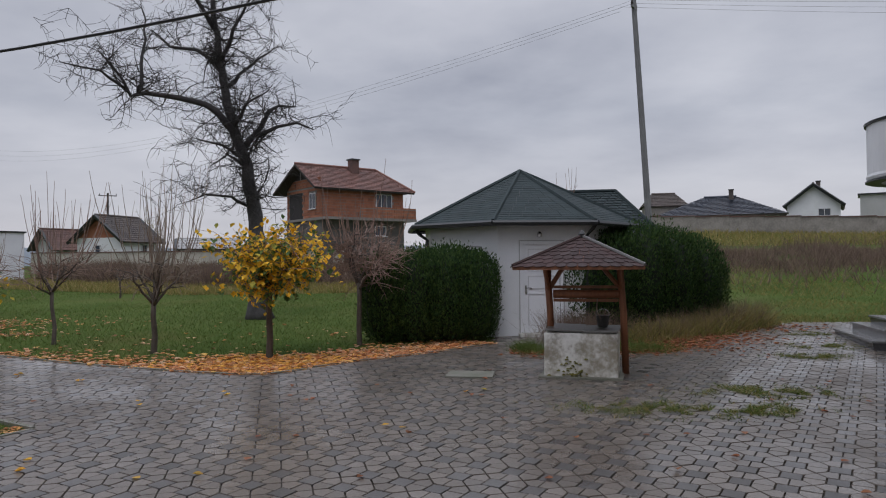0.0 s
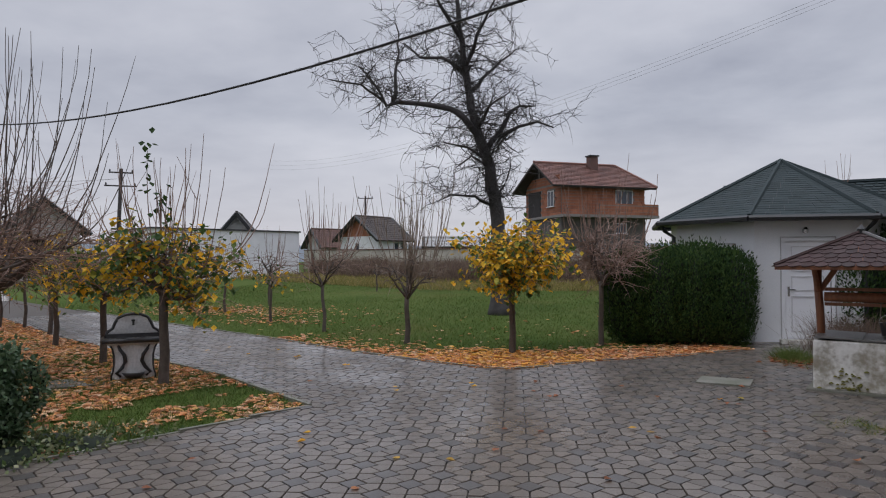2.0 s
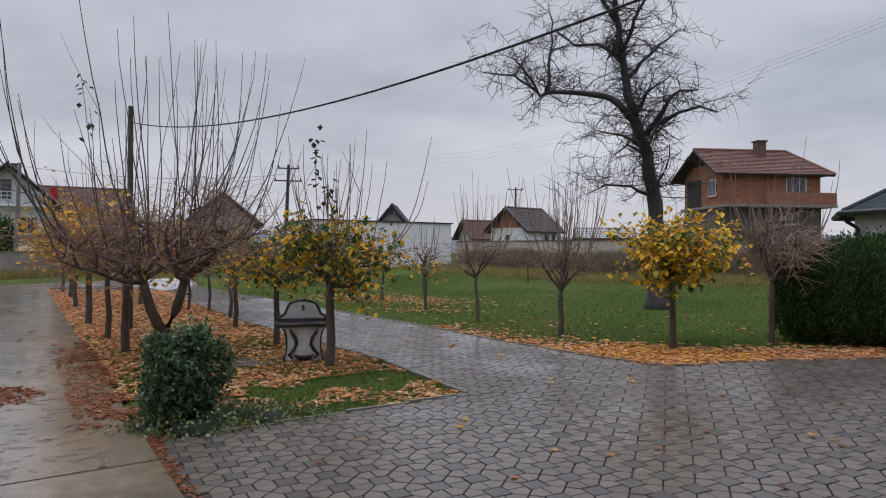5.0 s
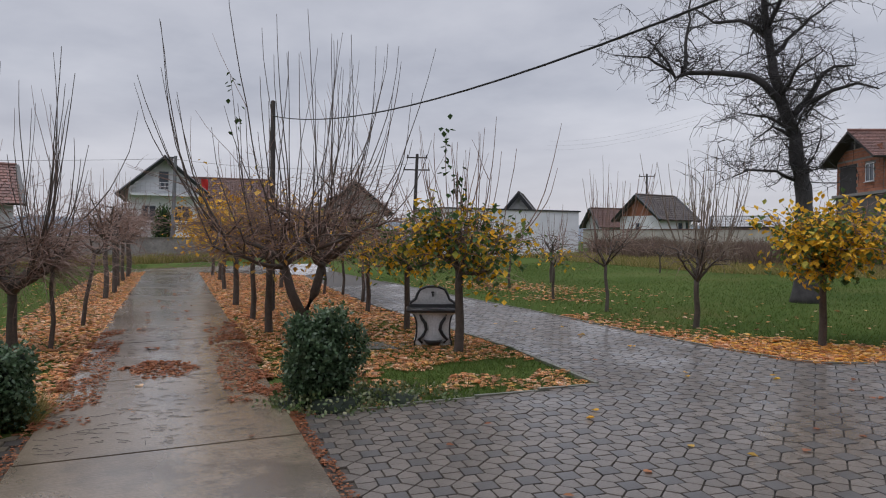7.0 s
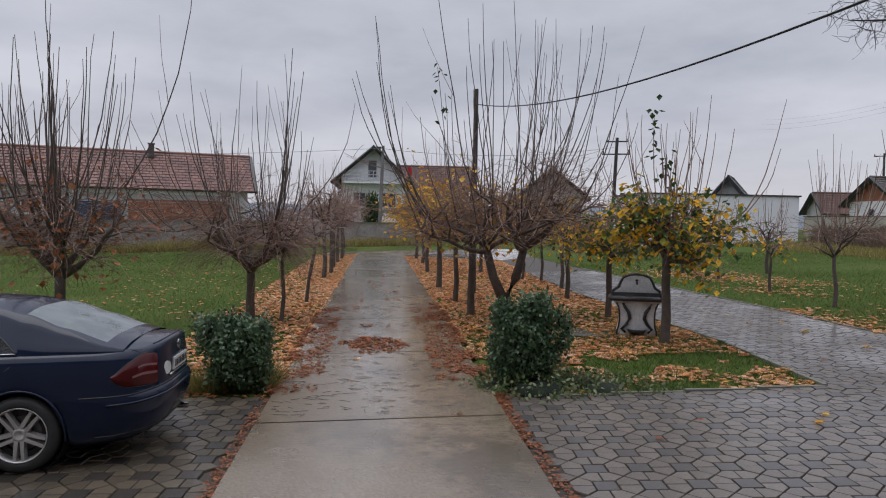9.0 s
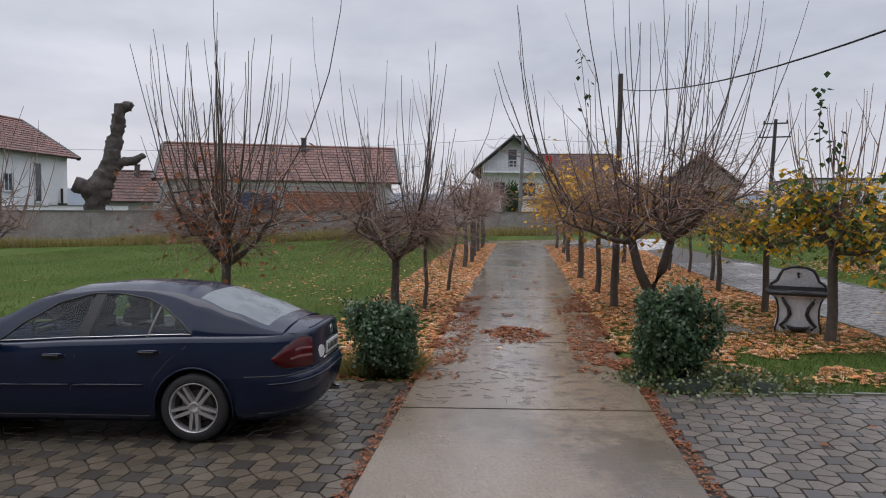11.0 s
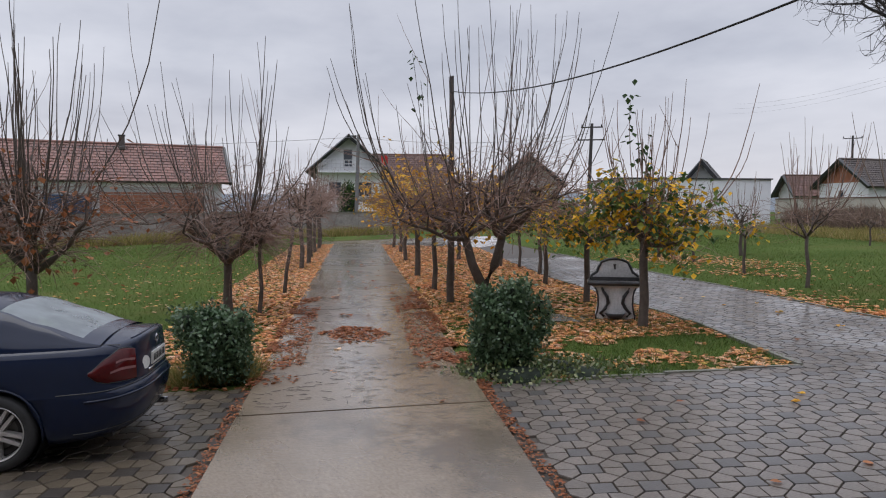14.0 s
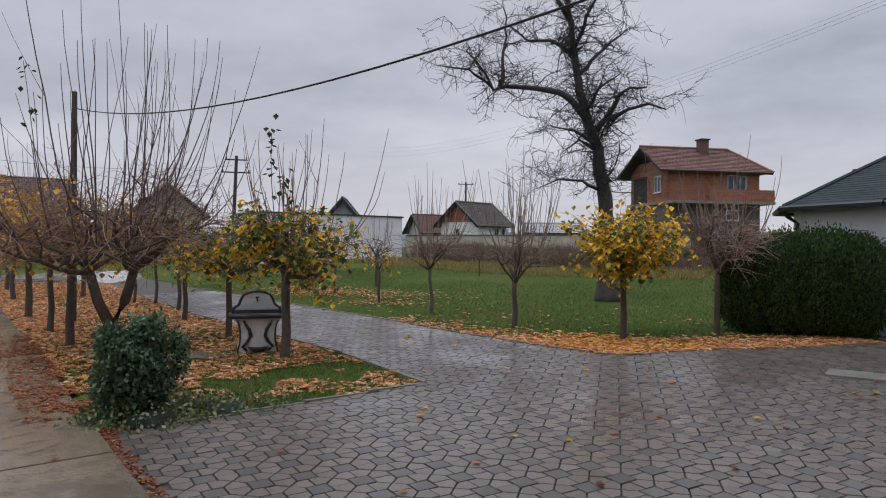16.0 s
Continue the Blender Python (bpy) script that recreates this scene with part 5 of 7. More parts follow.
# ---- hedges and bushes ----
def clump(name, label, x, y, rz, size, lumps, mat_leaf, mat_in, n, ls, category="hedge", upright=False, spiky=0.0, base=0.0, ragged=0.10, airy=0.0):
    """A leafy mass: core, mostly near-black as painted inner shade, and thousands of small leaves on a lumpy skin."""
    t = thing(name, place(x, y, rz), label, category)
    core, lv = Geo(), Geo()
    for cx, cy, cz, rx, ry, rz_ in lumps:
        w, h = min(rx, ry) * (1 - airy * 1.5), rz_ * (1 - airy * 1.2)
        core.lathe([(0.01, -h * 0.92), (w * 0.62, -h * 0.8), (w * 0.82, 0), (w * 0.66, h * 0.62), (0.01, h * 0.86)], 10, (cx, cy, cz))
    vol = [rx * ry + rx * rz_ for _, _, _, rx, ry, rz_ in lumps]
    for _ in range(n):
        cx, cy, cz, rx, ry, rz_ = rng.choices(lumps, vol)[0]
        u, a = rng.uniform(-1, 1), rng.uniform(0, 6.283)
        # squarer than a ball, so that the sides stand upright
        c = math.sqrt(1 - abs(u) ** (4 if upright else 2.4))
        dx, dy = math.cos(a), math.sin(a)
        k = rng.uniform(0.86 - airy, 1.04 + airy * 0.15) * (1 + ragged * noise.noise(Vector((dx * 2.2 + cx, dy * 2.2 + cy, u * 2.5 + cz))))
        if rng.random() < spiky:
            k *= rng.uniform(1.0, 1.16)
        p = Vector((cx + rx * c * dx * k, cy + ry * c * dy * k, cz + rz_ * u * k))
        if p.z < base + 0.02:
            continue
        o = Vector((dx * c, dy * c, u)).normalized()
        d = (o * 0.5 + Vector((rng.gauss(0, 0.5), rng.gauss(0, 0.5), 0.9 if upright else rng.gauss(0.1, 0.5)))).normalized()
        s = d.cross(o + Vector((rng.gauss(0, 0.3), rng.gauss(0, 0.3), 0.01))).normalized() * ls * (0.2 if upright else 0.36)
        L = d * ls * rng.uniform(0.7, 1.4)
        m = p + L * 0.5
        lv.add([p, m + s, p + L, m - s], [(0, 1, 2, 3)])
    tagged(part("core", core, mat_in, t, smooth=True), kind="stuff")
    tagged(part("foliage", lv, mat_leaf, t), kind="stuff")
    return t


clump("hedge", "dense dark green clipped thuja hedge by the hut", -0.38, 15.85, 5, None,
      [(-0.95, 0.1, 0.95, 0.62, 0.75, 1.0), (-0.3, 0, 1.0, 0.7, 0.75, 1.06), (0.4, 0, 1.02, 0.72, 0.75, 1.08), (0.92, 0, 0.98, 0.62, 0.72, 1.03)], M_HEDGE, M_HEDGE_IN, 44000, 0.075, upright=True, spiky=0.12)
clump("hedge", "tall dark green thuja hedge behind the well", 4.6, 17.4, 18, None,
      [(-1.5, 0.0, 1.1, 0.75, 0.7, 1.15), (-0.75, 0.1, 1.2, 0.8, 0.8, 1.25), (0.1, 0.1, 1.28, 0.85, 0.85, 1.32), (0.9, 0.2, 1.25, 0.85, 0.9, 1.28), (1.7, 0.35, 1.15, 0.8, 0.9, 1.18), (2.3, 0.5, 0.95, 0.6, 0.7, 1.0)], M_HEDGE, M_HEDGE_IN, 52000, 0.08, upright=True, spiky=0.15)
def tufts(n, h0, h1, w0, w1, skew=(0.0, 0.0), r=(0.10, 0.17)):
    """Small lumps filling an upright mass that widens from w0 at its foot to w1 at its top."""
    out = []
    for k in range(n):
        f = (k + rng.random()) / n
        a, d = rng.uniform(0, 6.283), (w0 + (w1 - w0) * f ** 0.6) * rng.random() ** 0.5
        q = rng.uniform(*r)
        out.append((math.cos(a) * d + skew[0] * f, math.sin(a) * d * 0.85 + skew[1] * f, h0 + (h1 - h0) * f, q, q, q * rng.uniform(0.8, 1.3)))
    return out


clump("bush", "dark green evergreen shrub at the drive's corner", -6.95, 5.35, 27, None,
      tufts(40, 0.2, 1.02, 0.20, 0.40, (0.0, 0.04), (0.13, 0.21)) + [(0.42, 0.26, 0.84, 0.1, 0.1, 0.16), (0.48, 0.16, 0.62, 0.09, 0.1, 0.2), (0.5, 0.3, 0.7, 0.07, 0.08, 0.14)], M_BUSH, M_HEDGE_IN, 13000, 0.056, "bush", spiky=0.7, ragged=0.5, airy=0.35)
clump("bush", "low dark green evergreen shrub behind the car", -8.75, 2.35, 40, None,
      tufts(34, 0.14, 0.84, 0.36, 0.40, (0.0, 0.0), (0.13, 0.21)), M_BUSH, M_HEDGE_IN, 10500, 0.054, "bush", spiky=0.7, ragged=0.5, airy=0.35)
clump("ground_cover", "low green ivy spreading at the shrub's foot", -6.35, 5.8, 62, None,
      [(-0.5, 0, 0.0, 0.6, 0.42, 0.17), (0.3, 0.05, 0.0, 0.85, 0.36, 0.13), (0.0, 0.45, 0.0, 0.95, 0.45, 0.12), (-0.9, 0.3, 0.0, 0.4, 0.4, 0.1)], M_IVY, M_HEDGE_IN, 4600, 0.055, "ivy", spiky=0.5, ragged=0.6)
x, y = az(23.9, 88)
clump("willow", "pale yellow-green tree behind the old cottage", x, y, 0, None, [(0, 0, 3.6, 1.5, 1.5, 2.4), (0.9, 0.3, 3.2, 1.1, 1.2, 1.9), (-1.0, 0, 3.0, 1.0, 1.1, 1.8), (0.2, 0, 1.2, 0.5, 0.5, 1.6)], M_WILLOW, M_BARK, 2600, 0.2, "tree", upright=True, spiky=0.7, ragged=0.6, airy=0.45)
x, y = az(63.9, 56.5)
clump("cypress", "slim dark green cypress by the street pole", x, y, 0, None, [(0, 0, 1.6, 0.75, 0.75, 1.9), (0, 0, 2.6, 0.5, 0.5, 1.4)], M_HEDGE, M_HEDGE_IN, 1400, 0.25, "tree", upright=True)
pollard(3.75, 21.9, "thin bare saplings rising behind the hut", 2.7, 0.035, 0.5, 0.5, 4, 14, 9, 1.6, 14, M_LEAF_Y, group="trees on the lawn", rise=(0.6, 1.2))


# ---- the well ----
def shingle_face(g, a, b, peak, rows, t=0.012):
    """Rounded shingles on a three-cornered slope."""
    a, b, peak = Vector(a), Vector(b), Vector(peak)
    n = (b - a).cross(peak - a).normalized()
    for r in range(rows):
        k0, k1 = r / rows, min(0.99, (r + 1.2) / rows)
        l0, r0, l1, r1 = a.lerp(peak, k0), b.lerp(peak, k0), a.lerp(peak, k1), b.lerp(peak, k1)
        m = max(1, round((r0 - l0).length / 0.17))
        for j in range(m):
            u, v = (j + 0.03) / m, (j + 0.97) / m
            p, q, s, w = l0.lerp(r0, u), l0.lerp(r0, v), l1.lerp(r1, v), l1.lerp(r1, u)
            dn = (p - w) * 0.28
            top = [p + n * 0.02, p.lerp(q, 0.25) + dn * 0.7 + n * 0.022, p.lerp(q, 0.5) + dn + n * 0.024, p.lerp(q, 0.75) + dn * 0.7 + n * 0.022, q + n * 0.02, s + n * 0.008, w + n * 0.008]
            low = [x - n * t for x in top]
            g.add(top + low, [tuple(range(7)), tuple(range(13, 6, -1))] + [(k, 7 + k, 7 + (k + 1) % 7, (k + 1) % 7) for k in range(7)])


def well():
    w = thing("draw_well", pose(2.27, 11.72, plane_z(2.27, 11.72), 0, 0, -14.5) @ Matrix.Scale(0.95, 4), "whitewashed draw well with shingled wooden roof", "well")
    box = Geo()
    o, i, h = 0.6, 0.45, 0.76
    box.add([(-o, -o, -0.1), (o, -o, -0.1), (o, o, -0.1), (-o, o, -0.1), (-o, -o, h), (o, -o, h), (o, o, h), (-o, o, h), (-i, -i, h), (i, -i, h), (i, i, h), (-i, i, h), (-i, -i, 0), (i, -i, 0), (i, i, 0), (-i, i, 0)],
            [(0, 1, 5, 4), (1, 2, 6, 5), (2, 3, 7, 6), (3, 0, 4, 7), (4, 5, 9, 8), (5, 6, 10, 9), (6, 7, 11, 10), (7, 4, 8, 11), (9, 13, 12, 8), (10, 14, 13, 9), (11, 15, 14, 10), (8, 12, 15, 11), (12, 13, 14, 15)])
    bevel(part("well_wall", box, M_WELLWALL, w, "stained whitewashed concrete wall"), 0.025, 3)
    part("footing", Geo().box((0.0, -0.05, 0.02), (1.36, 1.34, 0.06)), M_KERB, w)
    mo = Geo()
    r2 = random.Random(3)
    for _ in range(40):
        mo.lathe([(0.03 * r2.random() + 0.012, 0), (0.012, 0.02), (0.0, 0.022)], 6, (r2.gauss(-0.12, 0.11), -0.61, abs(r2.gauss(0.0, 0.12)) + 0.04))
    tagged(part("moss", mo, M_MOSS, w, "yellow-green moss"), kind="stuff")
    for x, rz, tilt in ((-0.28, 0.02, 0.03), (0.32, -0.04, -0.02)):
        bevel(part("cover_plate", Geo().box((x, 0, h + 0.03 + tilt * 0.3), (0.62, 1.22, 0.025), rz, 1.0, 0.0, tilt), M_SHEET, w, "grey sheet metal cover"), 0.004)
    b = part("bucket", Geo().lathe([(0.0, 0), (0.085, 0.0), (0.115, 0.2), (0.118, 0.2), (0.108, 0.2), (0.08, 0.012), (0, 0.012)], 14, (0.33, 0.1, h + 0.05)), M_SHEET, w, "dented metal bucket", smooth=True)
    part("bucket_handle", Geo().tube([(0.33 + 0.115 * math.cos(a), 0.1, h + 0.25 + 0.11 * math.sin(a)) for a in np.linspace(0, math.pi, 9)], 0.005, 5), M_STEEL, b)
    for x, y in ((-0.56, 0.0), (0.68, 0.0)):
        p = part("post", Geo().tube([(x + 0.03 * (1 if x > 0 else 1), y, 0.0), (x - 0.0, y, 1.1), (x - 0.06, y, 2.0)], 0.062, 8), M_WOOD, w, smooth=True)
        for s in (-1, 1):
            part("brace", Geo().tube([(x - 0.02, y, 1.45), (x - 0.05, y + 0.42 * s, 1.9)], 0.04, 6), M_WOOD, w)
        part("brace", Geo().tube([(x - 0.02, y, 1.45), (x - 0.06 + (0.34 if x < 0 else -0.34), y, 1.92)], 0.042, 6), M_WOOD, w)
    part("windlass", Geo().tube([(-0.5, 0, 1.38), (0.62, 0, 1.38)], 0.075, 12), M_WOOD, w, smooth=True)
    for z in (1.27, 1.5):
        part("crossbar", Geo().box((0.05, 0.02, z), (1.1, 0.05, 0.05)), M_WOOD, w)
    part("rope", Geo().tube([(0.25, -0.03, 1.36), (0.24, -0.06, 1.1), (0.3, 0.0, 0.95), (0.5, 0.2, 0.9), (0.36, 0.1, 1.02)], 0.009, 5), M_TWIG_PALE, w)
    e, z0, pk = 1.04, 1.86, Vector((0.0, 0, 2.36))
    for s in (-1, 1):
        part("eave_beam", Geo().box((0, 0.45 * s, 1.92), (1.7, 0.08, 0.1)), M_WOOD, w)
    cs = [(-e, -e, z0), (e, -e, z0), (e, e, z0), (-e, e, z0)]
    rf = part("roof", Geo().add(cs + [tuple(pk), *[(x, y, z - 0.05) for x, y, z in cs], (0, 0, 2.28)], [(0, 1, 4), (1, 2, 4), (2, 3, 4), (3, 0, 4), (6, 5, 9), (7, 6, 9), (8, 7, 9), (5, 8, 9), (0, 5, 6, 1), (1, 6, 7, 2), (2, 7, 8, 3), (3, 8, 5, 0)]), M_WOOD, w, "stained board roof")
    sh = Geo()
    for k in range(4):
        shingle_face(sh, cs[k], cs[(k + 1) % 4], pk, 8)
    tagged(part("shingles", sh, M_SHINGLE_RED, rf, "scalloped red-brown shingles"), kind="stuff")
    for k in range(4):
        part("hip_cap", Geo().tube([Vector(cs[k]) + Vector((0, 0, 0.03)), pk + Vector((0, 0, 0.03))], 0.028, 5), M_SHEET if k == 1 else M_SHINGLE_RED, rf)
    part("finial", Geo().lathe([(0.05, 2.34), (0.06, 2.42), (0.03, 2.46), (0.0, 2.5)], 8), M_GUTTER, rf)


well()


# ---- the drinking fountain ----
def fountain():
    f = thing("drinking_fountain", pose(-8.82, 9.42, plane_z(-8.82, 9.42, 0.0), 0, 0, 46) @ Matrix.Scale(0.95, 4), "white concrete drinking fountain with black painted edges", "fountain")
    part("base_slab", Geo().box((-0.35, -0.1, -0.01), (1.9, 0.85, 0.06)), M_PAVER_DARK_OBJ, f)
    # pedestal, waisted, in outline
    prof = [(0.35, 0.03), (0.35, 0.10), (0.325, 0.18), (0.31, 0.3), (0.315, 0.45), (0.335, 0.55), (0.38, 0.64)]
    for s, t in ((1, 1),):
        g = Geo()
        n = len(prof)
        vs = [(x, -0.2, z) for x, z in prof] + [(-x, -0.2, z) for x, z in prof[::-1]]
        vs += [(x, 0.25, z) for x, y, z in vs]
        m = 2 * n
        g.add(vs, [tuple(range(m)), tuple(range(2 * m - 1, m - 1, -1))] + [(k, m + k, m + (k + 1) % m, (k + 1) % m) for k in range(m)])
        bevel(part("pedestal", g, M_FOUNT, f), 0.015, 2)
    for s in (-1, 1):
        part("edge_trim", Geo().tube([(s * x * 1.0, -0.21, z) for x, z in prof], 0.016, 6), M_FOUNT_B, f, smooth=True)
        part("scroll", Geo().tube([(s * 0.25, -0.21, 0.62), (s * 0.22, -0.225, 0.55), (s * 0.15, -0.23, 0.45), (s * 0.13, -0.235, 0.34), (s * 0.18, -0.23, 0.24), (s * 0.27, -0.22, 0.14), (s * 0.2, -0.22, 0.08)], [0.02, 0.028, 0.032, 0.034, 0.032, 0.03, 0.024], 8), M_FOUNT_B, f, smooth=True)
    part("foot_basin", Geo().lathe([(0.02, 0.02), (0.12, 0.03), (0.19, 0.12), (0.17, 0.13), (0.1, 0.06), (0.01, 0.05)], 14, (0, -0.2, 0.02)), M_FOUNT_B, f, smooth=True)
    b = Geo().add([(-0.48, -0.3, 0.70), (0.48, -0.3, 0.70), (0.48, 0.27, 0.70), (-0.48, 0.27, 0.70), (-0.40, -0.22, 0.62), (0.40, -0.22, 0.62), (0.40, 0.25, 0.62), (-0.40, 0.25, 0.62), (-0.38, -0.22, 0.70), (0.38, -0.22, 0.70), (0.38, 0.1, 0.70), (-0.38, 0.1, 0.70), (-0.3, -0.16, 0.645), (0.3, -0.16, 0.645), (0.3, 0.06, 0.645), (-0.3, 0.06, 0.645)],
                  [(0, 4, 5, 1), (1, 5, 6, 2), (2, 6, 7, 3), (3, 7, 4, 0), (7, 6, 5, 4), (0, 1, 9, 8), (1, 2, 10, 9), (2, 3, 11, 10), (3, 0, 8, 11), (8, 9, 13, 12), (9, 10, 14, 13), (10, 11, 15, 14), (11, 8, 12, 15), (12, 13, 14, 15)])
    bevel(part("basin", b, M_FOUNT, f), 0.012, 2)
    part("basin_rim", Geo().tube([(-0.47, 0.25, 0.70), (-0.48, -0.3, 0.70), (0.48, -0.3, 0.70), (0.47, 0.25, 0.70)], 0.042, 8), M_FOUNT_B, f, smooth=True)
    out = [(-0.44, 0.72), (-0.42, 0.82), (-0.33, 0.88), (-0.29, 0.98), (-0.24, 1.07), (-0.12, 1.12), (0, 1.13), (0.12, 1.12), (0.24, 1.07), (0.29, 0.98), (0.33, 0.88), (0.42, 0.82), (0.44, 0.72)]
    n = len(out)
    g = Geo().add([(x, 0.12, z) for x, z in out] + [(x, 0.26, z) for x, z in out], [tuple(range(n - 1, -1, -1)), tuple(range(n, 2 * n))] + [(k, (k + 1) % n, n + (k + 1) % n, n + k) for k in range(n)])
    back = part("backboard", g, M_FOUNT, f)
    part("edge_trim", Geo().tube([(x, 0.13, z) for x, z in out], 0.028, 7), M_FOUNT_B, back, smooth=True)
    part("ledge_trim", Geo().box((0, 0.09, 0.755), (0.88, 0.08, 0.07)), M_FOUNT_B, back)
    part("tap", Geo().tube([(0, 0.12, 0.99), (0, 0.03, 0.99), (0, 0.0, 0.95)], 0.018, 8).lathe([(0.0, 0.0), (0.03, 0.01), (0.03, 0.03), (0, 0.04)], 8, (0, 0.07, 1.0)), M_DARK, back)


fountain()


# ---- the car ----
CAR_AT, CAR_H, CAR_TURN = (-7.62, 0.36), 0.012, -114.0
M_PAINT = mat("dark_blue_paint", (0.004, 0.009, 0.027), (0.005, 0.011, 0.033), 3, 0.35, 0.4, metal=0.0, bump=0.02, fine=200, spec=0.05)
M_PAINT.node_tree.nodes["Principled BSDF"].inputs["Coat Weight"].default_value = 0.75
M_PAINT.node_tree.nodes["Principled BSDF"].inputs["Coat Roughness"].default_value = 0.06
M_RUBBER = mat("tyre_rubber", (0.018, 0.018, 0.019), (0.03, 0.03, 0.03), 8, 0.65, bump=0.2)
M_ALLOY = mat("alloy", (0.62, 0.60, 0.59), (0.50, 0.48, 0.47), 6, 0.38, metal=0.7, bump=0)
M_BLACKTRIM = mat("black_plastic", (0.012, 0.012, 0.013), (0.02, 0.02, 0.02), 5, 0.45, bump=0.05)
M_TAIL = mat("red_lens", (0.085, 0.004, 0.005), (0.05, 0.003, 0.004), 8, 0.15, bump=0, spec=0.3)
M_TAIL_W = mat("pale_lens", (0.26, 0.12, 0.12), (0.20, 0.09, 0.09), 8, 0.15, bump=0)
M_PLATE = mat("white_plate", (0.68, 0.68, 0.66), None, 5, 0.35, bump=0)
M_CARGLASS = glass_mat("tinted_glass", (0.68, 0.75, 0.73), 1.42)
M_PALEGLASS = glass_mat("pale_glass", (0.5, 0.55, 0.55), 1.6)


def pale_veil(m, share, col):
    """Mixes a pale diffuse layer over a pane, uneven by noise."""
    nt = m.node_tree
    N, L = nt.nodes.new, nt.links.new
    out = [n for n in nt.nodes if n.bl_idname == "ShaderNodeOutputMaterial"][0]
    src = out.inputs[0].links[0].from_socket
    df, mx, tc, no, mr = N("ShaderNodeBsdfDiffuse"), N("ShaderNodeMixShader"), N("ShaderNodeTexCoord"), N("ShaderNodeTexNoise"), N("ShaderNodeMapRange")
    df.inputs[0].default_value = (*col, 1)
    no.inputs["Scale"].default_value, no.inputs["Detail"].default_value = 2.5, 4
    for k, v in zip((1, 2, 3, 4), (0.35, 0.65, share * 0.7, share * 1.2)):
        mr.inputs[k].default_value = v
    L(tc.outputs["Object"], no.inputs["Vector"]); L(no.outputs[0], mr.inputs[0])
    L(mr.outputs[0], mx.inputs[0]); L(src, mx.inputs[1]); L(df.outputs[0], mx.inputs[2]); L(mx.outputs[0], out.inputs[0])


pale_veil(M_PALEGLASS, 0.30, (0.52, 0.58, 0.60))
pale_veil(M_CARGLASS, 0.025, (0.45, 0.52, 0.52))
M_SEAT = mat("dark_fabric", (0.02, 0.02, 0.022), (0.032, 0.032, 0.035), 8, 0.8, bump=0.2)


def interp(tab, x):
    for (x0, y0), (x1, y1) in zip(tab[:-1], tab[1:]):
        if x <= x1:
            k = max(0.0, (x - x0) / (x1 - x0))
            k = k * k * (3 - 2 * k) * 0.4 + k * 0.6
            return y0 + (y1 - y0) * k
    return tab[-1][1]


# lengths run forward from the rear axle; heights of the shoulder, the sill and the roof along the middle
BELT = [(-1.14, 0.975), (-0.6, 0.992), (0.05, 0.982), (1.09, 0.942), (1.9, 0.902), (2.4, 0.88), (3.0, 0.81), (3.5, 0.69), (3.68, 0.6)]
LOWER = [(-1.14, 0.25), (-0.7, 0.205), (-0.3, 0.19), (0.4, 0.17), (2.5, 0.17), (3.3, 0.2), (3.68, 0.24)]
ROOF = [(-0.80, 1.066), (-0.66, 1.098), (-0.3, 1.24), (0.02, 1.36), (0.3, 1.422), (0.6, 1.446), (0.95, 1.446), (1.35, 1.415), (1.62, 1.355), (2.0, 1.165), (2.36, 0.96)]
# upper edge of the side glass
GLASS_TOP = [(0.05, 1.0), (0.2, 1.125), (0.39, 1.245), (0.56, 1.312), (0.85, 1.352), (1.1, 1.35), (1.4, 1.272), (1.66, 1.12), (1.93, 0.918)]
HALF, REAR0, FRONT0, ROUND = 0.908, -0.25, 2.75, 3.4
# share of the height, share of the width, how far the tail and the nose stand in
LEVELS = [(0.0, 0.88, 0.17, 0.2), (0.05, 0.945, 0.10, 0.12), (0.14, 0.98, 0.05, 0.06), (0.27, 0.995, 0.015, 0.02), (0.38, 1.0, 0.0, 0.0), (0.46, 1.0, 0.0, 0.01), (0.50, 0.999, 0.012, 0.02),
          (0.525, 0.997, 0.032, 0.03), (0.62, 0.992, 0.04, 0.05), (0.74, 0.984, 0.045, 0.08), (0.84, 0.97, 0.05, 0.13), (0.92, 0.95, 0.052, 0.2), (0.965, 0.93, 0.055, 0.28), (0.99, 0.91, 0.065, 0.36), (1.0, 0.89, 0.085, 0.42)]


def level(v):
    for p, q in zip(LEVELS[:-1], LEVELS[1:]):
        if v <= q[0]:
            k = (v - p[0]) / (q[0] - p[0])
            return [a + (b - a) * k for a, b in zip(p[1:], q[1:])]
    return LEVELS[-1][1:]


def crowned(x, y):
    """Height of the upper skin, domed towards the middle."""
    return interp(BELT, x) + 0.078 * (1 - min(1.0, abs(y) / (HALF * 0.89)) ** 2)


def body_point(u, v):
    """u runs 0 to 1 round the tail, 1 to 2 along the side and 2 to 3 round the nose; v from the sill to the shoulder."""
    w, tail, nose = level(v)
    if u < 1:
        a = (1 - u) * math.pi / 2
        reach = 1.14 + REAR0 - tail
        x, y = REAR0 - reach * math.sin(a) ** (2 / ROUND), math.cos(a) ** (2 / ROUND)
    elif u <= 2:
        x, y = REAR0 + (FRONT0 - REAR0) * (u - 1), 1.0
    else:
        a = (u - 2) * math.pi / 2
        x, y = FRONT0 + (3.68 - FRONT0 - nose) * math.sin(a) ** (2 / ROUND), math.cos(a) ** (2 / ROUND)
    y *= HALF * w
    lo = interp(LOWER, x)
    return Vector((x, y, lo + (crowned(x, y) - lo) * v))


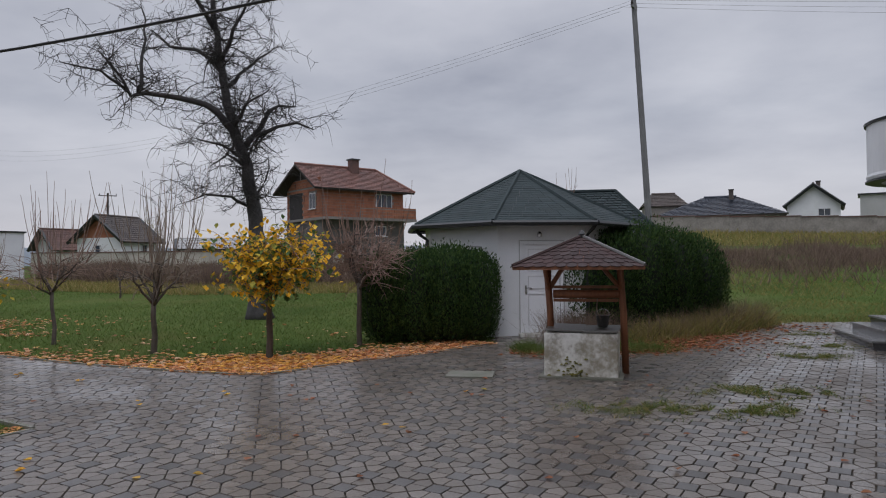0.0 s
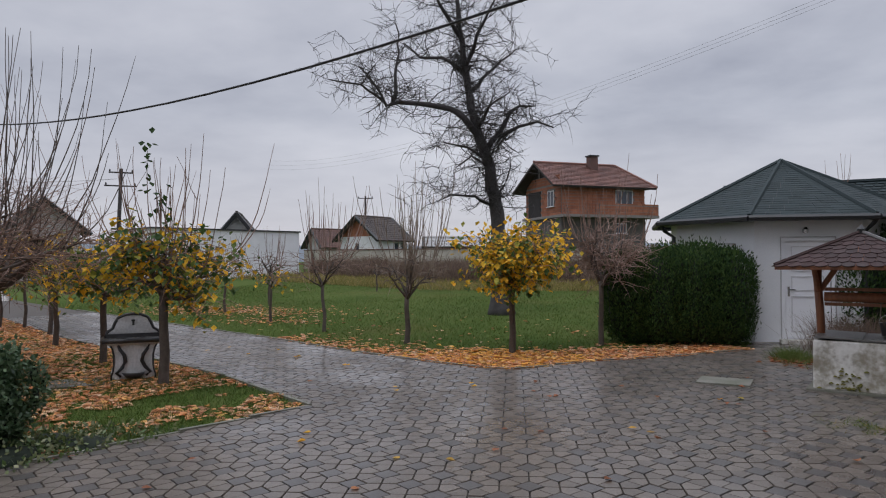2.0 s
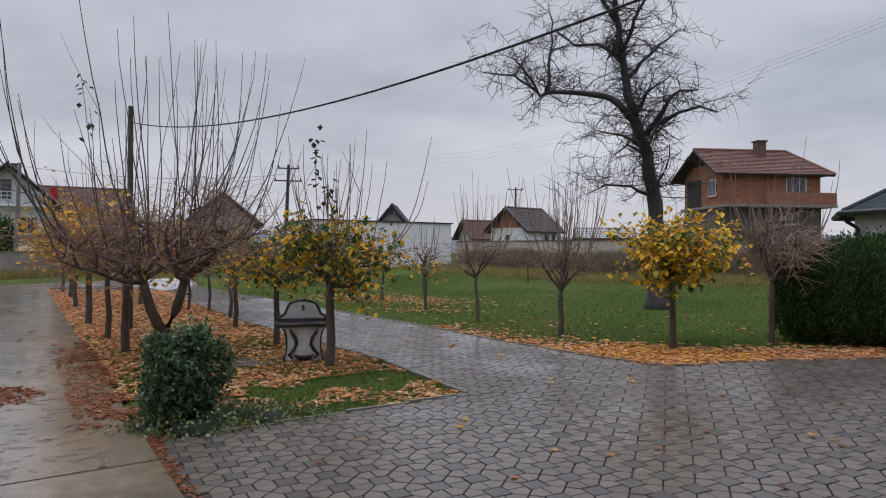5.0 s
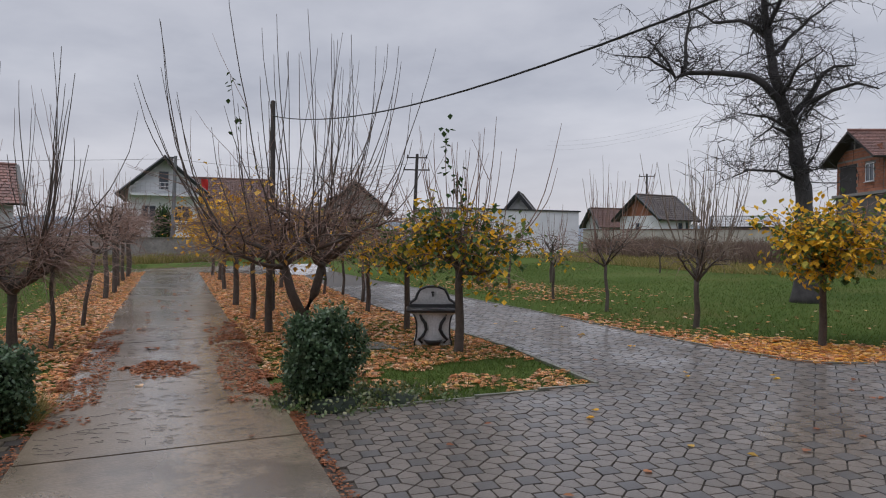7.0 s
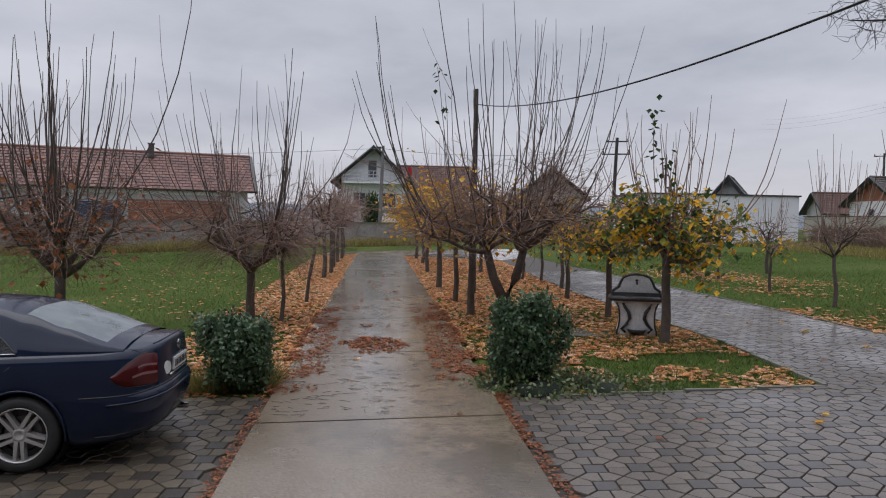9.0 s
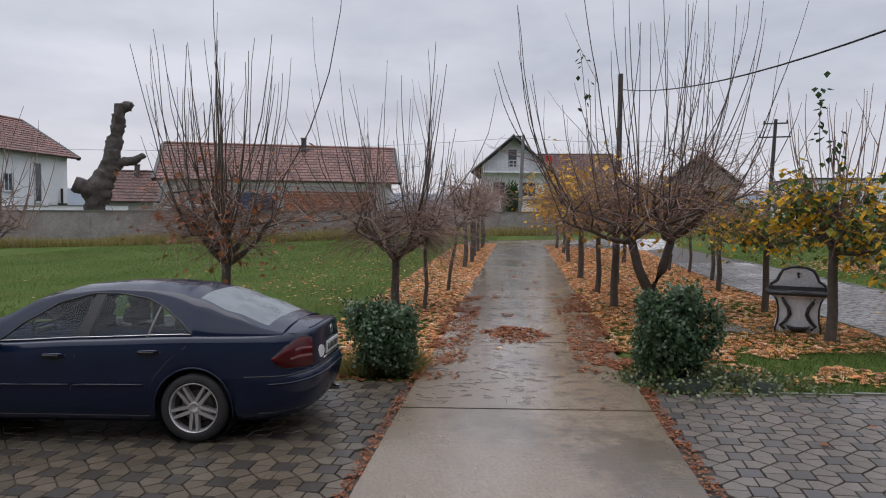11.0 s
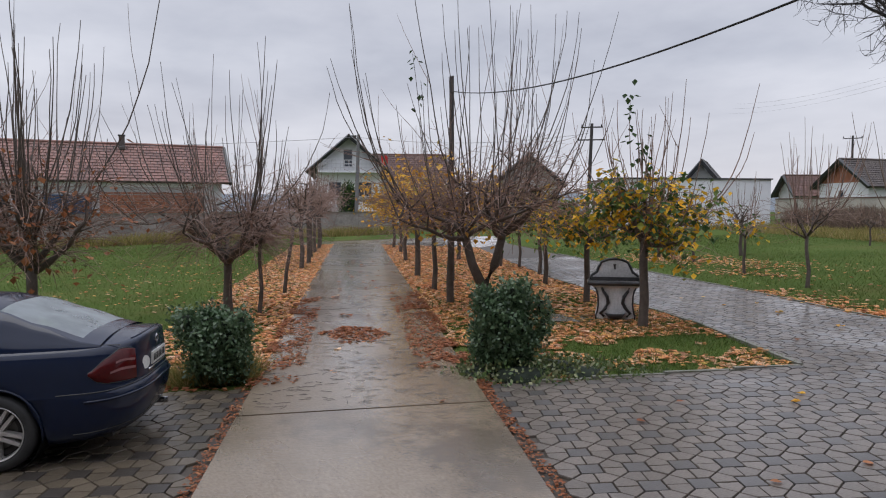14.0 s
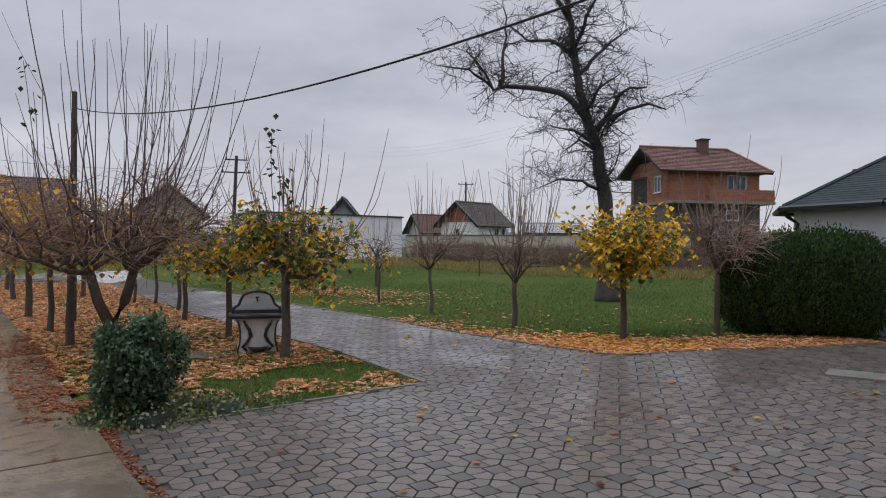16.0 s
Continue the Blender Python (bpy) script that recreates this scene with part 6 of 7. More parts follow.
def body_side(x, z, dy=0.0):
    """Half width of the body at a length and height."""
    lo, b = interp(LOWER, x), interp(BELT, x)
    v = min(1.0, max(0.0, (z - lo) / (b - lo)))
    w, tail, nose = level(v)
    if x < REAR0:
        w *= (1 - min(1, (REAR0 - x) / (1.14 + REAR0 - tail)) ** ROUND) ** (1 / ROUND)
    if x > FRONT0:
        w *= (1 - min(1, (x - FRONT0) / (3.68 - FRONT0 - nose)) ** ROUND) ** (1 / ROUND)
    return HALF * w + dy


def car_body():
    """Skin wrapped round the plan, lifted into arches over the wheels, closed by the upper skin."""
    g = Geo()
    us = [k / 26 for k in range(26)] + [1 + k / 130 for k in range(131)] + [2 + k / 22 for k in range(1, 23)]
    vs = [l[0] for l in LEVELS]
    vs = sorted(set(vs + [(a + b) / 2 for a, b in zip(vs[:-1], vs[1:])]))
    for s in (1, -1):
        rows = []
        for u in us:
            pts = []
            for v in vs:
                p = body_point(u, v)
                for ax in (0.0, 2.854):
                    d = abs(p.x - ax)
                    if d < 0.366:
                        arch = 0.325 + math.sqrt(0.366 ** 2 - d * d)
                        if p.z < arch:
                            p.z = arch - 0.004 * (1 - v)
                            p.y = body_side(p.x, arch) - 0.01 * (1 - v)
                pts.append(p)
            e = pts[-1]
            for k in (0.94, 0.85, 0.7, 0.5, 0.25, 0.0):
                pts.append(Vector((e.x, e.y * k, crowned(e.x, e.y * k))))
            rows.append(pts)
        n = len(rows[0])
        fs = [(i * n + k, (i + 1) * n + k, (i + 1) * n + k + 1, i * n + k + 1) for i in range(len(rows) - 1) for k in range(n - 1)]
        g.add([(p.x, p.y * s, p.z) for r in rows for p in r], fs)
    return g


def cabin_side(x, z):
    """Half width of the cabin's side at a length and height."""
    b, top = interp(BELT, x), interp(ROOF, x) - 0.055
    wb = body_side(x, b - 0.005) * (0.968 + 0.04 * smoothstep(0.45, -0.15, x))
    return wb - 0.235 * (max(0.0, z - b) / 0.42) ** (1.12 - 0.22 * smoothstep(0.35, -0.2, x)) if top > b else wb


def cabin():
    """Roof and pillars, with openings, and the panes in them."""
    shell, panes = Geo(), {}
    marks = [-0.80, -0.64, 0.04, 0.05, 1.53, 1.93, 2.26, 2.36]
    xs = []
    for a, b in zip(marks[:-1], marks[1:]):
        m = max(1, round((b - a) / 0.03))
        xs += [a + (b - a) * k / m for k in range(m)]
    xs.append(marks[-1])
    for s in (1, -1):
        rows = []
        for x in xs:
            b, zr = interp(BELT, x), interp(ROOF, x)
            top = max(b + 0.002, zr - 0.055)
            gt = interp(GLASS_TOP, x) if 0.05 <= x <= 1.93 else b + 0.012
            gt = max(b + 0.012, min(gt, top - 0.012))
            zs = [b - 0.04, b + 0.012] + [b + 0.012 + (gt - b - 0.012) * k / 8 for k in range(1, 9)] + [gt + (top - gt) * k / 3 for k in (1, 2, 3)]
            pts = [Vector((x, s * cabin_side(x, z), z)) for z in zs]
            wt = cabin_side(x, top)
            half = min(wt * 0.95, 0.66)
            for y in (wt * 0.985, (wt + half) / 2, half, half * 0.75, half * 0.5, half * 0.25, 0.0):
                pts.append(Vector((x, s * y, zr - (zr - top) * (y / wt) ** 3)))
            rows.append(pts)
        n = len(rows[0])
        for i in range(len(xs) - 1):
            xm = (xs[i] + xs[i + 1]) / 2
            for k in range(n - 1):
                kind = None
                if 1 <= k <= 8 and 0.05 < xm < 1.93:
                    kind = ("front_window" if xm > 1.08 else "rear_window" if xm > 0.43 else "quarter_window", s)
                elif k >= 15 and -0.64 < xm < 0.04:
                    kind = ("rear_screen", 0)
                elif k >= 15 and 1.53 < xm < 2.26:
                    kind = ("windscreen", 0)
                g = shell if kind is None else panes.setdefault(kind, Geo())
                g.add([rows[i][k], rows[i + 1][k], rows[i + 1][k + 1], rows[i][k + 1]], [(0, 1, 2, 3)])
    return shell, panes


def merge(ob, d=0.0005):
    bm = bmesh.new()
    bm.from_mesh(ob.data)
    bmesh.ops.remove_doubles(bm, verts=bm.verts, dist=d)
    bmesh.ops.dissolve_degenerate(bm, edges=bm.edges, dist=0.0003)
    bmesh.ops.recalc_face_normals(bm, faces=bm.faces)
    bm.to_mesh(ob.data)
    bm.free()
    ob.data.polygons.foreach_set("use_smooth", [True] * len(ob.data.polygons))
    return ob


def wheel(parent, x, s):
    m = Matrix.Translation((x, s * 0.785, 0.325)) @ Matrix.Rotation(radians(-90 * s), 4, "X")
    w = part("wheel", Geo().lathe([(0.16, -0.1), (0.25, -0.09), (0.25, 0.02), (0.16, 0.03)], 24), M_DARK, parent, at=m)
    part("tyre", Geo().lathe([(0.225, -0.10), (0.30, -0.112), (0.318, -0.09), (0.325, -0.04), (0.325, 0.04), (0.318, 0.085), (0.295, 0.108), (0.25, 0.113), (0.232, 0.105), (0.225, 0.06)], 48), M_RUBBER, w, "wet black tyre", smooth=True)
    part("rim", Geo().lathe([(0.21, 0.0), (0.222, 0.07), (0.234, 0.104), (0.231, 0.112), (0.224, 0.108), (0.216, 0.085), (0.208, 0.03)], 48), M_ALLOY, w, "silver alloy rim", smooth=True)
    part("hub", Geo().lathe([(0.066, 0.04), (0.062, 0.082), (0.05, 0.092), (0.034, 0.094), (0.03, 0.088), (0, 0.09)], 20), M_ALLOY, w, smooth=True)
    part("brake_disc", Geo().lathe([(0.06, 0.01), (0.15, 0.01), (0.15, 0.0)], 24), M_SHEET, w)
    for k in range(5):
        a = radians(72 * k + 18)
        for e in (-1, 1):
            u, v = Vector((math.cos(a + e * 0.42), math.sin(a + e * 0.42), 0)), Vector((math.cos(a + e * 0.155), math.sin(a + e * 0.155), 0))
            p, q = u * 0.055, v * 0.216
            sd = Vector((-(q - p).y, (q - p).x, 0)).normalized()
            up, dn = Vector((0, 0, 0.09)), Vector((0, 0, 0.045))
            g = Geo().add([p + sd * 0.017 + up, p - sd * 0.017 + up, q - sd * 0.0125 + up * 1.12, q + sd * 0.0125 + up * 1.12, p + sd * 0.022 + dn, p - sd * 0.022 + dn, q - sd * 0.019 + dn, q + sd * 0.019 + dn],
                          [(0, 1, 2, 3), (7, 6, 5, 4), (0, 4, 5, 1), (1, 5, 6, 2), (2, 6, 7, 3), (3, 7, 4, 0)])
            part("spoke", g, M_ALLOY, w)


def car():
    ox, oy = CAR_AT
    c = thing("parked_car", pose(ox, oy, plane_z(ox, oy, CAR_H), 1.4, 0.6, CAR_TURN) @ Matrix.Scale(0.985, 4), "wet dark blue saloon car parked on the paving", "car")
    merge(part("body", car_body(), M_PAINT, c))
    shell, panes = cabin()
    merge(part("roof", shell, M_PAINT, c))
    for (nm, s), g in panes.items():
        merge(part(nm, g, M_PALEGLASS if nm == "rear_screen" else M_CARGLASS, c)).visible_shadow = False
    for x in (0.0, 2.854):
        for s in (-1, 1):
            wheel(c, x, s)
            rim = [(x + 0.372 * math.cos(a), s * (body_side(x + 0.37 * math.cos(a), 0.325 + 0.372 * math.sin(a)) - 0.004), 0.325 + 0.372 * math.sin(a)) for a in np.linspace(-0.25, math.pi + 0.25, 25)]
            part("arch_lip", Geo().tube(rim, 0.011, 6), M_PAINT, c, smooth=True)
            part("arch_liner", Geo().lathe([(0.362, -0.34), (0.362, 0.095)], 28), M_BLACKTRIM, c, at=Matrix.Translation((x, s * 0.78, 0.325)) @ Matrix.Rotation(radians(-90 * s), 4, "X"))
    part("underbody", Geo().box((1.3, 0, 0.3), (4.3, 1.3, 0.22)), M_BLACKTRIM, c)

    def skin(line, s, off=0.001):
        return [(x, s * body_side(x, z, off), z) for x, z in line]

    def on_cabin(x, z, s, off):
        return Vector((x, s * (cabin_side(x, z) + off), z + off * 0.4))

    def strap(a, b, wa, wb, s, off=0.003):
        """A flat post on the side glass from a to b, of width wa to wb."""
        g = Geo()
        for k in range(9):
            x, z, w = a[0] + (b[0] - a[0]) * k / 8, a[1] + (b[1] - a[1]) * k / 8, wa + (wb - wa) * k / 8
            g.v += [tuple(on_cabin(x - w / 2, z, s, off)), tuple(on_cabin(x + w / 2, z, s, off)), tuple(on_cabin(x + w / 2, z, s, -0.02)), tuple(on_cabin(x - w / 2, z, s, -0.02))]
        g.f = [(4 * k + i, 4 * k + (i + 1) % 4, 4 * k + 4 + (i + 1) % 4, 4 * k + 4 + i) for k in range(8) for i in range(4)]
        return g

    for s in (-1, 1):
        part("window_post", strap((1.115, 0.945), (1.03, 1.355), 0.13, 0.10, s), M_BLACKTRIM, c)
        part("quarter_post", strap((0.475, 0.965), (0.40, 1.25), 0.022, 0.018, s, 0.005), M_SHEET, c)
        edge = [(0.05, 0.998)] + [(x, interp(GLASS_TOP, x)) for x in np.linspace(0.07, 1.92, 34)]
        part("window_seal", Geo().tube([on_cabin(x, z, s, 0.003) for x, z in edge], 0.009, 5), M_BLACKTRIM, c, smooth=True)
        part("belt_trim", Geo().tube([on_cabin(x, interp(BELT, x) + 0.014, s, 0.004) for x in np.linspace(0.05, 1.95, 20)], 0.0075, 6), M_STEEL, c, "thin chrome moulding", smooth=True)
        for line in ([(1.15, 0.24), (1.16, 0.5), (1.13, 0.8), (1.10, 0.93)], [(2.10, 0.26), (2.14, 0.6), (2.05, 0.89)], [(0.42, 0.24), (0.41, 0.5), (0.36, 0.62), (0.24, 0.76), (0.08, 0.89), (0.03, 0.97)]):
            part("door_seam", Geo().tube(skin(line, s, -0.0005), 0.004, 4), M_BLACKTRIM, c)
        part("sill_seam", Geo().tube(skin([(0.42 + 0.21 * k, 0.245) for k in range(9)], s, 0.0), 0.0045, 4), M_BLACKTRIM, c)
        for a, b in ((0.47, 1.13), (1.18, 2.10)):
            part("rub_strip", Geo().tube(skin([(a + (b - a) * k / 6, 0.545 - 0.012 * (a + (b - a) * k / 6)) for k in range(7)], s, 0.003), 0.012, 6), M_PAINT, c, smooth=True)
        for x, z in ((0.33, 0.845), (1.24, 0.805)):
            part("handle_recess", Geo().tube(skin([(x - 0.02, z - 0.012), (x + 0.09, z - 0.018), (x + 0.21, z - 0.012)], s, -0.004), [0.012, 0.03, 0.012], 8), M_BLACKTRIM, c, smooth=True)
            hd = part("door_handle", Geo().tube([(x, s * body_side(x, z, 0.0), z), (x + 0.03, s * body_side(x, z, 0.03), z + 0.005), (x + 0.17, s * body_side(x, z, 0.03), z), (x + 0.2, s * body_side(x, z, 0.0), z - 0.004)], 0.016, 8), M_PAINT, c, smooth=True)
            part("handle_trim", Geo().box((x + 0.1, s * body_side(x, z, 0.045), z), (0.15, 0.005, 0.009)), M_STEEL, hd)
        mr = part("wing_mirror", Geo().lathe([(0.0, -0.1), (0.06, -0.08), (0.09, 0), (0.075, 0.07), (0.0, 0.09)], 14, (1.9, s * 0.98, 0.97)), M_PAINT, c, smooth=True)
        part("mirror_foot", Geo().tube([(1.92, s * 0.84, 0.91), (1.91, s * 0.95, 0.94)], 0.03, 6), M_BLACKTRIM, mr)

        # tail lamp: a lens wrapped round the corner, pointed forward
        def lens(f, h, off):
            u = 0.755 - 0.44 * f
            p0 = body_point(u, 0.8)
            top, bot = interp([(0, 0.79), (0.3, 0.895), (0.6, 0.962), (0.72, 0.965), (1, 0.95)], f), interp([(0, 0.77), (0.12, 0.712), (0.3, 0.69), (1, 0.685)], f)
            z = bot + (top - bot) * h
            lo = interp(LOWER, p0.x)
            p = body_point(u, (z - lo) / (crowned(p0.x, p0.y) - lo))
            q = body_point(u - 0.01, 0.8) - p0
            nrm = Vector((q.y, -q.x, 0)).normalized()
            nrm = nrm if nrm.y > 0 or nrm.x < 0 else -nrm
            p = p + nrm * off
            return (p.x, s * p.y, p.z)

        fr = ((0.0, -0.004), (0.06, 0.008), (0.5, 0.014), (0.94, 0.008), (1.0, -0.004))
        g = Geo().add([lens(k / 20, h, o) for k in range(21) for h, o in fr], [(k * 5 + j, (k + 1) * 5 + j, (k + 1) * 5 + j + 1, k * 5 + j + 1) for k in range(20) for j in range(4)])
        lamp = merge(part("tail_light", g, M_TAIL, c, "red tail light with pale bands"))
        for h0, h1, f0 in ((0.36, 0.44, 0.38), (0.62, 0.69, 0.5)):
            gw = Geo().add([lens(f0 + (0.97 - f0) * k / 8, h, 0.0155) for k in range(9) for h in (h0, h1)], [(2 * k, 2 * k + 2, 2 * k + 3, 2 * k + 1) for k in range(8)])
            part("lens_band", gw, M_TAIL_W, lamp)
        rim = [lens(f, 0.0, 0.0) for f in np.linspace(0, 1, 16)] + [lens(f, 1.0, 0.0) for f in np.linspace(1, 0, 16)]
        part("lamp_seal", Geo().tube(rim, 0.004, 4), M_BLACKTRIM, lamp)

    def tail(v0, u0=0.0, off=0.0, n=28, u1=1.0):
        """A line round the tail at one share of the height, from side to side."""
        half = []
        for k in range(n + 1):
            p = body_point(u0 + (u1 - u0) * k / n, v0)
            half.append(Vector((p.x - off * (1 - k / n), p.y + off * k / n, p.z)))
        return [Vector((p.x, -p.y, p.z)) for p in half[::-1]][:-1] + half

    part("bumper_seam", Geo().tube(tail(0.535, 0.0, 0.0005, 24, 0.93), 0.005, 4), M_BLACKTRIM, c)
    part("bumper_strip", Geo().tube(tail(0.44, 0.0, 0.003, 24, 0.8), 0.011, 6), M_PAINT, c, smooth=True)
    part("bumper_shadow_gap", Geo().tube(tail(0.10, 0.0, 0.0, 20, 0.85), 0.006, 4), M_BLACKTRIM, c)
    part("boot_lip", Geo().tube([p + Vector((0.012, 0, 0.004)) for p in tail(1.0, 0.0, 0.0, 14, 0.30)], 0.006, 6), M_PAINT, c, smooth=True)
    part("boot_seam", Geo().tube([(x, s, crowned(x, s) + 0.001) for x, s in [(-0.95, -0.70), (-0.7, -0.71), (-0.66, -0.66), (-0.655, 0), (-0.66, 0.66), (-0.7, 0.71), (-0.95, 0.70)]], 0.004, 4), M_BLACKTRIM, c)
    part("boot_handle_trim", Geo().tube([(-1.097, y, 0.715) for y in np.linspace(-0.36, 0.36, 7)], 0.011, 6), M_STEEL, c, "chrome strip under the plate", smooth=True)
    pl = part("number_plate", Geo().box((-1.104, 0, 0.80), (0.016, 0.52, 0.115), 0, 1.0, 0, radians(-3)), M_PLATE, c, "white number plate with dark bars")
    for k in range(7):
        part("plate_bar", Geo().box((-1.114, 0.2 - k * 0.067, 0.80), (0.004, 0.036, 0.065)), M_BLACKTRIM, pl)
    part("country_sticker", Geo().lathe([(0.0, 0.012), (0.06, 0.012), (0.06, 0.0)], 24), M_PLATE, c, "white oval sticker", at=Matrix.Translation((-1.076, 0.40, 0.79)) @ Matrix.Rotation(radians(-90), 4, "Y") @ Matrix.Rotation(radians(-18), 4, "X"))
    part("badge", Geo().tube([(-1.096, 0.042 * math.cos(a), 0.955 + 0.042 * math.sin(a)) for a in np.linspace(0, 6.283, 17)], 0.006, 5), M_STEEL, c)
    part("exhaust", Geo().tube([(-0.9, -0.5, 0.23), (-1.08, -0.5, 0.23)], 0.03, 10), M_STEEL, c)
    # inside
    for x, y in ((1.25, 0.38), (1.25, -0.38), (0.35, 0.38), (0.35, -0.38)):
        st = part("seat", Geo().box((x + 0.2, y, 0.62), (0.5, 0.5, 0.2)).box((x - 0.05, y, 0.85), (0.14, 0.5, 0.55), 0, 0.85, 0, radians(-12)), M_SEAT, c)
        bevel(st, 0.04, 3)
        part("headrest", Geo().lathe([(0, -0.09), (0.09, -0.07), (0.125, 0), (0.1, 0.08), (0, 0.1)], 12, (x - 0.12, y, 1.2)), M_SEAT, st, smooth=True)
    sw = part("steering_wheel", Geo().tube([(1.72 + 0.06 * math.sin(a), 0.38 + 0.18 * math.cos(a), 0.98 + 0.17 * math.sin(a)) for a in np.linspace(0, 6.283, 21)], 0.014, 6), M_BLACKTRIM, c, smooth=True)
    part("wheel_hub", Geo().box((1.74, 0.38, 0.96), (0.06, 0.3, 0.07)), M_BLACKTRIM, sw)
    part("dashboard", Geo().box((2.05, 0, 0.82), (0.5, 1.4, 0.14)), M_BLACKTRIM, c)
    part("parcel_shelf", Geo().box((-0.3, 0, 1.0), (0.5, 1.1, 0.05)), M_SEAT, c)
    part("cabin_floor", Geo().box((1.0, 0, 0.48), (2.8, 1.5, 0.06)), M_SEAT, c)


car()


# ---- porch steps and round balcony ----
def porch():
    x, y = 8.95, 14.75
    st = thing("porch_steps", pose(x, y, plane_z(x, y), 0, 0, -14), "polished dark and grey granite porch steps", "steps")
    for k, h in enumerate((0.17, 0.34, 0.51)):
        part("riser", Geo().box((0.3 + 0.3 * k, 0, h - 0.1), (1.7, 2.6 - 0.4 * k, 0.15)), M_GRANITE_L if k % 2 else M_GRANITE, st)
        part("tread", Geo().box((0.3 + 0.3 * k, 0, h - 0.01), (1.76, 2.66 - 0.4 * k, 0.035)), M_GRANITE_L, st)
    b = thing("round_balcony", pose(10.95, 15.2, 0.25), "white rendered round balcony of a house", "balcony")
    part("balcony_wall", Geo().lathe([(0.01, 3.62), (1.5, 3.62), (1.72, 3.66), (1.74, 3.72), (1.72, 3.78), (1.72, 4.86), (1.56, 4.86), (1.56, 3.9), (0.01, 3.9)], 40), M_WHITE, b, smooth=False)
    part("coping", Geo().lathe([(1.5, 4.86), (1.76, 4.86), (1.77, 4.91), (1.5, 4.91)], 40), M_GUTTER, b)
    part("underside_trim", Geo().lathe([(1.45, 3.60), (1.76, 3.60), (1.76, 3.635), (1.45, 3.635)], 40), M_GUTTER, b)
    part("column", Geo().lathe([(0.2, -0.2), (0.2, 0.15), (0.15, 0.2), (0.15, 3.5), (0.2, 3.61)], 20), M_WHITE, b, smooth=True)


porch()


# ---- litter, grass, brush ----
lit = random.Random(11)


def fallen(g, x, y, size, z=None):
    """One curled leaf lying on the ground."""
    a = lit.uniform(0, 6.283)
    d, s = Vector((math.cos(a), math.sin(a), 0)), Vector((-math.sin(a), math.cos(a), 0))
    h = ground_z(x, y) + lit.uniform(0.004, 0.03) + (0 if z is None else z)
    c = Vector((x, y, h))
    w, l, k = size * lit.uniform(0.35, 0.5), size, lit.uniform(0.05, 0.3) * size
    tilt = lit.gauss(0, 0.35)
    up = Vector((0, 0, 1)) * math.cos(tilt) + s * math.sin(tilt)
    g.add([c - d * l * 0.5, c - d * l * 0.1 + s * w + up * k, c + d * l * 0.25 + s * w * 0.8 + up * k, c + d * l * 0.5 + up * k * 0.6, c + d * l * 0.25 - s * w * 0.8 + up * k, c - d * l * 0.1 - s * w + up * k, c + d * l * 0.05],
          [(0, 6, 1), (1, 6, 2), (2, 6, 3), (3, 6, 4), (4, 6, 5), (5, 6, 0)])


def clumpy(x, y, f=0.8):
    return 0.5 + 0.5 * noise.noise(Vector((x * f, y * f, 2.3)))


def strip(g, n, s0, s1, o0, o1, size, power=1.0, z=None, thin=0.0, keep=None):
    k = 0
    for _ in range(n * 4):
        if k >= n:
            break
        s = s0 + (s1 - s0) * lit.random()
        x, y = pt(s, o0 + (o1 - o0) * lit.random() ** power)
        if lit.random() < thin + (1 - thin) * clumpy(x, y) and (keep is None or keep(x, y)):
            fallen(g, x, y, size * lit.uniform(0.6, 1.25), z)
            k += 1


def litter(name, label, g, material):
    tagged(part(name, g, material), label, "leaves", kind="stuff")


in_island = lambda x, y: inside(ISLAND, x, y)
off_paving = lambda x, y: not inside(PAVED, x, y)
g = Geo()
strip(g, 11000, 2.2, 32, -1.25, -3.4, 0.12, 1.4, None, 0.25, off_paving)
strip(g, 500, 4, 30, -3, -9, 0.11, 1.6, None, 0.1, off_paving)
litter("fallen_leaves", "orange-brown leaves along the drive's edge", g, M_LITTER)
g = Geo()
strip(g, 18000, 3.0, 30, 1.25, 6.5, 0.12, 1.1, None, 0.3, in_island)
strip(g, 2600, 0.7, 5.0, 1.6, 7.4, 0.11, 0.7, None, 0.0, lambda x, y: in_island(x, y) and clumpy(x, y, 1.6) > 0.5)
litter("fallen_leaves", "orange-brown leaves under the row of trees", g, M_LITTER)
g = Geo()
for _ in range(9500):
    k = lit.random()
    i = lit.choices(range(3, len(LAWN_EDGE) - 1), [0.35, 0.6, 1.2, 1.6, 1.3, 2.2, 2.0, 1.2][: len(LAWN_EDGE) - 4])[0]
    a, b = Vector(LAWN_EDGE[i]), Vector(LAWN_EDGE[i + 1])
    p = a.lerp(b, k)
    nn = Vector((-(b - a).y, (b - a).x)).normalized()
    p += nn * (abs(lit.gauss(0, 0.65)) - 0.06)
    if lit.random() < 0.35 + clumpy(p.x, p.y, 1.2) * 0.65:
        fallen(g, p.x, p.y, 0.125 * lit.uniform(0.6, 1.2))
for _ in range(1500):
    x, y = lit.gauss(-3.2, 0.9), lit.gauss(12.75, 0.5)
    if off_paving(x, y):
        fallen(g, x, y, 0.125 * lit.uniform(0.6, 1.2))
litter("fallen_leaves", "bright orange leaves along the lawn's edge", g, M_LITTER)
g = Geo()
for _ in range(1700):
    x, y = lit.gauss(-3.0, 1.0), lit.gauss(12.85, 0.5)
    if off_paving(x, y):
        fallen(g, x, y, 0.12 * lit.uniform(0.6, 1.2), 0.012)
litter("fallen_leaves", "golden leaves fallen below the yellow tree", g, M_LITTER_GOLD)
g = Geo()
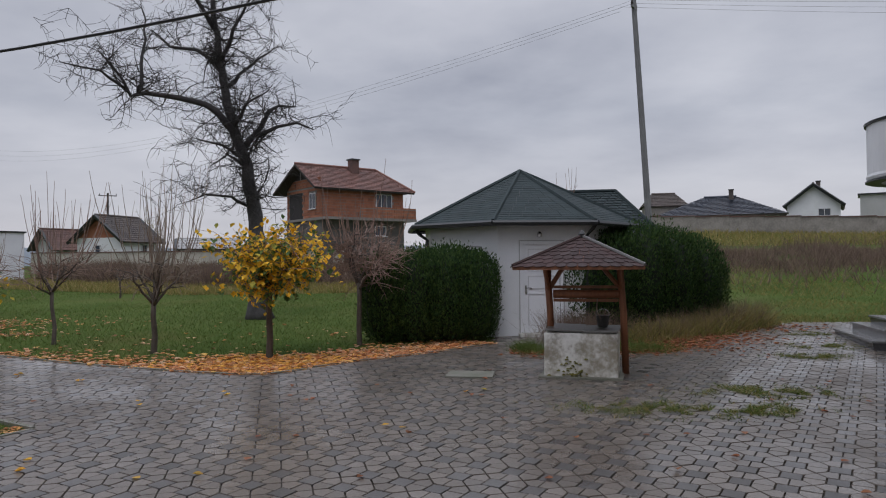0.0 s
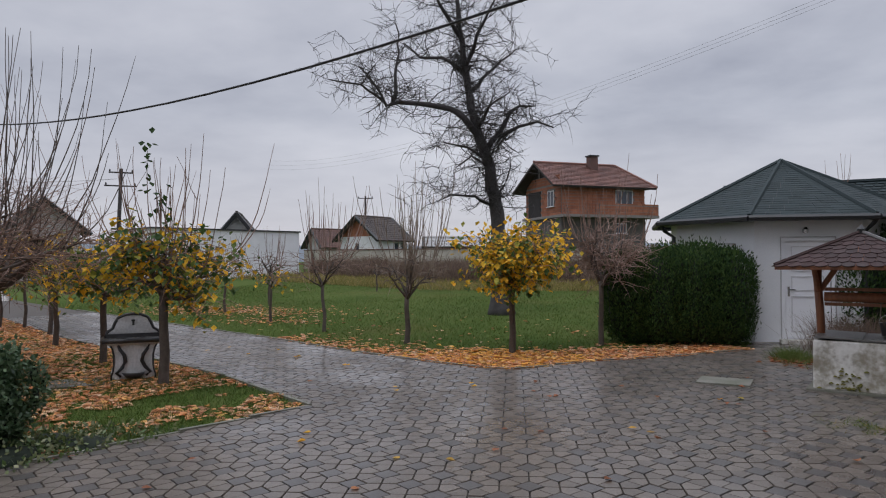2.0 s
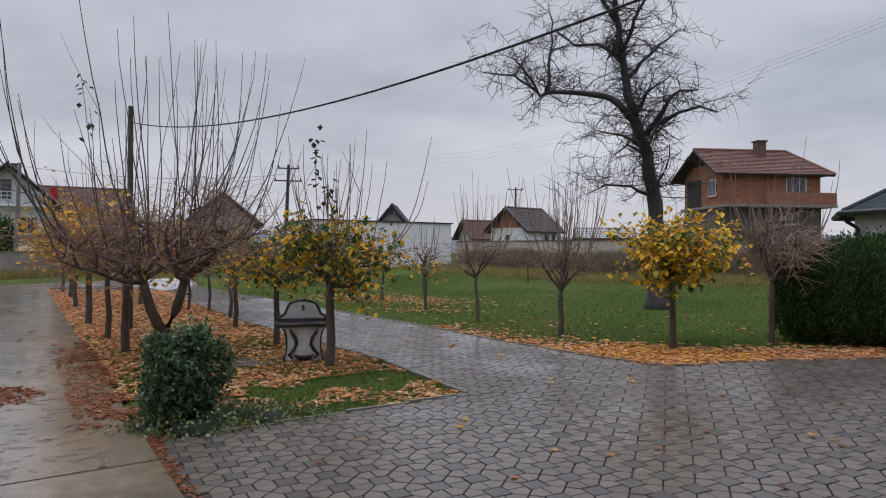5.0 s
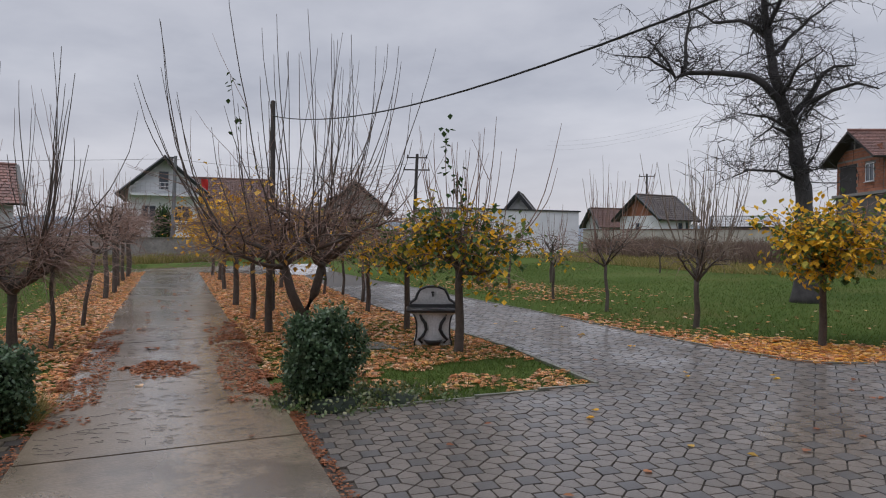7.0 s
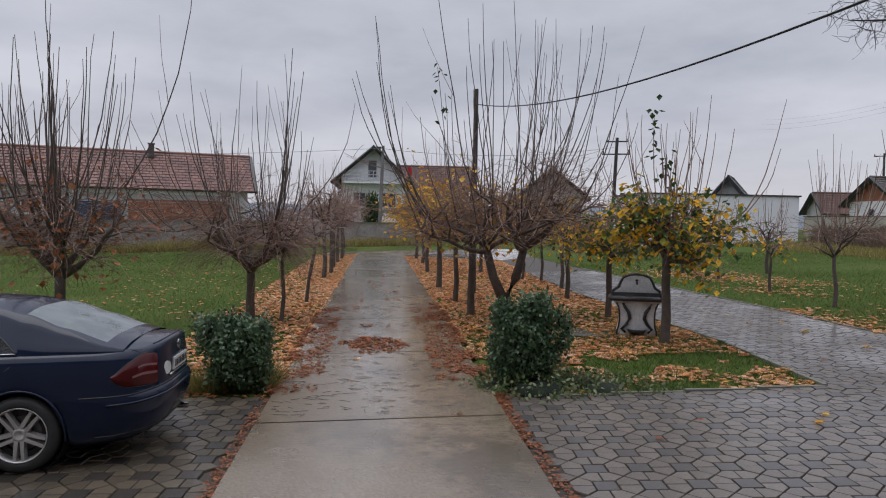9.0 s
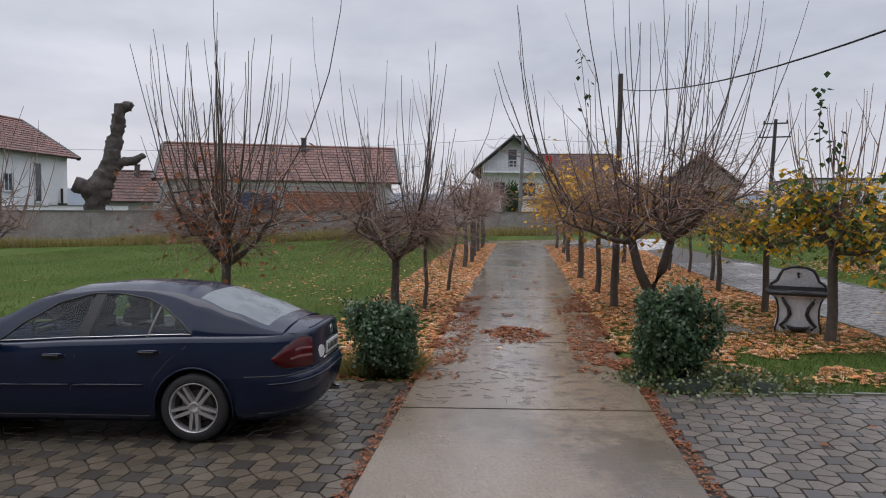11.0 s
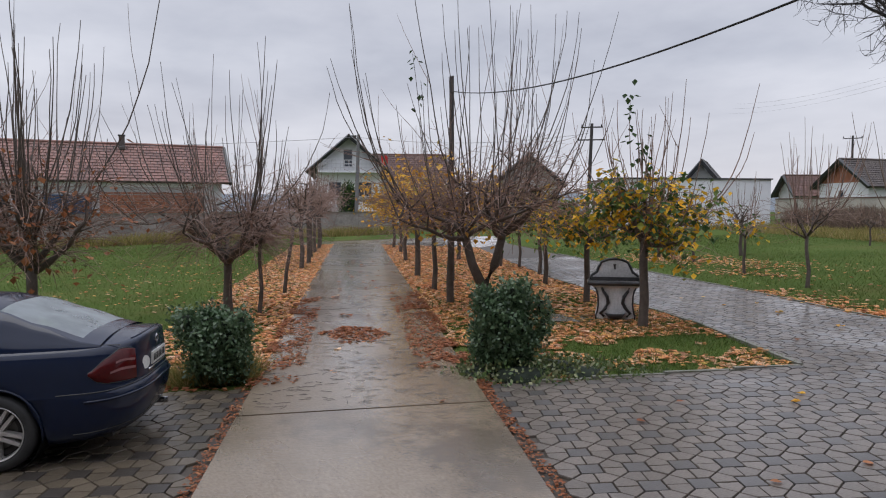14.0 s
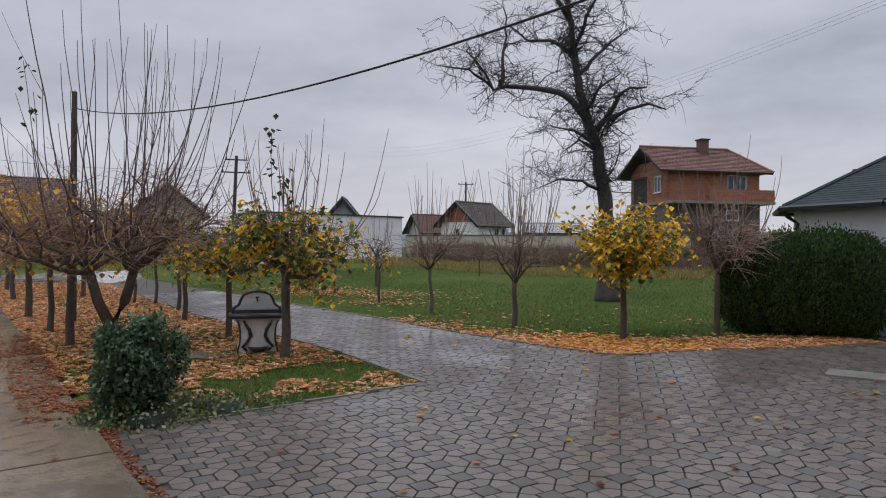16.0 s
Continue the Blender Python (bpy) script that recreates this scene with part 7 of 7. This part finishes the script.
for cx, cy, sx, sy, n in ((-14.6, 19.9, 2.2, 0.9, 700), (-11.6, 17.6, 0.9, 0.4, 160), (-16.5, 20.5, 1.2, 0.8, 300), (-6, 16, 5, 2.2, 170), (-12, 3, 4.0, 2.0, 160), (-20, 2, 6, 5, 160)):
    for _ in range(n):
        x, y = lit.gauss(cx, sx), lit.gauss(cy, sy)
        if off_paving(x, y):
            fallen(g, x, y, 0.12 * lit.uniform(0.6, 1.2))
litter("fallen_leaves", "scattered orange leaves on the lawn", g, M_LITTER)
g = Geo()
strip(g, 520, 3.4, 5.4, -0.8, 0.7, 0.08, 1.0, 0.035, 0.0, lambda x, y: (((Vector((x, y)) - P0).dot(PD) - 4.4) / 0.75) ** 2 + (((Vector((x, y)) - P0).dot(PN) + 0.05) / 0.65) ** 2 < 2.2 * clumpy(x, y, 2.6) - 0.35)
fade = lambda x, y: clumpy(x, y, 1.7) > 0.30 + 0.06 * abs((Vector((x, y)) - P0).dot(PD) - 4.4)
strip(g, 1500, 1.2, 9.5, -1.38, -0.8, 0.065, 2.4, 0.035, 0.1, fade)
strip(g, 1900, 1.6, 9.5, 1.38, 0.7, 0.065, 2.4, 0.035, 0.1, fade)
strip(g, 600, 0.6, 2.6, 1.25, 2.6, 0.085, 1.2, 0.0, 0.2)
strip(g, 500, 1.2, 3, -1.25, -3.2, 0.085, 1.0, 0.0, 0.2)
strip(g, 1300, -6, 1.2, 1.30, 1.44, 0.036, 1.0, 0.02, 0.2)
strip(g, 1000, -6, 1.2, -1.30, -1.42, 0.036, 1.0, 0.02, 0.2)
for s in (6.2, 8.8, 10.4, 12, 13.5, 15.1, 17.2, 18.9):
    strip(g, 5, s, s + 0.15, -0.6, 0.7, 0.12, 1.0, 0.04, 1.0)
for _ in range(70):
    x, y = lit.uniform(-7, 6), lit.uniform(3.5, 14)
    if inside(PAVED, x, y):
        fallen(g, x, y, 0.09, 0.03)
litter("wet_leaves", "dark wet leaves trodden on the concrete", g, M_LITTER_DARK)
g = Geo()
for _ in range(420):
    s, o = 0.2 + 9 * lit.random() ** 1.3, lit.uniform(-1.2, 1.2)
    x, y = pt(s, o)
    a = math.atan2(PN.y, PN.x) + lit.gauss(0, 0.5)
    d = Vector((math.cos(a), math.sin(a), 0)) * lit.uniform(0.02, 0.09)
    c = Vector((x, y, plane_z(x, y, 0.049)))
    g.tube([c - d, c + d * 0.2 + Vector((0.004, 0, 0.002)), c + d], 0.0025, 3, False)
litter("fallen_twigs", "dark thin leaf stalks lying on the concrete", g, M_OLDTWIG)
g = Geo()
for x, y in ((-0.68, 8.3), (-2.65, 6.85), (-5.6, 7.4), (-3.3, 10.2), (-4.4, 9.6), (0.3, 10.4), (-6.3, 6.0), (-4.1, 7.0), (-9.5, 12.4), (-8.2, 12.2), (-7.1, 11.8), (-5.7, 11.2)):
    for _ in range(2):
        fallen(g, x + lit.gauss(0, 0.2), y + lit.gauss(0, 0.2), 0.1, 0.03)
litter("single_leaves", "single yellow leaves on the wet paving", g, M_LEAF_O)


def blades(name, label, n, pick, h0, h1, w, material, lean=0.35, category="grass", lift=-0.01):
    g = Geo()
    for _ in range(n):
        q = pick()
        if q is None:
            continue
        x, y = q
        z = ground_z(x, y) + lift
        a, h = lit.uniform(0, 6.283), lit.uniform(h0, h1) * (1 if h1 < 0.2 else 0.35 + 1.1 * clumpy(x, y, 0.35 if h1 > 0.45 else 0.9))
        ax, ay = math.cos(a) * w, math.sin(a) * w
        lx, ly = lit.gauss(0, lean) * h, lit.gauss(0, lean) * h
        k = len(g.v)
        g.v += [(x - ax, y - ay, z), (x + ax, y + ay, z), (x + lx, y + ly, z + h)]
        g.f.append((k, k + 1, k + 2))
    tagged(part(name, g, material), label, category, kind="stuff")


def near_lawn():
    x, y = lit.uniform(-24, 2), 11.5 + 26 * lit.random() ** 1.5
    return (x, y) if off_paving(x, y) and not in_island(x, y) and not inside(DRIVE, x, y) else None


def left_lawn():
    s, o = lit.uniform(1.3, 40), -1.35 - 24 * lit.random() ** 1.2
    return pt(s, o)


def island_spot():
    x, y = pt(lit.uniform(0.9, 32) if lit.random() < 0.5 else lit.uniform(0.5, 8), lit.uniform(1.35, 7))
    return (x, y) if in_island(x, y) and lit.random() < clumpy(x, y, 0.9) + 0.1 else None


blades("lawn_grass", "short wet green grass blades", 130000, near_lawn, 0.03, 0.10, 0.008, M_BLADE, 0.6)
blades("lawn_grass", "short wet green grass blades", 120000, left_lawn, 0.03, 0.10, 0.008, M_BLADE, 0.6)
blades("verge_grass", "green grass between fallen leaves", 40000, island_spot, 0.04, 0.13, 0.006, M_BLADE, 0.7)


def strip_front():
    x, y = pt(lit.uniform(0.7, 5.5), lit.uniform(1.4, 7.5))
    return (x, y) if in_island(x, y) else None


blades("verge_grass", "thick green grass at the strip's front", 15000, strip_front, 0.04, 0.11, 0.006, M_BLADE, 0.7)


def ring(cx, cy, sx, sy):
    def f():
        return lit.gauss(cx, sx), lit.gauss(cy, sy)
    return f


def weeds():
    cx, cy, sx, sy = lit.choice(((2.4, 9.2, 0.45, 0.16), (3.3, 8.95, 0.5, 0.14), (4.0, 9.0, 0.35, 0.12), (4.2, 10.2, 0.45, 0.13), (4.9, 9.9, 0.35, 0.14), (7.4, 14.2, 0.35, 0.15), (6.6, 13.0, 0.3, 0.1), (8.2, 16.0, 0.4, 0.2)))
    x, y = lit.gauss(cx, sx), lit.gauss(cy, sy * 1.5)
    return (x, y) if clumpy(x, y, 4.0) > 0.52 else None


blades("paving_weeds", "flattened green weeds growing through the paving", 12000, weeds, 0.015, 0.06, 0.006, M_BLADE, 1.3, "weeds", 0.03)
blades("paving_weeds", "yellowing weeds growing through the paving", 7000, weeds, 0.015, 0.06, 0.006, M_DRYBLADE, 1.3, "weeds", 0.03)
blades("rough_grass", "rough yellowing grass round the well", 2600, lambda: (lit.choice((lit.gauss(1.62, 0.16), lit.gauss(3.75, 0.4))), lit.gauss(14.1, 0.3)), 0.06, 0.24, 0.007, M_BLADE, 0.7)
blades("withered_bramble", "withered brown bramble behind the well", 2600, lambda: (lit.gauss(2.85, 0.33), lit.gauss(15.3, 0.3)), 0.3, 1.0, 0.006, M_BRUSH, 0.6, "bramble")
g = Geo()
for cx, cy, sx, sy, n in ((1.65, 13.9, 0.2, 0.3, 260), (3.9, 13.9, 0.5, 0.25, 420), (5.6, 15.6, 0.9, 0.6, 900), (7.4, 17.3, 0.8, 0.4, 500), (5.0, 14.6, 0.5, 0.4, 350)):
    for _ in range(n):
        fallen(g, lit.gauss(cx, sx), lit.gauss(cy, sy), 0.1 * lit.uniform(0.6, 1.3), 0.01)
blades("withered_weeds", "withered brown and green weeds along the hedge", 5200, lambda: (lambda k: (4.2 + 3.6 * k + lit.gauss(0, 0.25), 15.6 + 2.3 * k + lit.gauss(0, 0.3)))(lit.random()), 0.12, 0.62, 0.008, M_DRYBLADE, 0.7, "weeds")
blades("withered_bramble", "brown bramble stalks along the hedge", 2600, lambda: (lambda k: (4.4 + 3.4 * k + lit.gauss(0, 0.25), 15.9 + 2.2 * k + lit.gauss(0, 0.3)))(lit.random()), 0.2, 0.8, 0.006, M_BRUSH, 0.7, "bramble")
litter("hedge_litter", "dark brown leaves and needles below the hedge", g, M_LITTER_DARK)
blades("shrub_grass", "long grass at the shrub's foot", 2500, lambda: (lambda u: pt(1.45 + abs(lit.gauss(0, 0.3)), -1.35 - abs(u)))(lit.gauss(0, 0.7)), 0.1, 0.4, 0.007, M_DRYBLADE, 0.6)
blades("dry_grass", "band of dry yellow grass behind the lawn", 26000, lambda: (lambda x: (x, lit.uniform(31, 36.5) + (0 if x > -12 else (-x - 12) * 0.55)))(lit.uniform(-34, 3)), 0.1, 0.45, 0.02, M_DRYBLADE, 0.5)
blades("brown_brush", "dense brown brush of withered stalks", 34000, lambda: (lambda x: (x, lit.uniform(36, 46) + (0 if x > -12 else (-x - 12) * 0.6)))(lit.uniform(-27, 2)), 0.55, 1.35, 0.028, M_BRUSH, 0.4, "brush")
blades("field_weeds", "brown withered weeds across the field", 32000, lambda: (lambda x, y: (x, y) if clumpy(x, y, 0.25) > 0.3 + 0.25 * lit.random() else None)(lit.uniform(3, 44), lit.gauss(39, 4)), 0.25, 0.8, 0.025, M_BRUSH, 0.5, "weeds")
def dry_patch():
    y = 18 + 18 * lit.random() ** 1.2
    x = lit.uniform(5, 10 + y * 0.8)
    return (x, y) if clumpy(x, y, 0.45) + 0.25 * clumpy(x, y, 1.8) > 0.58 else None


blades("field_grass", "rough yellow and green field grass", 42000, dry_patch, 0.04, 0.15, 0.010, M_DRYBLADE, 0.8)
blades("field_grass", "rough green field grass", 30000, lambda: (lambda y: (lit.uniform(6, 12 + y * 0.8), y))(18.3 + 15 * lit.random()), 0.03, 0.11, 0.010, M_BLADE, 0.8)
blades("field_grass", "dry grass along the top of the field", 16000, lambda: (lit.uniform(8, 46), lit.uniform(46, 58)), 0.15, 0.5, 0.03, M_DRYBLADE, 0.5)
blades("wall_weeds", "dry weeds at the foot of the long wall", 26000, lambda: (lambda k: (-54.6 + 8.5 * k + lit.uniform(0.2, 2.6), -26 + 53 * k))(lit.random()), 0.25, 0.8, 0.025, M_DRYBLADE, 0.4)


# ---- kerbs ----
def kerb(line, label):
    root = thing("kerb", Matrix.Identity(4), label, "kerb", kind="structure")
    for a, b in zip(line[:-1], line[1:]):
        a, b = Vector(a), Vector(b)
        n = max(1, round((b - a).length / 1.0))
        for k in range(n):
            p, q = a.lerp(b, k / n), a.lerp(b, (k + 1) / n)
            c, d = (p + q) / 2, q - p
            part("kerbstone", Geo().box((c.x, c.y, plane_z(c.x, c.y, 0.005)), (d.length - 0.008, 0.06, 0.09), math.atan2(d.y, d.x)), M_KERB, root)


kerb(ISLAND[1:7], "thin concrete edging round the leaf-strewn strip")
kerb(LAWN_EDGE[1:], "thin concrete edging of the lawn")
part("manhole_cover", Geo().box((0.42, 11.55, plane_z(0.42, 11.55, 0.03)), (0.75, 0.6, 0.05), radians(-8)), M_KERB)
tagged(bpy.data.objects["manhole_cover"], "pale concrete manhole cover in the paving", "manhole cover")


# ---- pavers ----
PITCH = 0.372
H = 0.25
# a dark square at every node, and four house-shaped stones round every node's gap
HOUSE = [(H, 0.0), (1 - H, 0.0), (1 - H, H), (0.5, 0.5), (H, H)]
CELLS = []
for cell in ([(-H, -H), (H, -H), (H, H), (-H, H)], HOUSE, [(x, -y) for x, y in HOUSE], [(y, x) for x, y in HOUSE], [(-y, x) for x, y in HOUSE]):
    c = sum((Vector(p) for p in cell), Vector((0, 0))) / len(cell)
    CELLS.append((c, [c + (Vector(p) - c) * (1 - 0.0085 / PITCH / max(0.1, (Vector(p) - c).length)) for p in cell]))
turn = Matrix.Rotation(radians(-4), 2)


def to_plan(v):
    q = turn @ (Vector(v) * PITCH)
    return pt(-q.x * 1.0, q.y)


def paver_geo(cell, c, rise):
    ring = [Vector(to_plan(p)) for p in cell]
    m = Vector(to_plan(c))
    n = len(ring)
    inner = [m + (p - m) * 0.965 for p in ring]
    vs = [(p.x - m.x, p.y - m.y, plane_z(p.x - m.x, p.y - m.y, 0.0)) for p in ring]
    vs += [(p.x - m.x, p.y - m.y, plane_z(p.x - m.x, p.y - m.y, rise - 0.006)) for p in ring]
    vs += [(p.x - m.x, p.y - m.y, plane_z(p.x - m.x, p.y - m.y, rise)) for p in inner]
    fs = [tuple(range(2 * n, 3 * n))]
    for r in (0, n):
        fs += [(r + k, r + (k + 1) % n, r + n + (k + 1) % n, r + n + k) for k in range(n)]
    area = sum(ring[k].x * ring[(k + 1) % n].y - ring[(k + 1) % n].x * ring[k].y for k in range(n))
    return vs, fs if area > 0 else [f[::-1] for f in fs]


SHAPES = [paver_geo(cell, c, 0.03) for c, cell in CELLS]
PAVER_MESH = []
for k, (vs, fs) in enumerate(SHAPES):
    gm = Geo().add(vs, fs)
    PAVER_MESH.append(gm.mesh("paver", M_PAVER_DARK_OBJ if k == 0 else M_PAVER_OBJ))
pr = random.Random(5)
light, dark, brown, brown_dark, singles = Geo(), Geo(), Geo(), Geo(), 0
for i in range(-50, 75):
    for j in range(-40, 75):
        for k, (c, cell) in enumerate(CELLS):
            x, y = to_plan((c.x + i, c.y + j))
            if not (-27 < x < 15 and -6 < y < 22):
                continue
            # what lies behind the camera is never laid
            if y < -1.6 - 0.3 * x and x > -3 and y < 1.5:
                continue
            q = Vector((x, y)) - P0
            o = q.dot(PN)
            if abs(o) < 1.42 and q.dot(PD) < 31.2 or not inside(PAVED, x, y):
                continue
            z = plane_z(x, y, 0.006 + pr.uniform(-0.003, 0.003))
            near = 1.2 < y < 8.2 and -6.4 < x < -1.4 and math.hypot(x + 3.6, y - 5.3) < 1.62
            if near and singles < 300:
                ob = new("paver", PAVER_MESH[k])
                ob.parent = pavement
                ob.location = (x, y, z)
                singles += 1
                continue
            g = (brown_dark if k == 0 else brown) if o < 0 and q.dot(PD) < 2 else (dark if k == 0 else light)
            vs, fs = SHAPES[k]
            tx, ty = pr.gauss(0, 0.006), pr.gauss(0, 0.006)
            g.add([(x + a, y + b, z + h + a * tx + b * ty) for a, b, h in vs], fs)
tagged(part("paver_field", light, M_PAVER, pavement), kind="stuff")
tagged(part("dark_paver_field", dark, M_PAVER_DARK, pavement), kind="stuff")
tagged(part("brown_paver_field", brown, M_PAVER_BROWN, pavement), kind="stuff")
tagged(part("dark_brown_paver_field", brown_dark, M_PAVER_BROWN_DARK, pavement), kind="stuff")
